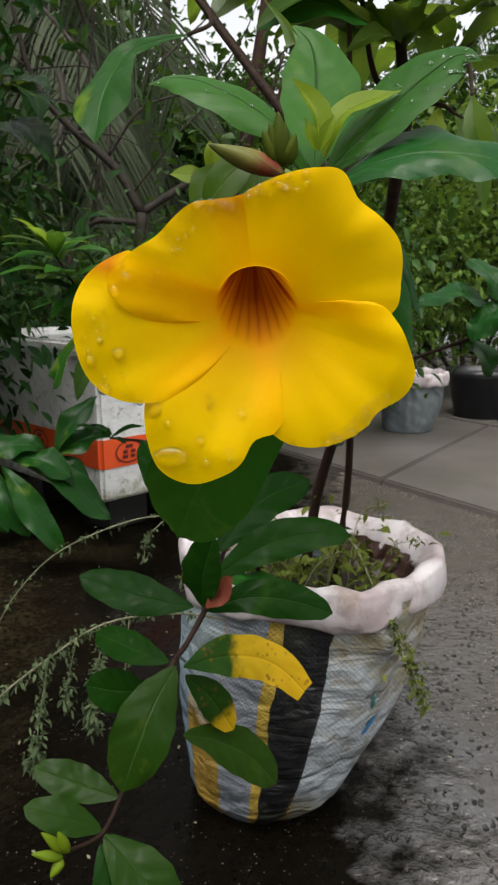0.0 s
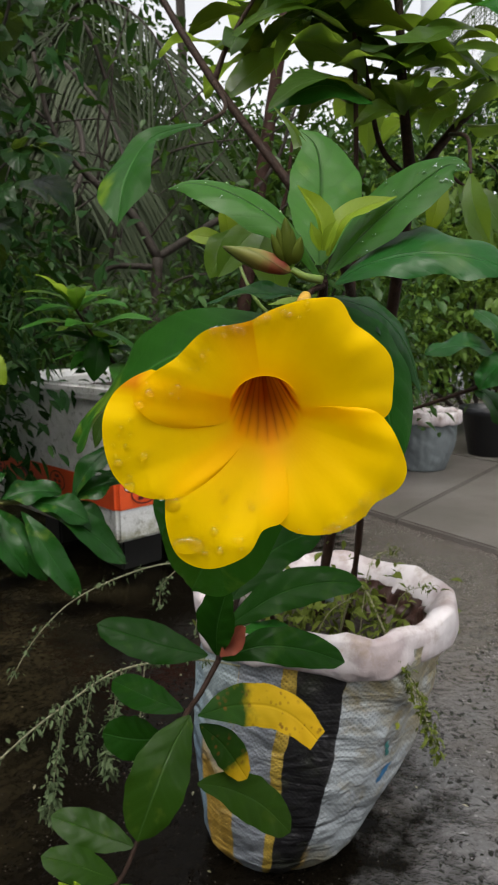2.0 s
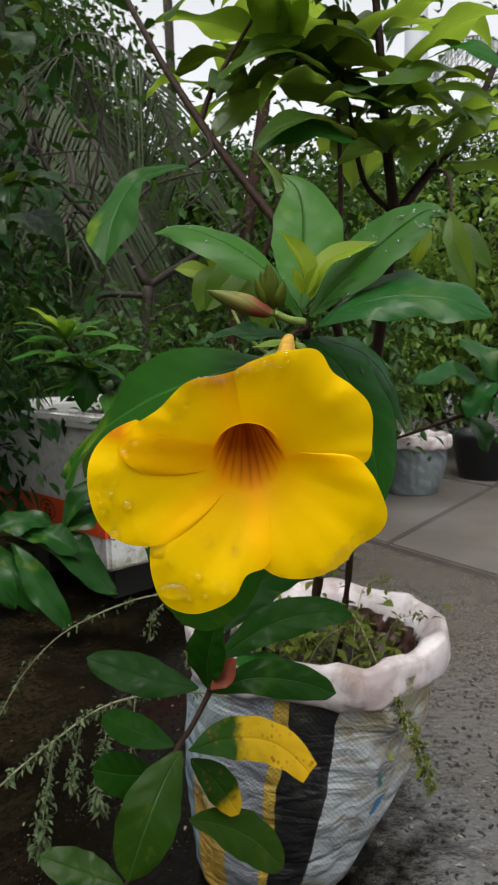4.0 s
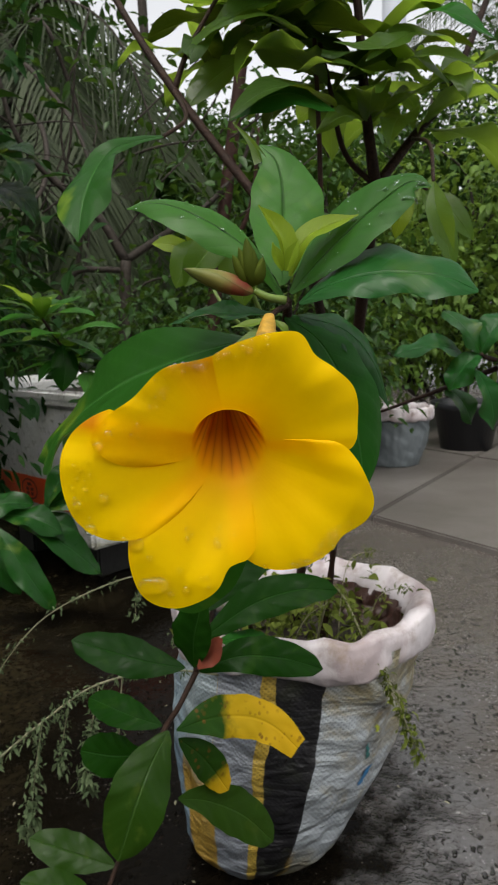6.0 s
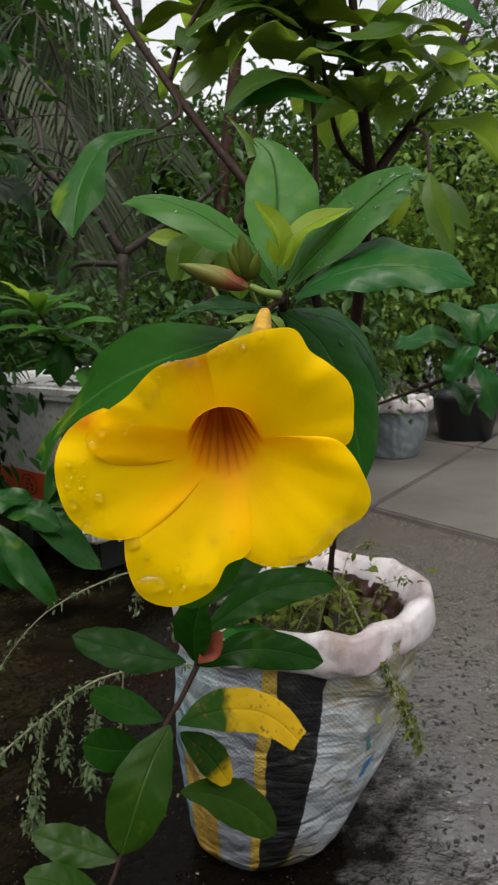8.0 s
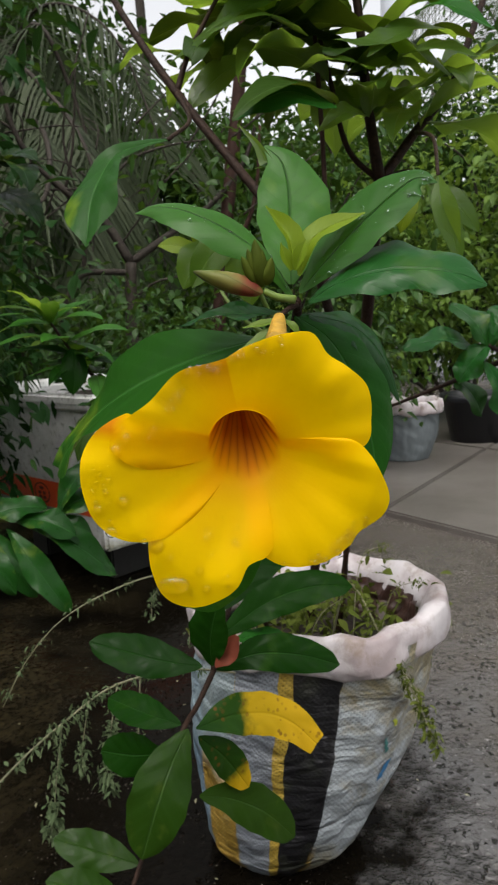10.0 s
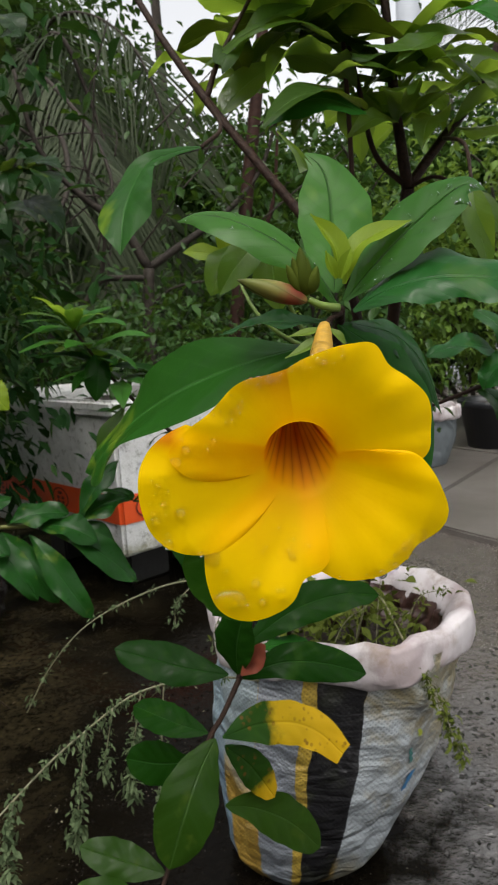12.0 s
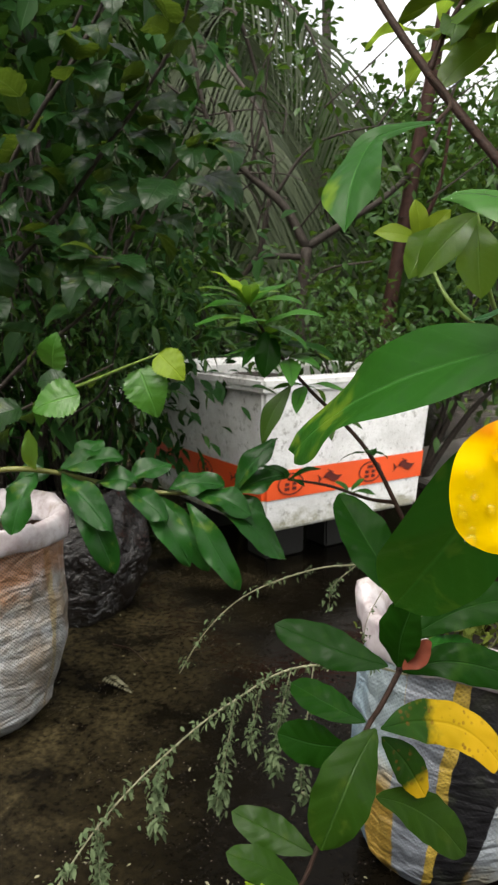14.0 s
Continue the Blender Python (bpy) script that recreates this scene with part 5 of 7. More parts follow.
up((0.084, 0.585, 0.858), (0.000, 0.520, 0.835), 0.040, (0.0, -0.45, 0.9), M_OLIVE, bulge=0.16, fold=0.2, wave=0.05)
up((0.018, 0.620, 0.910), (-0.036, 0.590, 0.862), 0.034, (-0.2, -0.8, 0.5), bulge=0.08)
up((0.052, 0.600, 0.890), (0.113, 0.575, 0.877), 0.024, (0, -0.3, 1.0), bulge=0.12, wave=0.1)
up((0.195, 0.650, 0.922), (0.110, 0.600, 0.897), 0.034, (0.1, -0.5, 0.8), bulge=0.16)
blade(shrub, [(-0.0369, 0.4300, 0.8012), (-0.0555, 0.4400, 0.8015), (-0.0740, 0.4450, 0.7963), (-0.0835, 0.4200, 0.7690), (-0.0855, 0.4000, 0.7380)], (0.0010, 0.0055, 0.0140, 0.0180, 0.0), (0.0010, 0.0055, 0.0120, 0.0185, 0.0), (-0.30, -0.72, 0.60), M_LONG, "drooping dark leaf wet along its bend", fold=0.35, curl=0.25, wave=0.16, pucker=0.05)
stem([(-0.042, 0.56, 0.867), (-0.028, 0.49, 0.828), (-0.0369, 0.43, 0.8012)], 0.0018, 0.0012)
blade(shrub, [(0.0636, 0.6000, 0.9153), (0.0293, 0.5700, 0.9225), (-0.0072, 0.5600, 0.9131), (-0.0465, 0.5700, 0.8917)], (0.0015, 0.0190, 0.0190, 0.0), (0.0015, 0.0160, 0.0150, 0.0), (-0.10, -0.55, 0.83), M_UPPER, fold=0.2, curl=0.2, wave=0.10, pucker=0.04)
blade(shrub, [(0.0809, 0.5700, 0.8518), (0.0463, 0.5500, 0.8593), (0.0206, 0.5400, 0.8512), (0.0005, 0.5450, 0.8398)], (0.0015, 0.0150, 0.0150, 0.0), (0.0015, 0.0150, 0.0125, 0.0), (0.05, -0.75, 0.65), M_MID, "dark blue green leaf", fold=0.15, curl=0.2, wave=0.08, pucker=0.04)
blade(shrub, [(0.1341, 0.4700, 0.7775), (0.1344, 0.4600, 0.7571), (0.1457, 0.4600, 0.7308)], (0.0010, 0.0085, 0.0), (0.0010, 0.0070, 0.0), (-0.3, -0.9, 0.2), M_UPPER, "hanging pale folded leaf", fold=0.5, wave=0.12)
stem([(0.165, 0.68, 0.855), (0.150, 0.55, 0.820), (0.1341, 0.47, 0.7775)], 0.0018, 0.0012)
blade(shrub, [(0.1498, 0.6000, 0.9178), (0.1130, 0.5700, 0.8957), (0.0795, 0.5600, 0.8972)], (0.0015, 0.0150, 0.0), (0.0015, 0.0140, 0.0), (0.1, -0.6, 0.8), M_UPPER, fold=0.2, wave=0.10, pucker=0.04)
blade(shrub, [(0.1429, 0.6000, 0.9244), (0.1667, 0.5700, 0.9198), (0.2025, 0.5600, 0.8950)], (0.0015, 0.0130, 0.0), (0.0015, 0.0140, 0.0), (-0.1, -0.6, 0.8), M_MID, fold=0.2, wave=0.10, pucker=0.04)
blade(shrub, [(0.1331, 0.6200, 0.8975), (0.1565, 0.5800, 0.8937), (0.1902, 0.5600, 0.8775)], (0.0015, 0.0140, 0.0), (0.0015, 0.0130, 0.0), (-0.1, -0.6, 0.8), M_UPPER, fold=0.2, wave=0.10, pucker=0.04)
blade(shrub, [(0.1141, 0.6200, 0.8558), (0.0925, 0.6000, 0.8555), (0.0661, 0.5900, 0.8385)], (0.0015, 0.0120, 0.0), (0.0015, 0.0110, 0.0), (0.1, -0.7, 0.7), M_UPPER, fold=0.2, wave=0.10, pucker=0.04)
up((-0.018, 0.570, 0.905), (0.045, 0.585, 0.938), 0.03, (0, -0.6, 0.8), bulge=0.12)
rng_up = random.Random(11)
NODES = [(0.112, 0.66, 0.97), (0.118, 0.655, 0.90), (0.19, 0.69, 0.905), (0.075, 0.63, 0.93), (0.085, 0.64, 0.89), (0.02, 0.61, 0.99), (0.05, 0.66, 1.0), (0.03, 0.62, 0.93), (-0.012, 0.62, 0.905), (0.012, 0.60, 0.935), (0.12, 0.655, 0.865), (0.165, 0.68, 0.865)]
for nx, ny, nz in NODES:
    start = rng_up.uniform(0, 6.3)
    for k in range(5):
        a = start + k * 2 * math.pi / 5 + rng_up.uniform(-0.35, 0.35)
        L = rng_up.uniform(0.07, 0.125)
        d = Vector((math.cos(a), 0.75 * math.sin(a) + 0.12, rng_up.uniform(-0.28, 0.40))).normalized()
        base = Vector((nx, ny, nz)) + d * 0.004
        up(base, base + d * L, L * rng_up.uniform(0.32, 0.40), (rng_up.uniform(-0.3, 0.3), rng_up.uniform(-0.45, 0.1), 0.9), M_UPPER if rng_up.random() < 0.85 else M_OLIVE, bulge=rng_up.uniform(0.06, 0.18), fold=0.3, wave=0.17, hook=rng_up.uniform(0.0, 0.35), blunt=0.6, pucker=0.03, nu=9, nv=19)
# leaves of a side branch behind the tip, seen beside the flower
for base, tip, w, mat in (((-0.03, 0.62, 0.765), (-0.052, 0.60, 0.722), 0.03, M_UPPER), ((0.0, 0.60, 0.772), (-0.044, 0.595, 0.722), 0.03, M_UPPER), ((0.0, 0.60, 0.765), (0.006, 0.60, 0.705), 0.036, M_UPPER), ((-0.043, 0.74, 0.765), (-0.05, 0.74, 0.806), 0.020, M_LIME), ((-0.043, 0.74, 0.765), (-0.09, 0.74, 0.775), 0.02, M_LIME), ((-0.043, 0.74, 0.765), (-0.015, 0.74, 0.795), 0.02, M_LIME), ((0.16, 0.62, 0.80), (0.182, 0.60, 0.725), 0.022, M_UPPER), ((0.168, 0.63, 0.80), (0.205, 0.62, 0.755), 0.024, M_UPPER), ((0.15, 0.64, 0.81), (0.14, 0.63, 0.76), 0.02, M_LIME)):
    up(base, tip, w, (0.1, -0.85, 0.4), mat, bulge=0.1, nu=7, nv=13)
stem([(0.12, 0.80, 0.62), (0.05, 0.74, 0.66), (-0.01, 0.70, 0.70), (-0.043, 0.74, 0.765)], 0.003, 0.0015, M_GREENSTEM, label="green side branch")
stem([(0.06, 0.74, 0.655), (0.02, 0.64, 0.70), (0.0, 0.60, 0.772)], 0.0028, 0.0015, M_GREENSTEM, label="green side branch")
stem([(0.128, 0.66, 0.81), (0.15, 0.645, 0.815), (0.168, 0.63, 0.80)], 0.0022, 0.0014)


# ---- leafy branch over the white sack ----
cluster = thing("leafy_branch", (-0.80, 1.10, 0.27), "low branch of large dark glossy leaves over the yard", "shrub")
stem([(-0.80, 1.12, 0.25), (-0.76, 1.0, 0.42), (-0.62, 0.88, 0.476), (-0.553, 0.92, 0.467), (-0.455, 0.96, 0.437), (-0.36, 0.98, 0.43), (-0.299, 1.0, 0.424)], 0.005, 0.0025, M_BUD, cluster, label="yellow brown branch")
for base, tip, w in (((-0.575, 0.90, 0.470), (-0.592, 0.855, 0.388), 0.048), ((-0.55, 0.92, 0.468), (-0.460, 0.95, 0.487), 0.045), ((-0.545, 0.92, 0.466), (-0.452, 0.88, 0.395), 0.044), ((-0.53, 0.92, 0.46), (-0.456, 0.90, 0.325), 0.046), ((-0.46, 0.95, 0.44), (-0.382, 0.92, 0.402), 0.038), ((-0.44, 0.96, 0.437), (-0.352, 0.93, 0.335), 0.042), ((-0.40, 0.97, 0.435), (-0.318, 1.0, 0.440), 0.045), ((-0.37, 0.97, 0.42), (-0.284, 0.95, 0.296), 0.040), ((-0.34, 0.98, 0.425), (-0.226, 1.0, 0.330), 0.046), ((-0.41, 0.97, 0.425), (-0.330, 0.95, 0.322), 0.042), ((-0.31, 1.0, 0.425), (-0.222, 1.02, 0.458), 0.046), ((-0.305, 1.0, 0.425), (-0.240, 1.02, 0.512), 0.036), ((-0.47, 0.96, 0.44), (-0.40, 1.0, 0.47), 0.04), ((-0.36, 0.98, 0.43), (-0.27, 0.97, 0.405), 0.042), ((-0.33, 0.99, 0.425), (-0.25, 1.0, 0.385), 0.042), ((-0.56, 0.92, 0.468), (-0.64, 0.93, 0.43), 0.045), ((-0.53, 0.93, 0.466), (-0.50, 0.97, 0.51), 0.04), ((-0.575, 0.9, 0.47), (-0.575, 0.89, 0.535), 0.024), ((-0.50, 0.94, 0.45), (-0.43, 0.93, 0.455), 0.04)):
    leaf(cluster, base, tip, w, (0.05, -0.62, 0.78), M_CLUSTER if w > 0.03 else M_UPPER, bulge=0.12, fold=0.3, wave=0.16, blunt=0.48, pucker=0.05, belly=0.56)

# ---- a slender shoot in front of the foam box ----
slim = thing("slender_shrub", (0.02, 0.98, 0.26), "slender shrub shoot with small glossy leaves", "shrub")
stem([(0.01, 0.97, 0.235), (-0.03, 0.96, 0.36), (-0.064, 0.95, 0.441), (-0.11, 0.95, 0.52), (-0.19, 0.95, 0.60), (-0.235, 0.945, 0.655), (-0.272, 0.94, 0.715)], 0.004, 0.0018, M_STEM, slim)
stem([(-0.064, 0.95, 0.441), (-0.105, 1.0, 0.432), (-0.16, 1.0, 0.448), (-0.221, 1.0, 0.455)], 0.003, 0.0018, M_STEM, slim)
rng_s = random.Random(5)


def whorl(parent, at, n, L, mat, width=0.32, tilt=(-0.1, 0.5), nodes=(9, 9)):
    start = rng_s.uniform(0, 6.3)
    for k in range(n):
        a = start + k * 2 * math.pi / n + rng_s.uniform(-0.3, 0.3)
        d = Vector((math.cos(a), math.sin(a), rng_s.uniform(*tilt))).normalized()
        l = L * rng_s.uniform(0.75, 1.15)
        b = Vector(at) + d * 0.003
        leaf(parent, b, b + d * l, l * width, (rng_s.uniform(-0.3, 0.3), rng_s.uniform(-0.5, 0), 1.0), mat, bulge=0.10, nu=7, nv=nodes[1])


whorl(slim, (-0.272, 0.94, 0.715), 7, 0.055, M_UPPER, tilt=(0.0, 0.8))
whorl(slim, (-0.265, 0.94, 0.705), 8, 0.080, M_HERO)
whorl(slim, (-0.25, 0.945, 0.68), 8, 0.085, M_HERO, tilt=(-0.5, 0.2))
whorl(slim, (-0.23, 0.947, 0.655), 7, 0.08, M_DARK, tilt=(-0.5, 0.2))
whorl(slim, (-0.215, 0.95, 0.635), 6, 0.075, M_HERO, tilt=(-0.6, 0.2))
whorl(slim, (-0.19, 0.95, 0.60), 4, 0.06, M_HERO, tilt=(-0.7, 0.1))
whorl(slim, (-0.15, 0.95, 0.56), 3, 0.05, M_OLIVE, tilt=(-0.8, 0.1))
whorl(slim, (-0.10, 0.95, 0.51), 3, 0.05, M_DARK, tilt=(-0.8, 0.3))
leaf(slim, (-0.240, 0.93, 0.672), (-0.237, 0.905, 0.612), 0.036, (0.2, -0.9, 0.3), M_DARK, bulge=0.08)
leaf(slim, (-0.205, 0.93, 0.60), (-0.243, 0.915, 0.522), 0.028, (-0.2, -0.9, 0.3), M_OLIVE, bulge=0.08)
whorl(slim, (-0.221, 1.0, 0.455), 4, 0.045, M_DARK)
whorl(slim, (-0.13, 1.0, 0.44), 4, 0.035, M_HERO)

# ---- a branch with wet leaves at the path's side ----
side = thing("leafy_branch", (0.45, 1.05, 0.0), "dark branch with wet glossy leaves beside the path", "shrub")
stem([(0.62, 1.05, 0.0), (0.52, 1.0, 0.35), (0.36, 0.93, 0.60), (0.30, 0.90, 0.645)], 0.007, 0.003, M_STEM, side)
stem([(0.33, 0.92, 0.625), (0.25, 0.955, 0.59), (0.185, 1.0, 0.560)], 0.004, 0.002, M_STEM, side)
for base, tip, w in (((0.29, 0.92, 0.642), (0.195, 0.92, 0.645), 0.040), ((0.30, 0.90, 0.645), (0.262, 0.90, 0.598), 0.036), ((0.295, 0.90, 0.625), (0.318, 0.90, 0.545), 0.036), ((0.30, 0.90, 0.645), (0.35, 0.92, 0.70), 0.036), ((0.30, 0.90, 0.645), (0.26, 0.93, 0.70), 0.034), ((0.32, 0.91, 0.63), (0.40, 0.88, 0.62), 0.038), ((0.27, 0.95, 0.60), (0.30, 0.93, 0.55), 0.03)):
    leaf(side, base, tip, w * 1.25, (0.0, -0.45, 0.9), M_WET if w > 0.035 else M_CLUSTER, bulge=0.14, fold=0.2, wave=0.12)


# ---- trees and bushes behind ----
def scatter(rng, n, centre, radii, size, aspect=0.52, out=0.6, down=0.1, hollow=0.55):
    """Leaf rows spread through the shell of an ellipsoid with an uneven edge, clumped on twigs."""
    rows = []
    clumps = max(6, n // 14)
    cp = rng.normal(0, 1, (clumps, 3))
    cp /= np.linalg.norm(cp, axis=1, keepdims=True)
    cp *= (hollow + (1.05 - hollow) * rng.random((clumps, 1)) ** 0.7) * (1 + 0.25 * rng.normal(0, 0.5, (clumps, 1)))
    cp = cp * np.array(radii) + np.array(centre)
    which = rng.integers(0, clumps, n)
    spread = 1.9 * size
    p = cp[which] + rng.normal(0, spread, (n, 3))
    d = (p - np.array(centre)) / np.array(radii)
    h = out * d / (np.linalg.norm(d, axis=1, keepdims=True) + 1e-6) + rng.normal(0, 0.65, (n, 3)) + np.array((0, 0, -down))
    L = size * rng.uniform(0.6, 1.25, (n, 1))
    return np.hstack((p, L, L * aspect * rng.uniform(0.8, 1.2, (n, 1)), h))


def bush(name, base, stems, clouds, mat, seed, label, category="bush", bark_mat=None, group="", thick=0.012):
    """Stems from one base to each cloud of leaves, with side twigs; crown of small leaves."""
    t = thing(name, base, label, category, group)
    rng = np.random.default_rng(seed)
    rnd = random.Random(seed)
    b = Vector(base)
    for k, (c, radii, n, size) in enumerate(clouds):
        c = Vector(c)
        if k < stems:
            mid = b.lerp(c, 0.5) + Vector((rnd.uniform(-0.1, 0.1), rnd.uniform(-0.1, 0.1), 0.05)) * (c - b).length * 0.6
            part("trunk" if k == 0 else "limb", tube("limb", [b, mid, c, c + Vector((rnd.uniform(-0.5, 0.5) * radii[0], 0, radii[2] * 0.7))], thick, thick * 0.3, bark_mat or M_TWIG), t)
            for q in range(3):
                e = c + Vector((rnd.uniform(-1, 1) * radii[0], rnd.uniform(-1, 1) * radii[1], rnd.uniform(-0.6, 1) * radii[2])) * 0.8
                part("twig", tube("twig", [mid.lerp(c, 0.5), (mid.lerp(c, 0.5) + e) / 2 + Vector((0, 0, 0.03)), e], thick * 0.45, thick * 0.15, bark_mat or M_TWIG, 6), t)
        part("crown", foliage("crown", scatter(rng, n, c, radii, size), mat, rng), t)
    return t


bush("broadleaf_bush", (-0.98, 1.42, 0.0), 5, [
    ((-0.86, 1.45, 1.02), (0.22, 0.18, 0.26), 300, 0.07), ((-1.00, 1.40, 0.80), (0.24, 0.18, 0.28), 360, 0.07),
    ((-0.72, 1.55, 0.78), (0.14, 0.12, 0.22), 220, 0.055), ((-0.84, 1.50, 0.64), (0.16, 0.12, 0.12), 300, 0.05),
    ((-0.86, 1.50, 1.45), (0.30, 0.22, 0.22), 320, 0.08)], M_HIB, 3, "dark tangled bush behind the broad toothed leaves", thick=0.010)


def toothed_leaf(length, width, seed, bulge):
    """A broad ovate blade with a toothed edge, quilted between the side veins."""
    nu, nv = 9, 25
    verts, uvs = [], []
    for j in range(nv):
        s = j / (nv - 1)
        half = 0.5 * width * blade_width(s, 0.36, 0.1) * (1 + (0.09 if j % 2 else -0.03))
        for i in range(nu):
            a = 2 * i / (nu - 1) - 1
            z = bulge * length * 4 * s * (1 - s) + 0.12 * abs(a) * half + 0.035 * width * math.sin(26 * (s - 0.25 * abs(a))) * abs(a) * (1 - 0.4 * abs(a)) - 0.12 * length * max(0, s - 0.6) ** 2 * 4
            verts.append((a * half, s * length, z + 0.03 * width * math.sin(5 * s + seed) * a))
            uvs.append((0.5 + 0.5 * a, s))
    return mesh_from("leaf", verts, grid_faces(nu, nv), M_TOOTH, uvs)


hib = thing("hibiscus_bush", (-0.92, 1.20, 0.0), "dark hibiscus bush with broad toothed leaves", "bush")
TOOTHED = [toothed_leaf(0.075, 0.056, 300 + q, 0.05 + 0.03 * q) for q in range(6)]
FRESH = [toothed_leaf(0.075, 0.056, 320 + q, 0.05 + 0.03 * q) for q in range(6)]
for me in FRESH:
    me.materials[0] = M_TOOTHLIT
rng_h = random.Random(77)
for pts, r in (([(-0.92, 1.20, 0.0), (-0.86, 1.17, 0.5), (-0.74, 1.12, 0.88), (-0.66, 1.10, 1.00), (-0.575, 1.10, 1.10), (-0.50, 1.10, 1.22)], 0.009),
               ([(-0.80, 1.14, 0.72), (-0.66, 1.16, 0.86), (-0.55, 1.16, 0.985), (-0.50, 1.16, 1.04), (-0.42, 1.16, 1.16), (-0.40, 1.16, 1.3)], 0.007),
               ([(-0.86, 1.17, 0.5), (-0.72, 1.15, 0.62), (-0.58, 1.14, 0.72), (-0.47, 1.15, 0.90), (-0.40, 1.17, 0.98)], 0.006),
               ([(-0.88, 1.18, 0.38), (-0.76, 1.10, 0.50), (-0.64, 1.05, 0.56), (-0.50, 1.02, 0.62)], 0.005),
               ([(-0.9, 1.2, 0.3), (-0.95, 1.1, 0.6), (-0.90, 1.02, 0.85), (-0.82, 1.0, 1.15)], 0.007),
               ([(-0.66, 1.16, 0.86), (-0.60, 1.10, 0.80), (-0.50, 1.06, 0.78)], 0.004)):
    part("branch", tube("branch", pts, r * 0.7, r * 0.32, M_TWIG, 8), hib, "dark brown branch")
    line = smooth_line(pts, 5)
    for c in line[len(line) // 3:]:
        for q in range(2 if c.z > 0.78 else 1):
            d = Vector((rng_h.uniform(-1, 1), rng_h.uniform(-0.9, 0.5), rng_h.uniform(-0.9, 0.25))).normalized()
            b0 = c + d * rng_h.uniform(0.015, 0.05)
            sc = rng_h.uniform(0.7, 1.15)
            m = facing(b0, b0 + d, (rng_h.uniform(-0.5, 0.5), rng_h.uniform(-0.9, 0.1), 0.7)) @ Matrix.Diagonal((sc, sc, sc, 1))
            part("leaf", (FRESH if rng_h.random() < 0.08 else TOOTHED)[rng_h.randrange(6)], hib, m=m)
for at, tip, sc in (((-0.345, 0.80, 0.648), (-0.310, 0.79, 0.618), 0.62), ((-0.37, 0.80, 0.63), (-0.345, 0.79, 0.575), 0.85), ((-0.50, 0.90, 0.585), (-0.565, 0.88, 0.565), 0.95), ((-0.55, 0.92, 0.62), (-0.53, 0.90, 0.68), 0.75)):
    m = facing(at, tip, (0.1, -0.8, 0.5)) @ Matrix.Diagonal((sc, sc, sc, 1))
    me = toothed_leaf(0.075, 0.062, int(sc * 1000), 0.06)
    me.materials[0] = M_LIME if sc < 0.7 else M_TOOTHLIT
    part("leaf", me, hib, "pale green toothed leaf" if sc < 0.7 else "", m)
part("branch", tube("branch", [(-0.64, 1.05, 0.56), (-0.50, 0.93, 0.60), (-0.40, 0.83, 0.63), (-0.345, 0.80, 0.648)], 0.003, 0.0012, M_GREENSTEM, 6), hib)

# a tangle of thin dark twigs under and before the bush
tangle = thing("twig_tangle", (-0.80, 1.45, 0.0), "tangle of thin dark bare twigs in the bush", "shrub")
rng_t = random.Random(64)
for q in range(46):
    x, y = rng_t.uniform(-1.0, -0.62), rng_t.uniform(1.25, 1.6)
    lean = rng_t.uniform(-0.22, 0.22)
    top = rng_t.uniform(0.55, 1.05)
    part("twig", tube("twig", [(-0.92 + 0.2 * (x + 0.8), 1.66, rng_t.uniform(0.0, 0.1)), (0.6 * x - 0.36, y + 0.06, 0.4 * top + 0.15), (x + lean * 0.6, y - 0.05, 0.8 * top), (x + lean, y - rng_t.uniform(0, 0.1), top)], 0.0038, 0.0012, M_TWIG, 5), tangle)

rng_n = np.random.default_rng(71)
small = [scatter(rng_n, 700, (-0.74, 1.38, 0.66), (0.24, 0.14, 0.16), 0.034, aspect=0.3, hollow=0.1), scatter(rng_n, 300, (-0.55, 1.45, 0.74), (0.12, 0.12, 0.10), 0.032, aspect=0.32, hollow=0.1), scatter(rng_n, 160, (-0.66, 1.30, 0.56), (0.14, 0.08, 0.05), 0.03, aspect=0.3, hollow=0.1)]
part("crown", foliage("crown", np.vstack(small), M_BUSH, rng_n), tangle, "small narrow dull green leaves")

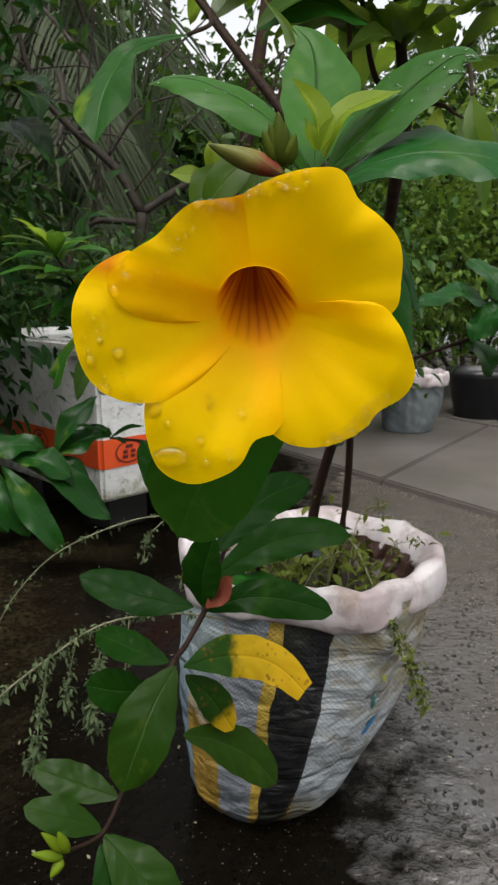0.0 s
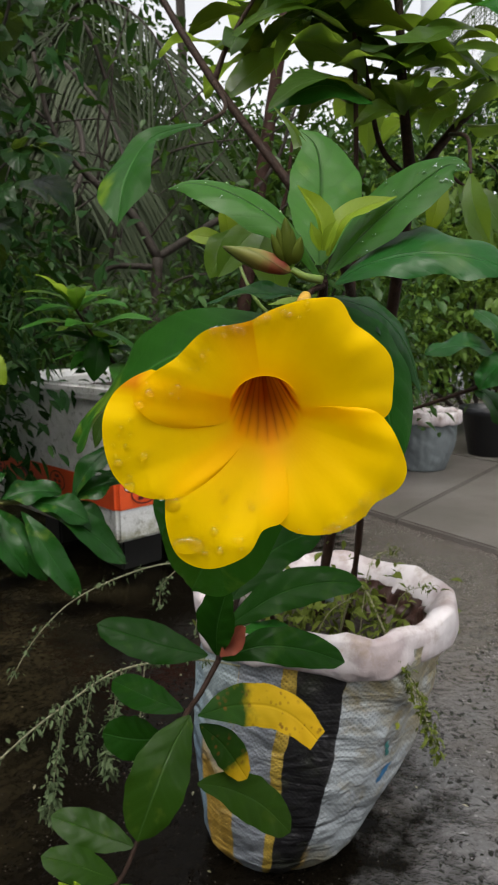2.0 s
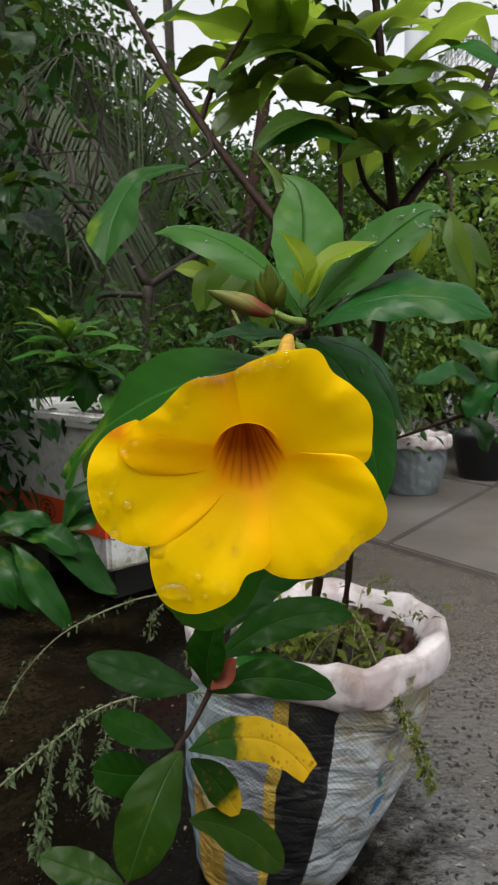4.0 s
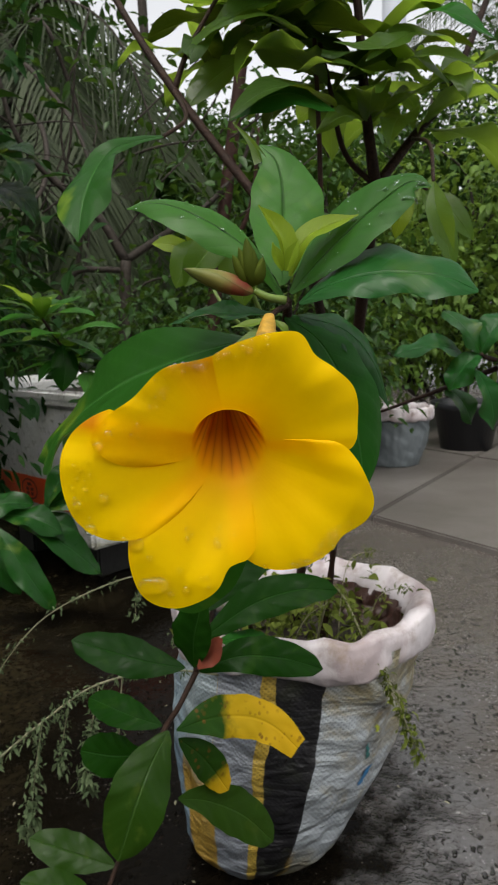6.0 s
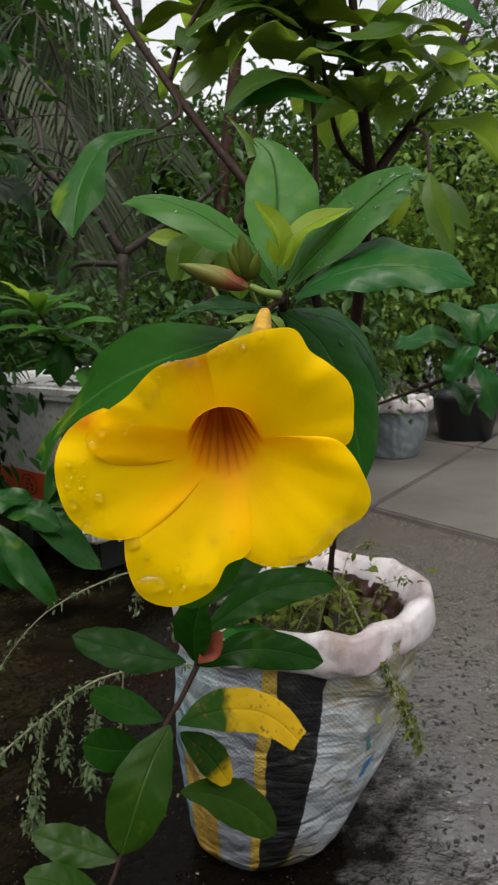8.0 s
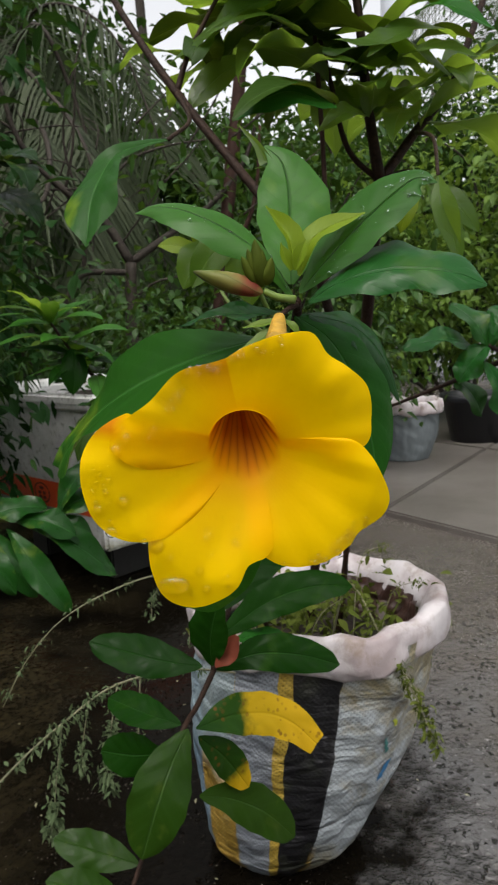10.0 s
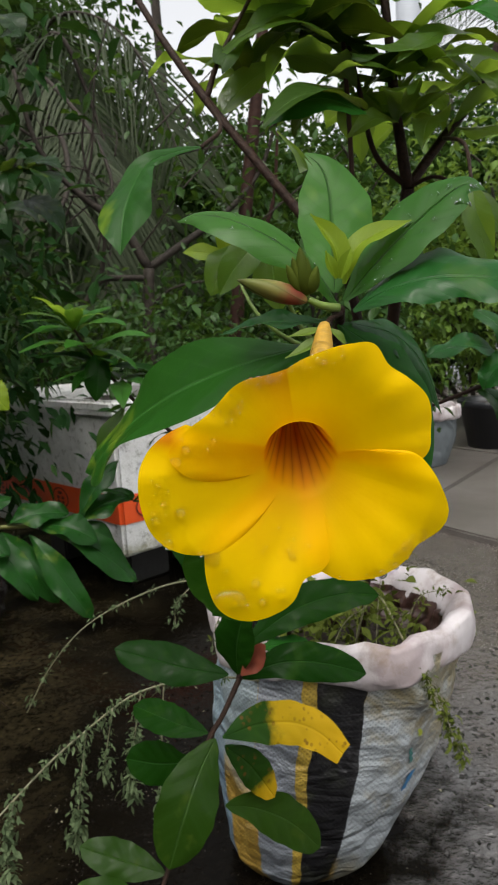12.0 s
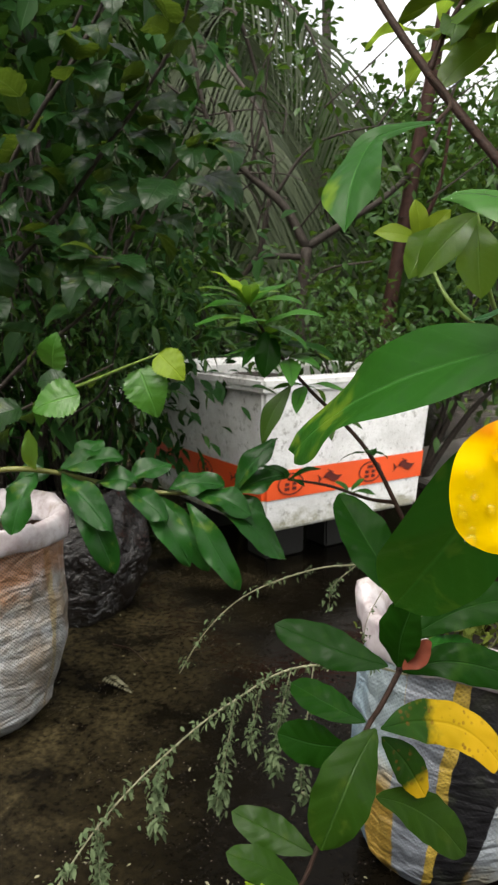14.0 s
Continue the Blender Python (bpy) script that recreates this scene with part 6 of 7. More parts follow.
# bare forked shrub
fork = thing("bare_shrub", (-0.46, 2.62, 0.0), "bare branching shrub with a few leaves", "shrub")
for pts, r0, r1 in (([(-0.47, 2.62, 0.0), (-0.462, 2.61, 0.40), (-0.455, 2.60, 0.70), (-0.438, 2.60, 0.935)], 0.026, 0.020),
                    ([(-0.438, 2.60, 0.935), (-0.52, 2.60, 1.08), (-0.649, 2.60, 1.195), (-0.74, 2.60, 1.29), (-0.80, 2.58, 1.40), (-0.84, 2.56, 1.62)], 0.018, 0.007),
                    ([(-0.438, 2.60, 0.935), (-0.30, 2.66, 1.03), (-0.16, 2.74, 1.13), (-0.02, 2.80, 1.29), (0.06, 2.8, 1.50)], 0.015, 0.006),
                    ([(-0.445, 2.60, 0.90), (-0.52, 2.58, 0.905), (-0.61, 2.58, 0.90), (-0.675, 2.58, 0.82), (-0.70, 2.56, 0.74)], 0.012, 0.009),
                    ([(-0.61, 2.58, 0.90), (-0.585, 2.56, 1.0), (-0.565, 2.55, 1.10)], 0.009, 0.006),
                    ([(-0.55, 2.60, 1.12), (-0.44, 2.62, 1.27), (-0.30, 2.65, 1.33), (-0.12, 2.7, 1.36)], 0.007, 0.003),
                    ([(-0.649, 2.60, 1.195), (-0.60, 2.58, 1.35), (-0.56, 2.55, 1.6)], 0.006, 0.003),
                    ([(-0.60, 2.6, 1.15), (-0.63, 2.58, 1.40), (-0.50, 2.55, 1.75)], 0.005, 0.003),
                    ([(-0.80, 2.58, 1.40), (-0.93, 2.55, 1.50), (-1.05, 2.52, 1.60)], 0.005, 0.003),
                    ([(-0.445, 2.60, 0.80), (-0.35, 2.58, 0.86), (-0.20, 2.56, 0.88)], 0.006, 0.003)):
    part("limb", tube("limb", pts, r0, r1, M_TWIG, 8), fork)
for q in range(26):
    s = Vector((rng_t.uniform(-0.85, 0.0), 2.6, rng_t.uniform(0.95, 1.4)))
    d = Vector((rng_t.uniform(-0.35, 0.35), rng_t.uniform(-0.1, 0.1), rng_t.uniform(-0.1, 0.4)))
    part("twig", tube("twig", [s, s + d * 0.5 + Vector((0.03, 0, 0.02)), s + d], 0.004, 0.0013, M_TWIG, 5), fork)
rngb = np.random.default_rng(21)
part("crown", foliage("crown", np.vstack((scatter(rngb, 90, (-0.35, 2.6, 1.5), (0.5, 0.2, 0.28), 0.05, hollow=0.1), scatter(rngb, 110, (-0.2, 2.65, 1.2), (0.3, 0.2, 0.2), 0.045, hollow=0.1))), M_BUSH, rngb), fork)

# reddish trunk behind
tree = thing("red_trunk_tree", (-0.17, 2.82, 0.0), "slim tree with a reddish brown trunk", "tree")
part("trunk", tube("trunk", [(-0.17, 2.82, 0.0), (-0.165, 2.81, 0.55), (-0.10, 2.80, 1.05), (-0.02, 2.80, 1.55), (0.03, 2.8, 1.9), (0.10, 2.85, 2.6)], 0.031, 0.018, M_RED, 12), tree)
part("limb", tube("limb", [(-0.13, 2.80, 0.85), (-0.05, 2.76, 1.0), (0.02, 2.74, 1.16), (0.05, 2.72, 1.4)], 0.013, 0.005, M_RED), tree)
part("crown", foliage("crown", scatter(rngb, 1200, (0.35, 3.0, 2.65), (0.8, 0.5, 0.45), 0.07, hollow=0.2), M_BUSH, rngb), tree)

# green bushes behind and beside the foam box
bush("low_bush", (-0.28, 2.20, 0.46), 4, [((-0.35, 2.25, 0.64), (0.20, 0.14, 0.10), 420, 0.030), ((-0.18, 2.22, 0.62), (0.16, 0.14, 0.10), 300, 0.028), ((-0.42, 2.42, 0.72), (0.20, 0.10, 0.12), 200, 0.040), ((-0.12, 2.1, 0.60), (0.10, 0.1, 0.06), 120, 0.022)], M_BUSH, 8, "low green weeds growing in the foam box", "weeds", thick=0.004)
bush("leafy_bush", (0.0, 3.05, 0.0), 5, [((-0.30, 2.95, 0.62), (0.42, 0.25, 0.26), 1200, 0.05), ((0.18, 3.05, 0.85), (0.38, 0.25, 0.42), 1500, 0.055), ((-0.75, 3.0, 0.50), (0.40, 0.3, 0.24), 1000, 0.055), ((0.35, 3.15, 1.30), (0.28, 0.2, 0.22), 500, 0.05), ((0.42, 3.2, 0.55), (0.22, 0.2, 0.3), 600, 0.05)], M_BUSH, 9, "dense green bush with small leaves", thick=0.014)
bush("leafy_bush", (-1.25, 1.95, 0.0), 4, [((-0.98, 1.85, 0.55), (0.36, 0.22, 0.30), 1300, 0.045), ((-1.35, 1.9, 0.80), (0.42, 0.25, 0.5), 1400, 0.06), ((-0.85, 2.05, 0.85), (0.26, 0.2, 0.28), 700, 0.05), ((-1.2, 2.05, 1.35), (0.5, 0.3, 0.4), 1200, 0.07)], M_HIB, 10, "dark tangled bush with narrow leaves", thick=0.012)
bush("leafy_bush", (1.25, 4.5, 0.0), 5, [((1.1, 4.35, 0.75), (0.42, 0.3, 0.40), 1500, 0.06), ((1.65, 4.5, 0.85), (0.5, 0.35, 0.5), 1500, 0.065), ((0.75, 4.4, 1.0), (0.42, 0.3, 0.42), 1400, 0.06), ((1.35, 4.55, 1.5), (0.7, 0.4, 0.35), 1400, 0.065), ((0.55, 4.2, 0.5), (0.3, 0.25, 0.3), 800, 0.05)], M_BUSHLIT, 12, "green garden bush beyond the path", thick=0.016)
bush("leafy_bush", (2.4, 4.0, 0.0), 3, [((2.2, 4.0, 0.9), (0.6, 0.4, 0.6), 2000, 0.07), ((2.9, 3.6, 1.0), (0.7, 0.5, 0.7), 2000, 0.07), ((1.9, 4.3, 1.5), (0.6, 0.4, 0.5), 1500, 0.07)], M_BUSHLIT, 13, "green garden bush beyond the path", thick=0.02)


# ---- coconut palms ----
def frond(parent, points, leaflet, seed, every=0.042, hang=0.75):
    """A palm frond: a bowed rib with long leaflets hanging from both sides, one mesh."""
    rnd = random.Random(seed)
    line = smooth_line(points, 14)
    rib = tube("rib", points, 0.018, 0.004, M_TWIG, 6)
    f = part("frond", rib, parent, "grey green palm frond")
    verts, uvs, faces = [], [], []
    dist = 0.0
    nxt = 0.15
    for a, b in zip(line, line[1:]):
        seg = (b - a).length
        d = (b - a).normalized()
        while nxt < dist + seg:
            c = a.lerp(b, (nxt - dist) / seg)
            for side in (-1, 1):
                x = d.cross(Vector((0, 1, 0)) if abs(d.z) > 0.85 else Vector((0, 0, 1))).normalized() * side
                s = min(1.0, nxt / 0.6)
                L = leaflet * (0.55 + 0.45 * s) * rnd.uniform(0.85, 1.1)
                out = (x * 0.62 + d * 0.5 + Vector((rnd.uniform(-0.05, 0.05), rnd.uniform(-0.12, 0.12), -hang * rnd.uniform(0.3, 0.5)))).normalized()
                w = 0.0075 * rnd.uniform(0.7, 1.3)
                wide = d.cross(out).cross(out).normalized()
                base = len(verts)
                for k in range(5):
                    q = k / 4
                    p = c + out * L * q + Vector((0, 0, -hang * L * q * q * 0.75))
                    ww = w * (1 - q ** 2) + 0.0008
                    verts += [p - wide * ww, p + Vector((0, 0, 0.004)), p + wide * ww]
                    uvs += [(0, q), (0.5, q), (1, q)]
                for k in range(4):
                    for e in (0, 1):
                        o = base + k * 3 + e
                        faces.append((o, o + 1, o + 4, o + 3))
            nxt += every * rnd.uniform(0.8, 1.2)
        dist += seg
    part("leaflet_fringe", mesh_from("leaflet_fringe", verts, faces, M_PALM, uvs), f)


def palm(x, y, h, r, fronds, label, seed):
    t = thing("coconut_palm", (x, y, 0), label, "palm")
    part("trunk", tube("trunk", [(x, y, 0), (x + 0.1, y, h * 0.5), (x, y, h)], r, r * 0.75, M_TWIG, 14, knob=0.15), t)
    for k, (pts, l) in enumerate(fronds):
        frond(t, pts, l, seed + k)
    return t


palm(-1.75, 5.2, 2.3, 0.12, [
    ([(-1.75, 5.2, 2.3), (-1.3, 4.9, 2.75), (-0.8, 4.7, 2.5), (-0.5, 4.6, 1.7)], 0.75),
    ([(-1.75, 5.2, 2.3), (-1.5, 4.7, 2.5), (-1.25, 4.3, 2.1), (-1.1, 4.1, 1.3)], 0.8),
    ([(-1.75, 5.2, 2.3), (-1.9, 4.7, 2.6), (-1.9, 4.2, 2.3), (-1.8, 4.0, 1.5)], 0.8),
    ([(-1.75, 5.2, 2.3), (-1.2, 5.2, 2.2), (-0.75, 5.2, 1.6), (-0.6, 5.2, 0.9)], 0.7),
    ([(-1.75, 5.2, 2.3), (-2.3, 4.9, 2.9), (-2.7, 4.6, 2.5), (-2.9, 4.5, 1.7)], 0.7),
    ([(-1.75, 5.2, 2.3), (-1.6, 4.7, 1.9), (-1.45, 4.4, 1.4), (-1.35, 4.2, 0.8)], 0.6),
    ([(-1.75, 5.2, 2.3), (-1.9, 5.0, 3.3), (-2.2, 4.8, 3.8), (-2.6, 4.6, 3.6)], 0.7),
    ([(-1.75, 5.2, 2.3), (-1.30, 4.2, 2.20), (-0.95, 3.8, 1.85), (-0.76, 3.6, 1.50), (-0.76, 3.5, 1.16), (-0.80, 3.4, 0.84)], 0.40),
    ([(-1.75, 5.2, 2.3), (-1.05, 3.8, 1.75), (-0.88, 3.2, 1.31), (-1.06, 3.2, 1.19), (-1.28, 3.2, 1.10), (-1.53, 3.2, 1.06)], 0.40),
    ([(-1.75, 5.2, 2.3), *((-1.17, 4.30, 2.42), (-0.99, 4.30, 2.07), (-0.87, 4.30, 1.54), (-0.84, 4.30, 1.13))], 0.50),
    ([(-1.75, 5.2, 2.3), *((-1.92, 4.00, 1.90), (-1.56, 4.00, 1.64), (-1.33, 4.00, 1.26), (-1.29, 4.00, 0.89))], 0.45)], "coconut palm with low grey green fronds", 60)
palm(-1.72, 12.5, 8.5, 0.09, [([(-1.72, 12.5, 8.5), (-0.9, 12.2, 9.0), (0.0, 12.0, 8.6), (0.5, 12, 7.6)], 0.8), ([(-1.72, 12.5, 8.5), (-2.6, 12.2, 9.0), (-3.4, 12, 8.4), (-3.9, 12, 7.4)], 0.8)], "tall slim coconut palm in the distance", 90)
palm(4.6, 13.5, 5.0, 0.16, [([(4.6, 13.5, 5.0), (4.0, 13, 5.8), (3.2, 12.6, 5.8), (2.6, 12.4, 5.2)], 0.8), ([(4.6, 13.5, 5.0), (4.0, 13, 5.2), (3.4, 12.6, 4.8), (3.1, 12.4, 4.0)], 0.8), ([(4.6, 13.5, 5.0), (4.9, 12.6, 5.6), (5.1, 12.0, 5.2), (5.2, 11.6, 4.4)], 0.8), ([(4.6, 13.5, 5.0), (4.4, 12.6, 5.9), (4.2, 12, 6.0), (4.0, 11.5, 5.4)], 0.8)], "distant coconut palm crown", 95)

# ---- utility pole ----
pole = thing("utility_pole", (2.70, 14.0, 0), "pale grey concrete utility pole in the distance", "pole")
part("post", tube("post", [(2.70, 14.0, 0), (2.70, 14.0, 4.5), (2.68, 14.0, 9.0)], 0.26, 0.19, M_POLE, 18, knob=0.0), pole)
part("band", tube("band", [(2.69, 14.0, 5.25), (2.69, 14.0, 5.40)], 0.25, 0.25, M_POLE, 18, knob=0.0), pole)


# ---- the tree belt round the yard ----
def belt_tree(x, y, h, w, seed, mat=None):
    t = thing("tree", (x, y, 0), "leafy green tree in the belt round the yard", "tree", "trees round the yard")
    rng = np.random.default_rng(seed)
    rnd = random.Random(seed)
    part("trunk", tube("trunk", [(x, y, 0), (x + rnd.uniform(-0.2, 0.2), y, h * 0.45), (x + rnd.uniform(-0.4, 0.4), y, h * 0.9)], 0.05 + 0.02 * h, 0.03, M_TWIG, 10), t)
    for k in range(4):
        a = rnd.uniform(0, 6.3)
        z = h * rnd.uniform(0.3, 0.6)
        part("limb", tube("limb", [(x, y, z), (x + 0.4 * w * math.cos(a), y + 0.4 * w * math.sin(a), z + 0.2 * h), (x + 0.8 * w * math.cos(a), y + 0.8 * w * math.sin(a), z + 0.3 * h)], 0.035, 0.01, M_TWIG, 7), t)
    rows = [scatter(rng, 4600, (x, y, h * 0.62), (w, w * 0.8, h * 0.40), 0.118, hollow=0.2)]
    rows.append(scatter(rng, 3400, (x + rnd.uniform(-0.5, 0.5), y - 0.2, h * 0.28), (w * 0.9, w * 0.7, h * 0.28), 0.08, hollow=0.3))
    part("crown", foliage("crown", np.vstack(rows), mat or M_FAR, rng, nseg=2), t)


for i, (x, y, h, w) in enumerate(((-5.2, 7.5, 5.6, 1.5), (-3.9, 7.9, 5.4, 1.4), (-2.9, 7.0, 4.6, 1.2), (-1.9, 8.2, 3.3, 1.0), (-2.5, 8.7, 5.3, 1.2), (-0.6, 8.4, 2.9, 1.1), (0.6, 8.0, 2.7, 1.1), (1.8, 8.2, 2.9, 1.1), (3.0, 7.6, 3.2, 1.2), (4.2, 7.0, 4.0, 1.3), (5.3, 6.0, 4.4, 1.4), (-2.6, 4.6, 4.2, 1.1), (-3.5, 3.2, 4.4, 1.2), (-3.0, 1.8, 3.8, 1.0), (-6.0, 5.0, 5.0, 1.5), (0.1, 9.6, 3.3, 1.2), (-3.2, 9.6, 6.0, 1.5), (1.4, 9.8, 3.6, 1.3), (2.6, 9.4, 3.8, 1.3), (3.9, 9.2, 4.4, 1.4), (-2.2, 6.2, 3.9, 1.0), (-1.3, 6.8, 3.0, 0.9), (-0.3, 6.4, 2.3, 0.8))):
    belt_tree(x, y, h, w, 200 + i)


# ---- rain drops on the petals and leaves ----
def drop(at, normal, r, flat=0.60, stretch=1.0):
    bm = bmesh.new()
    bmesh.ops.create_icosphere(bm, subdivisions=3, radius=1.0)
    bmesh.ops.delete(bm, geom=[v for v in bm.verts if v.co.z < -0.05], context="VERTS")
    for v in bm.verts:
        v.co = Vector((v.co.x * r, v.co.y * r * stretch, v.co.z * r * flat))
    ob = tagged(new("water_drop", bm_mesh("water_drop", bm, M_WATER, True)), "clear rain drop resting on the flower", "water drop", "rain drops on the flower")
    ob.matrix_basis = facing(Vector(at) + Vector(normal) * 0.00012, Vector(at) + Vector(normal) * 0.00012 + FY * 0.01, normal)


bm_drop = bmesh.new()
bmesh.ops.create_icosphere(bm_drop, subdivisions=2, radius=1.0)
bmesh.ops.delete(bm_drop, geom=[v for v in bm_drop.verts if v.co.z < -0.05], context="VERTS")
for v in bm_drop.verts:
    v.co.z *= 0.34
DROP = bm_mesh("water_drop", bm_drop, M_WATER, True)


def on_petal(which, a, u, r, **kw):
    p = petal_point(which, a, u)
    n = (petal_point(which, a + 1, u) - p).cross(petal_point(which, a, u + 0.01) - p).normalized()
    if n.dot(FACE) < 0:
        n = -n
    drop(p, n, r, **kw)


for which, a, u, r in (("lower", 262, 0.70, 0.0011), ("lower", 246, 0.62, 0.0006), ("lower", 250, 0.52, 0.0006), ("lower", 225, 0.93, 0.0021), ("lower", 240, 0.92, 0.0042), ("lower", 247, 0.80, 0.0012), ("lower", 252, 0.90, 0.0011), ("lower", 233, 0.85, 0.0008), ("lower", 250, 0.72, 0.0005), ("lower", 257, 0.86, 0.0006), ("lower", 260, 0.93, 0.0006), ("lower", 272, 0.75, 0.0006), ("lower", 262, 0.60, 0.0006),
                       ("left", 200, 0.82, 0.0014), ("left", 199, 0.95, 0.0012), ("left", 186, 0.90, 0.0006), ("left", 184, 0.93, 0.0005), ("left", 189, 0.92, 0.0005), ("left", 192, 0.95, 0.0006), ("left", 183, 0.86, 0.0005), ("left", 209, 0.98, 0.0016), ("left", 220, 0.99, 0.0008),
                       ("upper_left", 170, 0.90, 0.0012), ("upper_left", 176, 0.96, 0.0013), ("upper_left", 121, 0.97, 0.0010), ("upper_left", 118, 0.99, 0.0007), ("upper_left", 108, 0.95, 0.0011), ("upper_left", 104, 0.90, 0.0012), ("upper_left", 112, 0.98, 0.0006), ("upper_left", 141, 0.85, 0.0006),
                       ("upper_right", 75, 0.88, 0.0006), ("upper_right", 70, 0.86, 0.0006), ("upper_right", 82, 0.98, 0.0006), ("upper_right", 88, 0.98, 0.0007), ("upper_right", 93, 0.98, 0.0006),
                       ("lower_right", 318, 0.97, 0.0008), ("lower_right", 314, 0.99, 0.0009), ("lower_right", 308, 0.985, 0.0012), ("lower_right", 302, 0.99, 0.0014), ("lower_right", 298, 0.985, 0.0009), ("lower_right", 326, 0.95, 0.0007), ("lower_right", 322, 0.93, 0.0006), ("lower_right", 285, 0.985, 0.0008)):
    on_petal(which, a, u, r, stretch=0.62 if r > 0.003 else 1.0, flat=0.36 if r > 0.0018 else 0.60)


rng_d = random.Random(15)
for which, a0, a1, u0, u1, count in (("upper_left", 125, 172, 0.70, 0.97, 14), ("left", 182, 212, 0.80, 0.98, 8), ("lower", 228, 262, 0.60, 0.97, 6), ("lower_right", 296, 330, 0.93, 0.99, 14), ("upper_right", 66, 94, 0.86, 0.985, 12), ("upper_left", 98, 122, 0.90, 0.985, 12)):
    for q in range(count):
        on_petal(which, rng_d.uniform(a0, a1), rng_d.uniform(u0, u1), rng_d.choice((0.00035, 0.00045, 0.0006, 0.0008)))
for wetted, count in ((beaded, 34), (wet_leaf, 14)):
    for q in range(count):
        v = wetted.data.vertices[rng_d.randrange(40, len(wetted.data.vertices) - 30)]
        n = (wetted.matrix_basis.to_3x3() @ v.normal).normalized()
        if n.y > 0:
            n = -n
        r = rng_d.uniform(0.0004, 0.0011)
        ob = tagged(new("water_drop", DROP), "clear rain drop beaded on a green leaf", "water drop", "rain drops on the leaves")
        ob.matrix_basis = facing(wetted.matrix_basis @ v.co + n * r * 0.12, wetted.matrix_basis @ v.co + n * r * 0.12 + Vector((rng_d.uniform(-1, 1), 0.2, 1)), n) @ Matrix.Diagonal((r, r * rng_d.uniform(0.9, 1.7), r, 1))


# ---- dry seeding weeds that arch out of the sack ----
def seed_sprig(line, n, size, rng, hang=0.4, mat=None):
    """Side sprays of tiny leaves and seeds along a stalk."""
    rows = []
    k = 0
    while k < n:
        c = line[min(len(line) - 1, int((0.12 + 0.88 * k / n) * len(line)))]
        grow = 0.75 + 0.75 * k / n
        for q in range(int(rng.integers(5, 15))):
            h = rng.normal(0, 0.7, 3) + np.array((0, 0, -hang))
            L = size * grow * rng.uniform(0.18, 0.55)
            rows.append((*(np.array(c) + rng.normal(0, size * 0.22 * grow, 3)), L, L * rng.uniform(0.3, 0.55), *h))
        k += 1 if rng.random() < 0.72 else 3
    return foliage("seed_head", rows, mat or M_WEED, rng, nseg=4)


def weed(name, stalks, seed, label, base, leaves=None):
    t = thing(name, base, label, "weed", "weeds in the sack")
    rng = np.random.default_rng(seed)
    for pts, r, n, size in stalks:
        s = part("stalk", tube("stalk", pts, r * 0.8, r * 0.4, M_WEEDSTEM, 6), t)
        tagged(part("seed_head", seed_sprig(smooth_line(pts, 10), n, size, rng, mat=leaves), s), kind="stuff")
    return t


M_SPRIG = leaf_material("sprig_leaf", (0.032, 0.054, 0.008), (0.125, 0.150, 0.028), 0.5, glow=(0.1, 0.15, 0.02), share=0.2, coat=0.0, vein=0.1, island=True, spec=0.05)
M_WEEDSTEM = plain("dry_stalk", (0.17, 0.165, 0.10), 0.6, vary=0.3, scale=80)
weed("seeding_weed", [
    ([(0.0, 0.80, 0.30), (-0.06, 0.77, 0.405), (-0.113, 0.75, 0.417), (-0.165, 0.735, 0.408), (-0.223, 0.72, 0.382), (-0.265, 0.71, 0.34), (-0.293, 0.70, 0.292)], 0.0013, 30, 0.010),
    ([(-0.10, 0.755, 0.417), (-0.125, 0.74, 0.395), (-0.128, 0.735, 0.37)], 0.0008, 16, 0.010),
    ([(-0.06, 0.77, 0.405), (-0.085, 0.75, 0.36), (-0.09, 0.745, 0.33)], 0.0008, 10, 0.010)], 31, "dry arching weed stalk with pale seed heads", (0.0, 0.80, 0.28))
weed("seeding_weed", [
    ([(-0.02, 0.76, 0.285), (-0.09, 0.72, 0.315), (-0.163, 0.69, 0.317), (-0.215, 0.655, 0.295), (-0.259, 0.62, 0.268), (-0.31, 0.55, 0.23), (-0.345, 0.49, 0.18), (-0.36, 0.46, 0.13)], 0.0017, 90, 0.016),
    ([(-0.163, 0.69, 0.317), (-0.172, 0.68, 0.27), (-0.178, 0.675, 0.23), (-0.178, 0.67, 0.205)], 0.0011, 60, 0.016),
    ([(-0.215, 0.655, 0.295), (-0.222, 0.645, 0.25), (-0.228, 0.64, 0.21), (-0.232, 0.635, 0.185)], 0.0010, 46, 0.016),
    ([(-0.275, 0.60, 0.257), (-0.282, 0.59, 0.22), (-0.283, 0.585, 0.185)], 0.0010, 46, 0.017),
    ([(-0.14, 0.70, 0.318), (-0.145, 0.69, 0.26), (-0.15, 0.685, 0.20), (-0.148, 0.68, 0.17)], 0.0010, 40, 0.015),
    ([(-0.32, 0.535, 0.22), (-0.318, 0.53, 0.18), (-0.315, 0.525, 0.155)], 0.0010, 40, 0.016),
    ([(-0.19, 0.67, 0.308), (-0.20, 0.665, 0.26), (-0.20, 0.66, 0.235)], 0.0009, 26, 0.013)], 32, "dry drooping weed with grey green seed sprays", (-0.02, 0.77, 0.28))
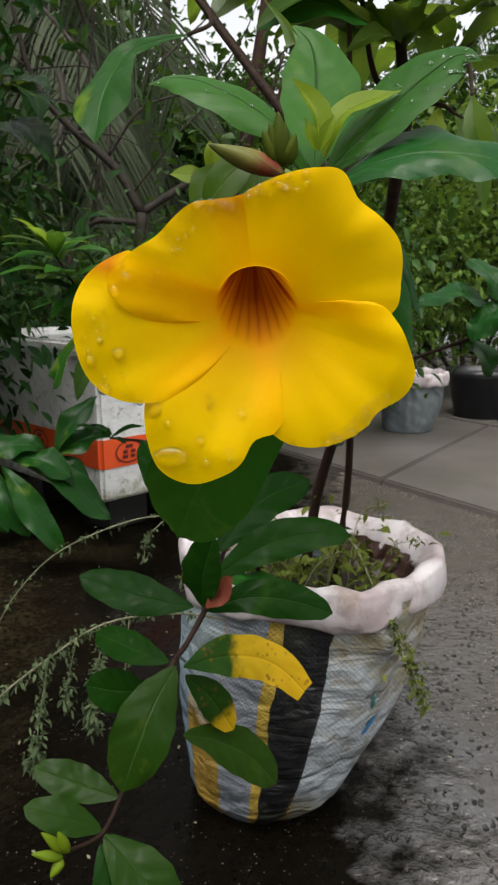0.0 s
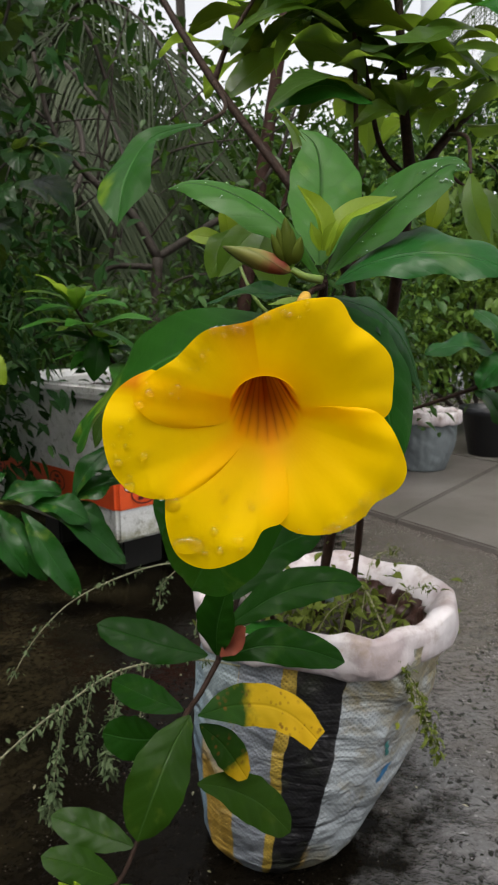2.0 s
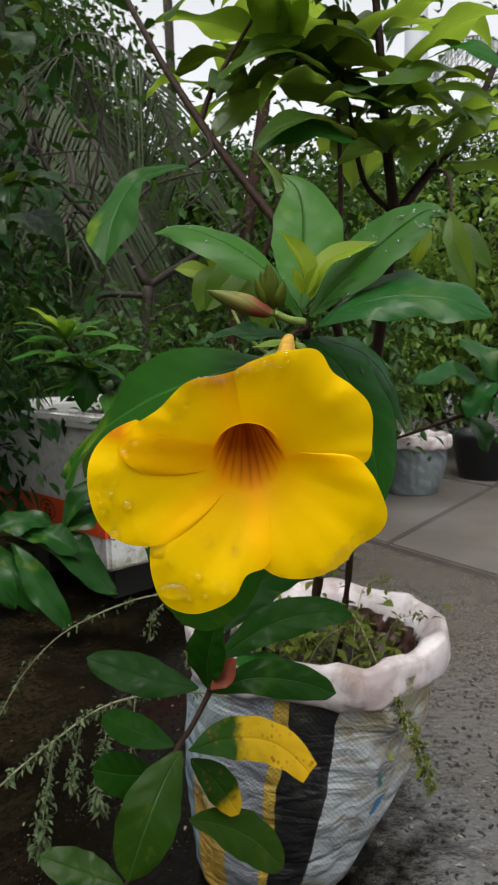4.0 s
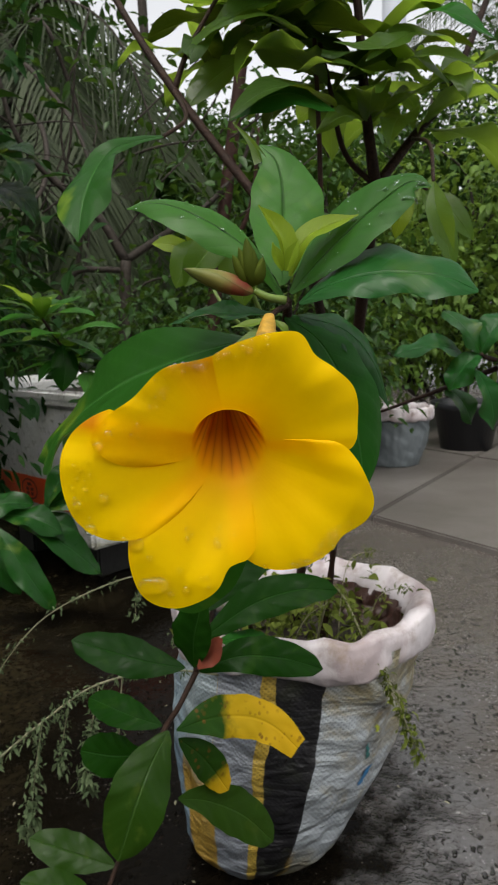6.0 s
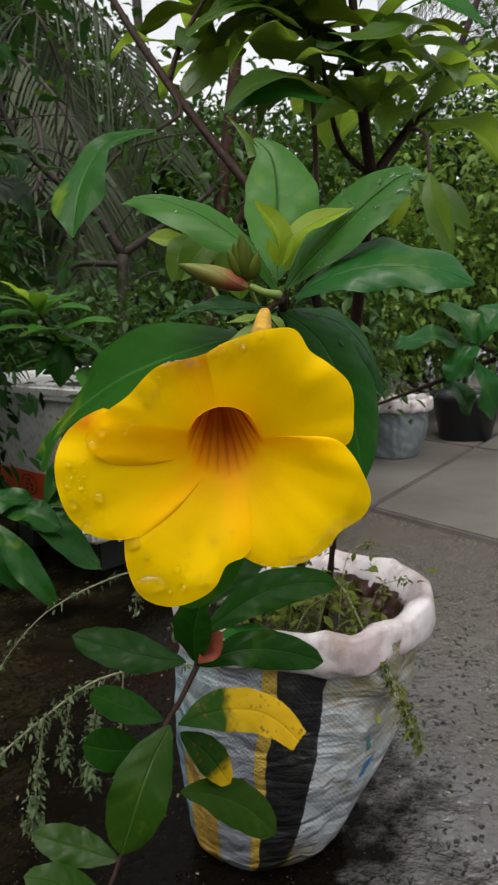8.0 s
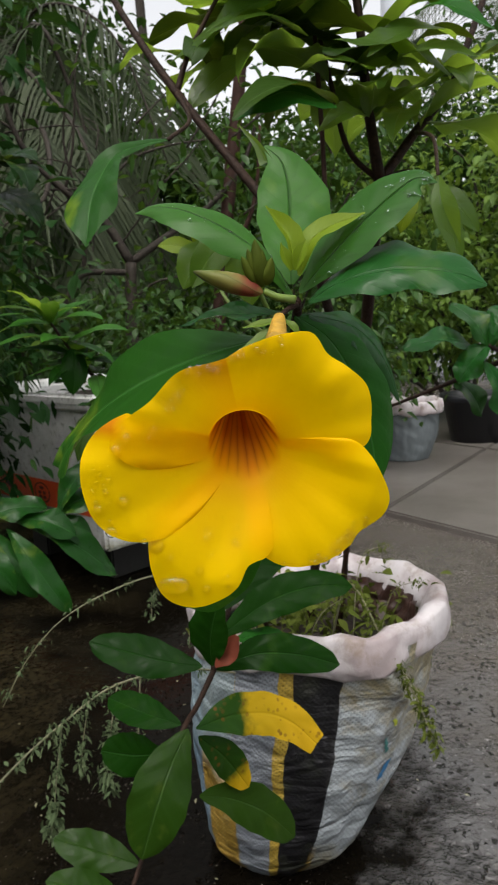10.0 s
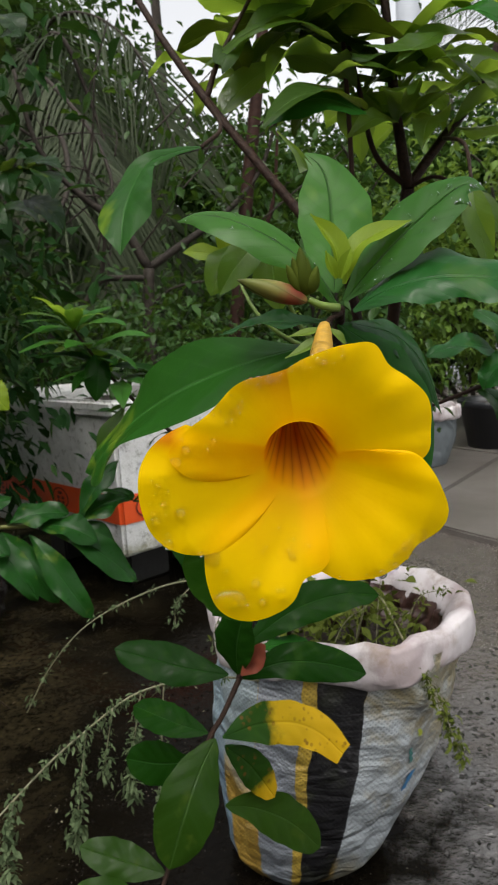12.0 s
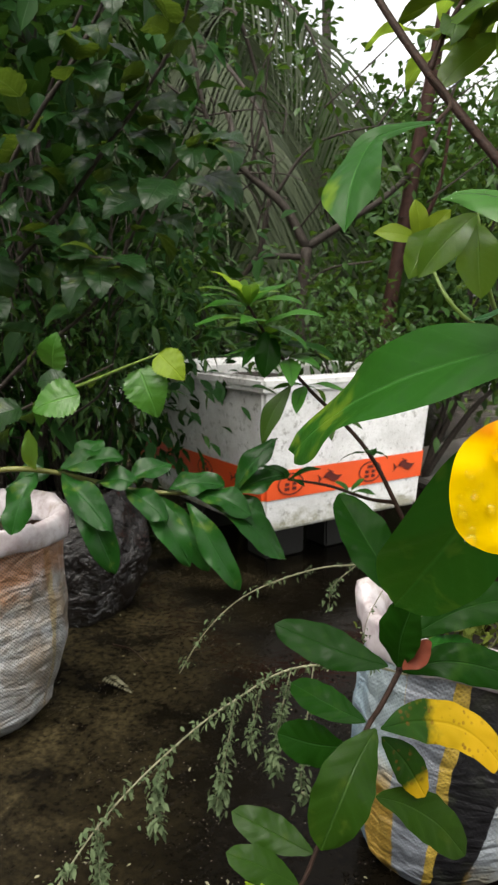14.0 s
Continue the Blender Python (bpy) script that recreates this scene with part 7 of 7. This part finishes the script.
weed("seeding_weed", [
    ([(0.08, 0.86, 0.27), (0.10, 0.80, 0.375), (0.128, 0.74, 0.335), (0.157, 0.715, 0.28), (0.178, 0.705, 0.222)], 0.0018, 120, 0.014),
    ([(0.14, 0.86, 0.25), (0.16, 0.85, 0.34), (0.20, 0.84, 0.36)], 0.0010, 12, 0.011),
    ([(0.11, 0.88, 0.25), (0.13, 0.92, 0.36), (0.17, 0.93, 0.38)], 0.0010, 12, 0.011),
    ([(0.03, 0.80, 0.25), (0.06, 0.78, 0.34), (0.09, 0.77, 0.37)], 0.0010, 14, 0.011)], 33, "thin green weed hanging over the sack mouth", (0.10, 0.84, 0.25), M_SPRIG)
rng_w = np.random.default_rng(44)
tagged(new("small_weeds", foliage("small_weeds", scatter(rng_w, 650, (0.070, 0.88, 0.285), (0.115, 0.11, 0.035), 0.017, hollow=0.1), M_SPRIG, rng_w)), "small green weeds on the soil of the sack", "weeds", kind="stuff")

# dry grass blades and a dark torn liner inside the mouth
rng_g = random.Random(23)
blades = []
for k in range(90):
    a, r = rng_g.uniform(0, 6.28), 0.12 * rng_g.random() ** 0.5
    blades.append((0.066 + r * math.cos(a), 0.87 + r * math.sin(a), 0.272, rng_g.uniform(0.03, 0.10), 0.0028, rng_g.uniform(-0.8, 0.8), rng_g.uniform(-0.8, 0.8), 0.9))
tagged(new("dry_grass", foliage("dry_grass", blades, M_SPRIG, np.random.default_rng(6), droop=0.5)), "dry thin grass blades on the soil of the sack", "grass", kind="stuff")
M_LINER = plain("dark_liner", (0.040, 0.018, 0.014), 0.32, vary=0.6, scale=45, bump=1.0)
strip = []
for j in range(9):
    for i in range(40):
        a = radians(-12 + 92 * i / 39)
        r = 0.128 + 0.012 * noise.noise(Vector((i * 0.35, j * 0.4, 2))) - 0.022 * (1 - j / 8)
        strip.append((0.066 + r * math.cos(a), 0.87 + r * math.sin(a), 0.270 + 0.048 * j / 8 + 0.010 * noise.noise(Vector((i * 0.3, j * 0.5, 8)))))
part("liner", mesh_from("liner", strip, grid_faces(40, 9), M_LINER), near_sack, "torn dark brown plastic liner")


# ---- litter on the wet ground ----
rng_l = random.Random(9)
fern = []
for k in range(11):
    along = Vector((-0.60, 1.165, 0.010)).lerp(Vector((-0.535, 1.125, 0.010)), k / 10)
    for side in (-1, 1):
        fern.append((*along, 0.020 * (1 - 0.07 * k), 0.007, 0.6 + side * 0.55, -0.35 + side * 0.75, 0.12))
tagged(new("fallen_leaf", foliage("fallen_leaf", fern, M_WEEDSTEM, np.random.default_rng(5), droop=0.1, nseg=3)), "dry pale fern like leaf on the wet ground", "leaf litter")
stick = thing("fallen_twig", (-0.60, 1.25, 0.01), "thin dark twig lying on the wet ground", "twig")
part("stick", tube("stick", [(-0.648, 1.302, 0.008), (-0.60, 1.285, 0.010), (-0.545, 1.236, 0.008)], 0.0022, 0.0012, M_STEM, 6), stick)
bits = []
for k in range(80):
    x, y = rng_l.uniform(-0.9, 0.3), rng_l.uniform(0.55, 1.5)
    bits.append((x, y, 0.010, rng_l.uniform(0.003, 0.012), 0.004, rng_l.uniform(-1, 1), rng_l.uniform(-1, 1), 0.01))
tagged(new("leaf_litter", foliage("leaf_litter", bits, M_WEEDSTEM, np.random.default_rng(3), droop=0.02, nseg=2)), "scattered pale grit and leaf bits on wet ground", "litter", kind="stuff")
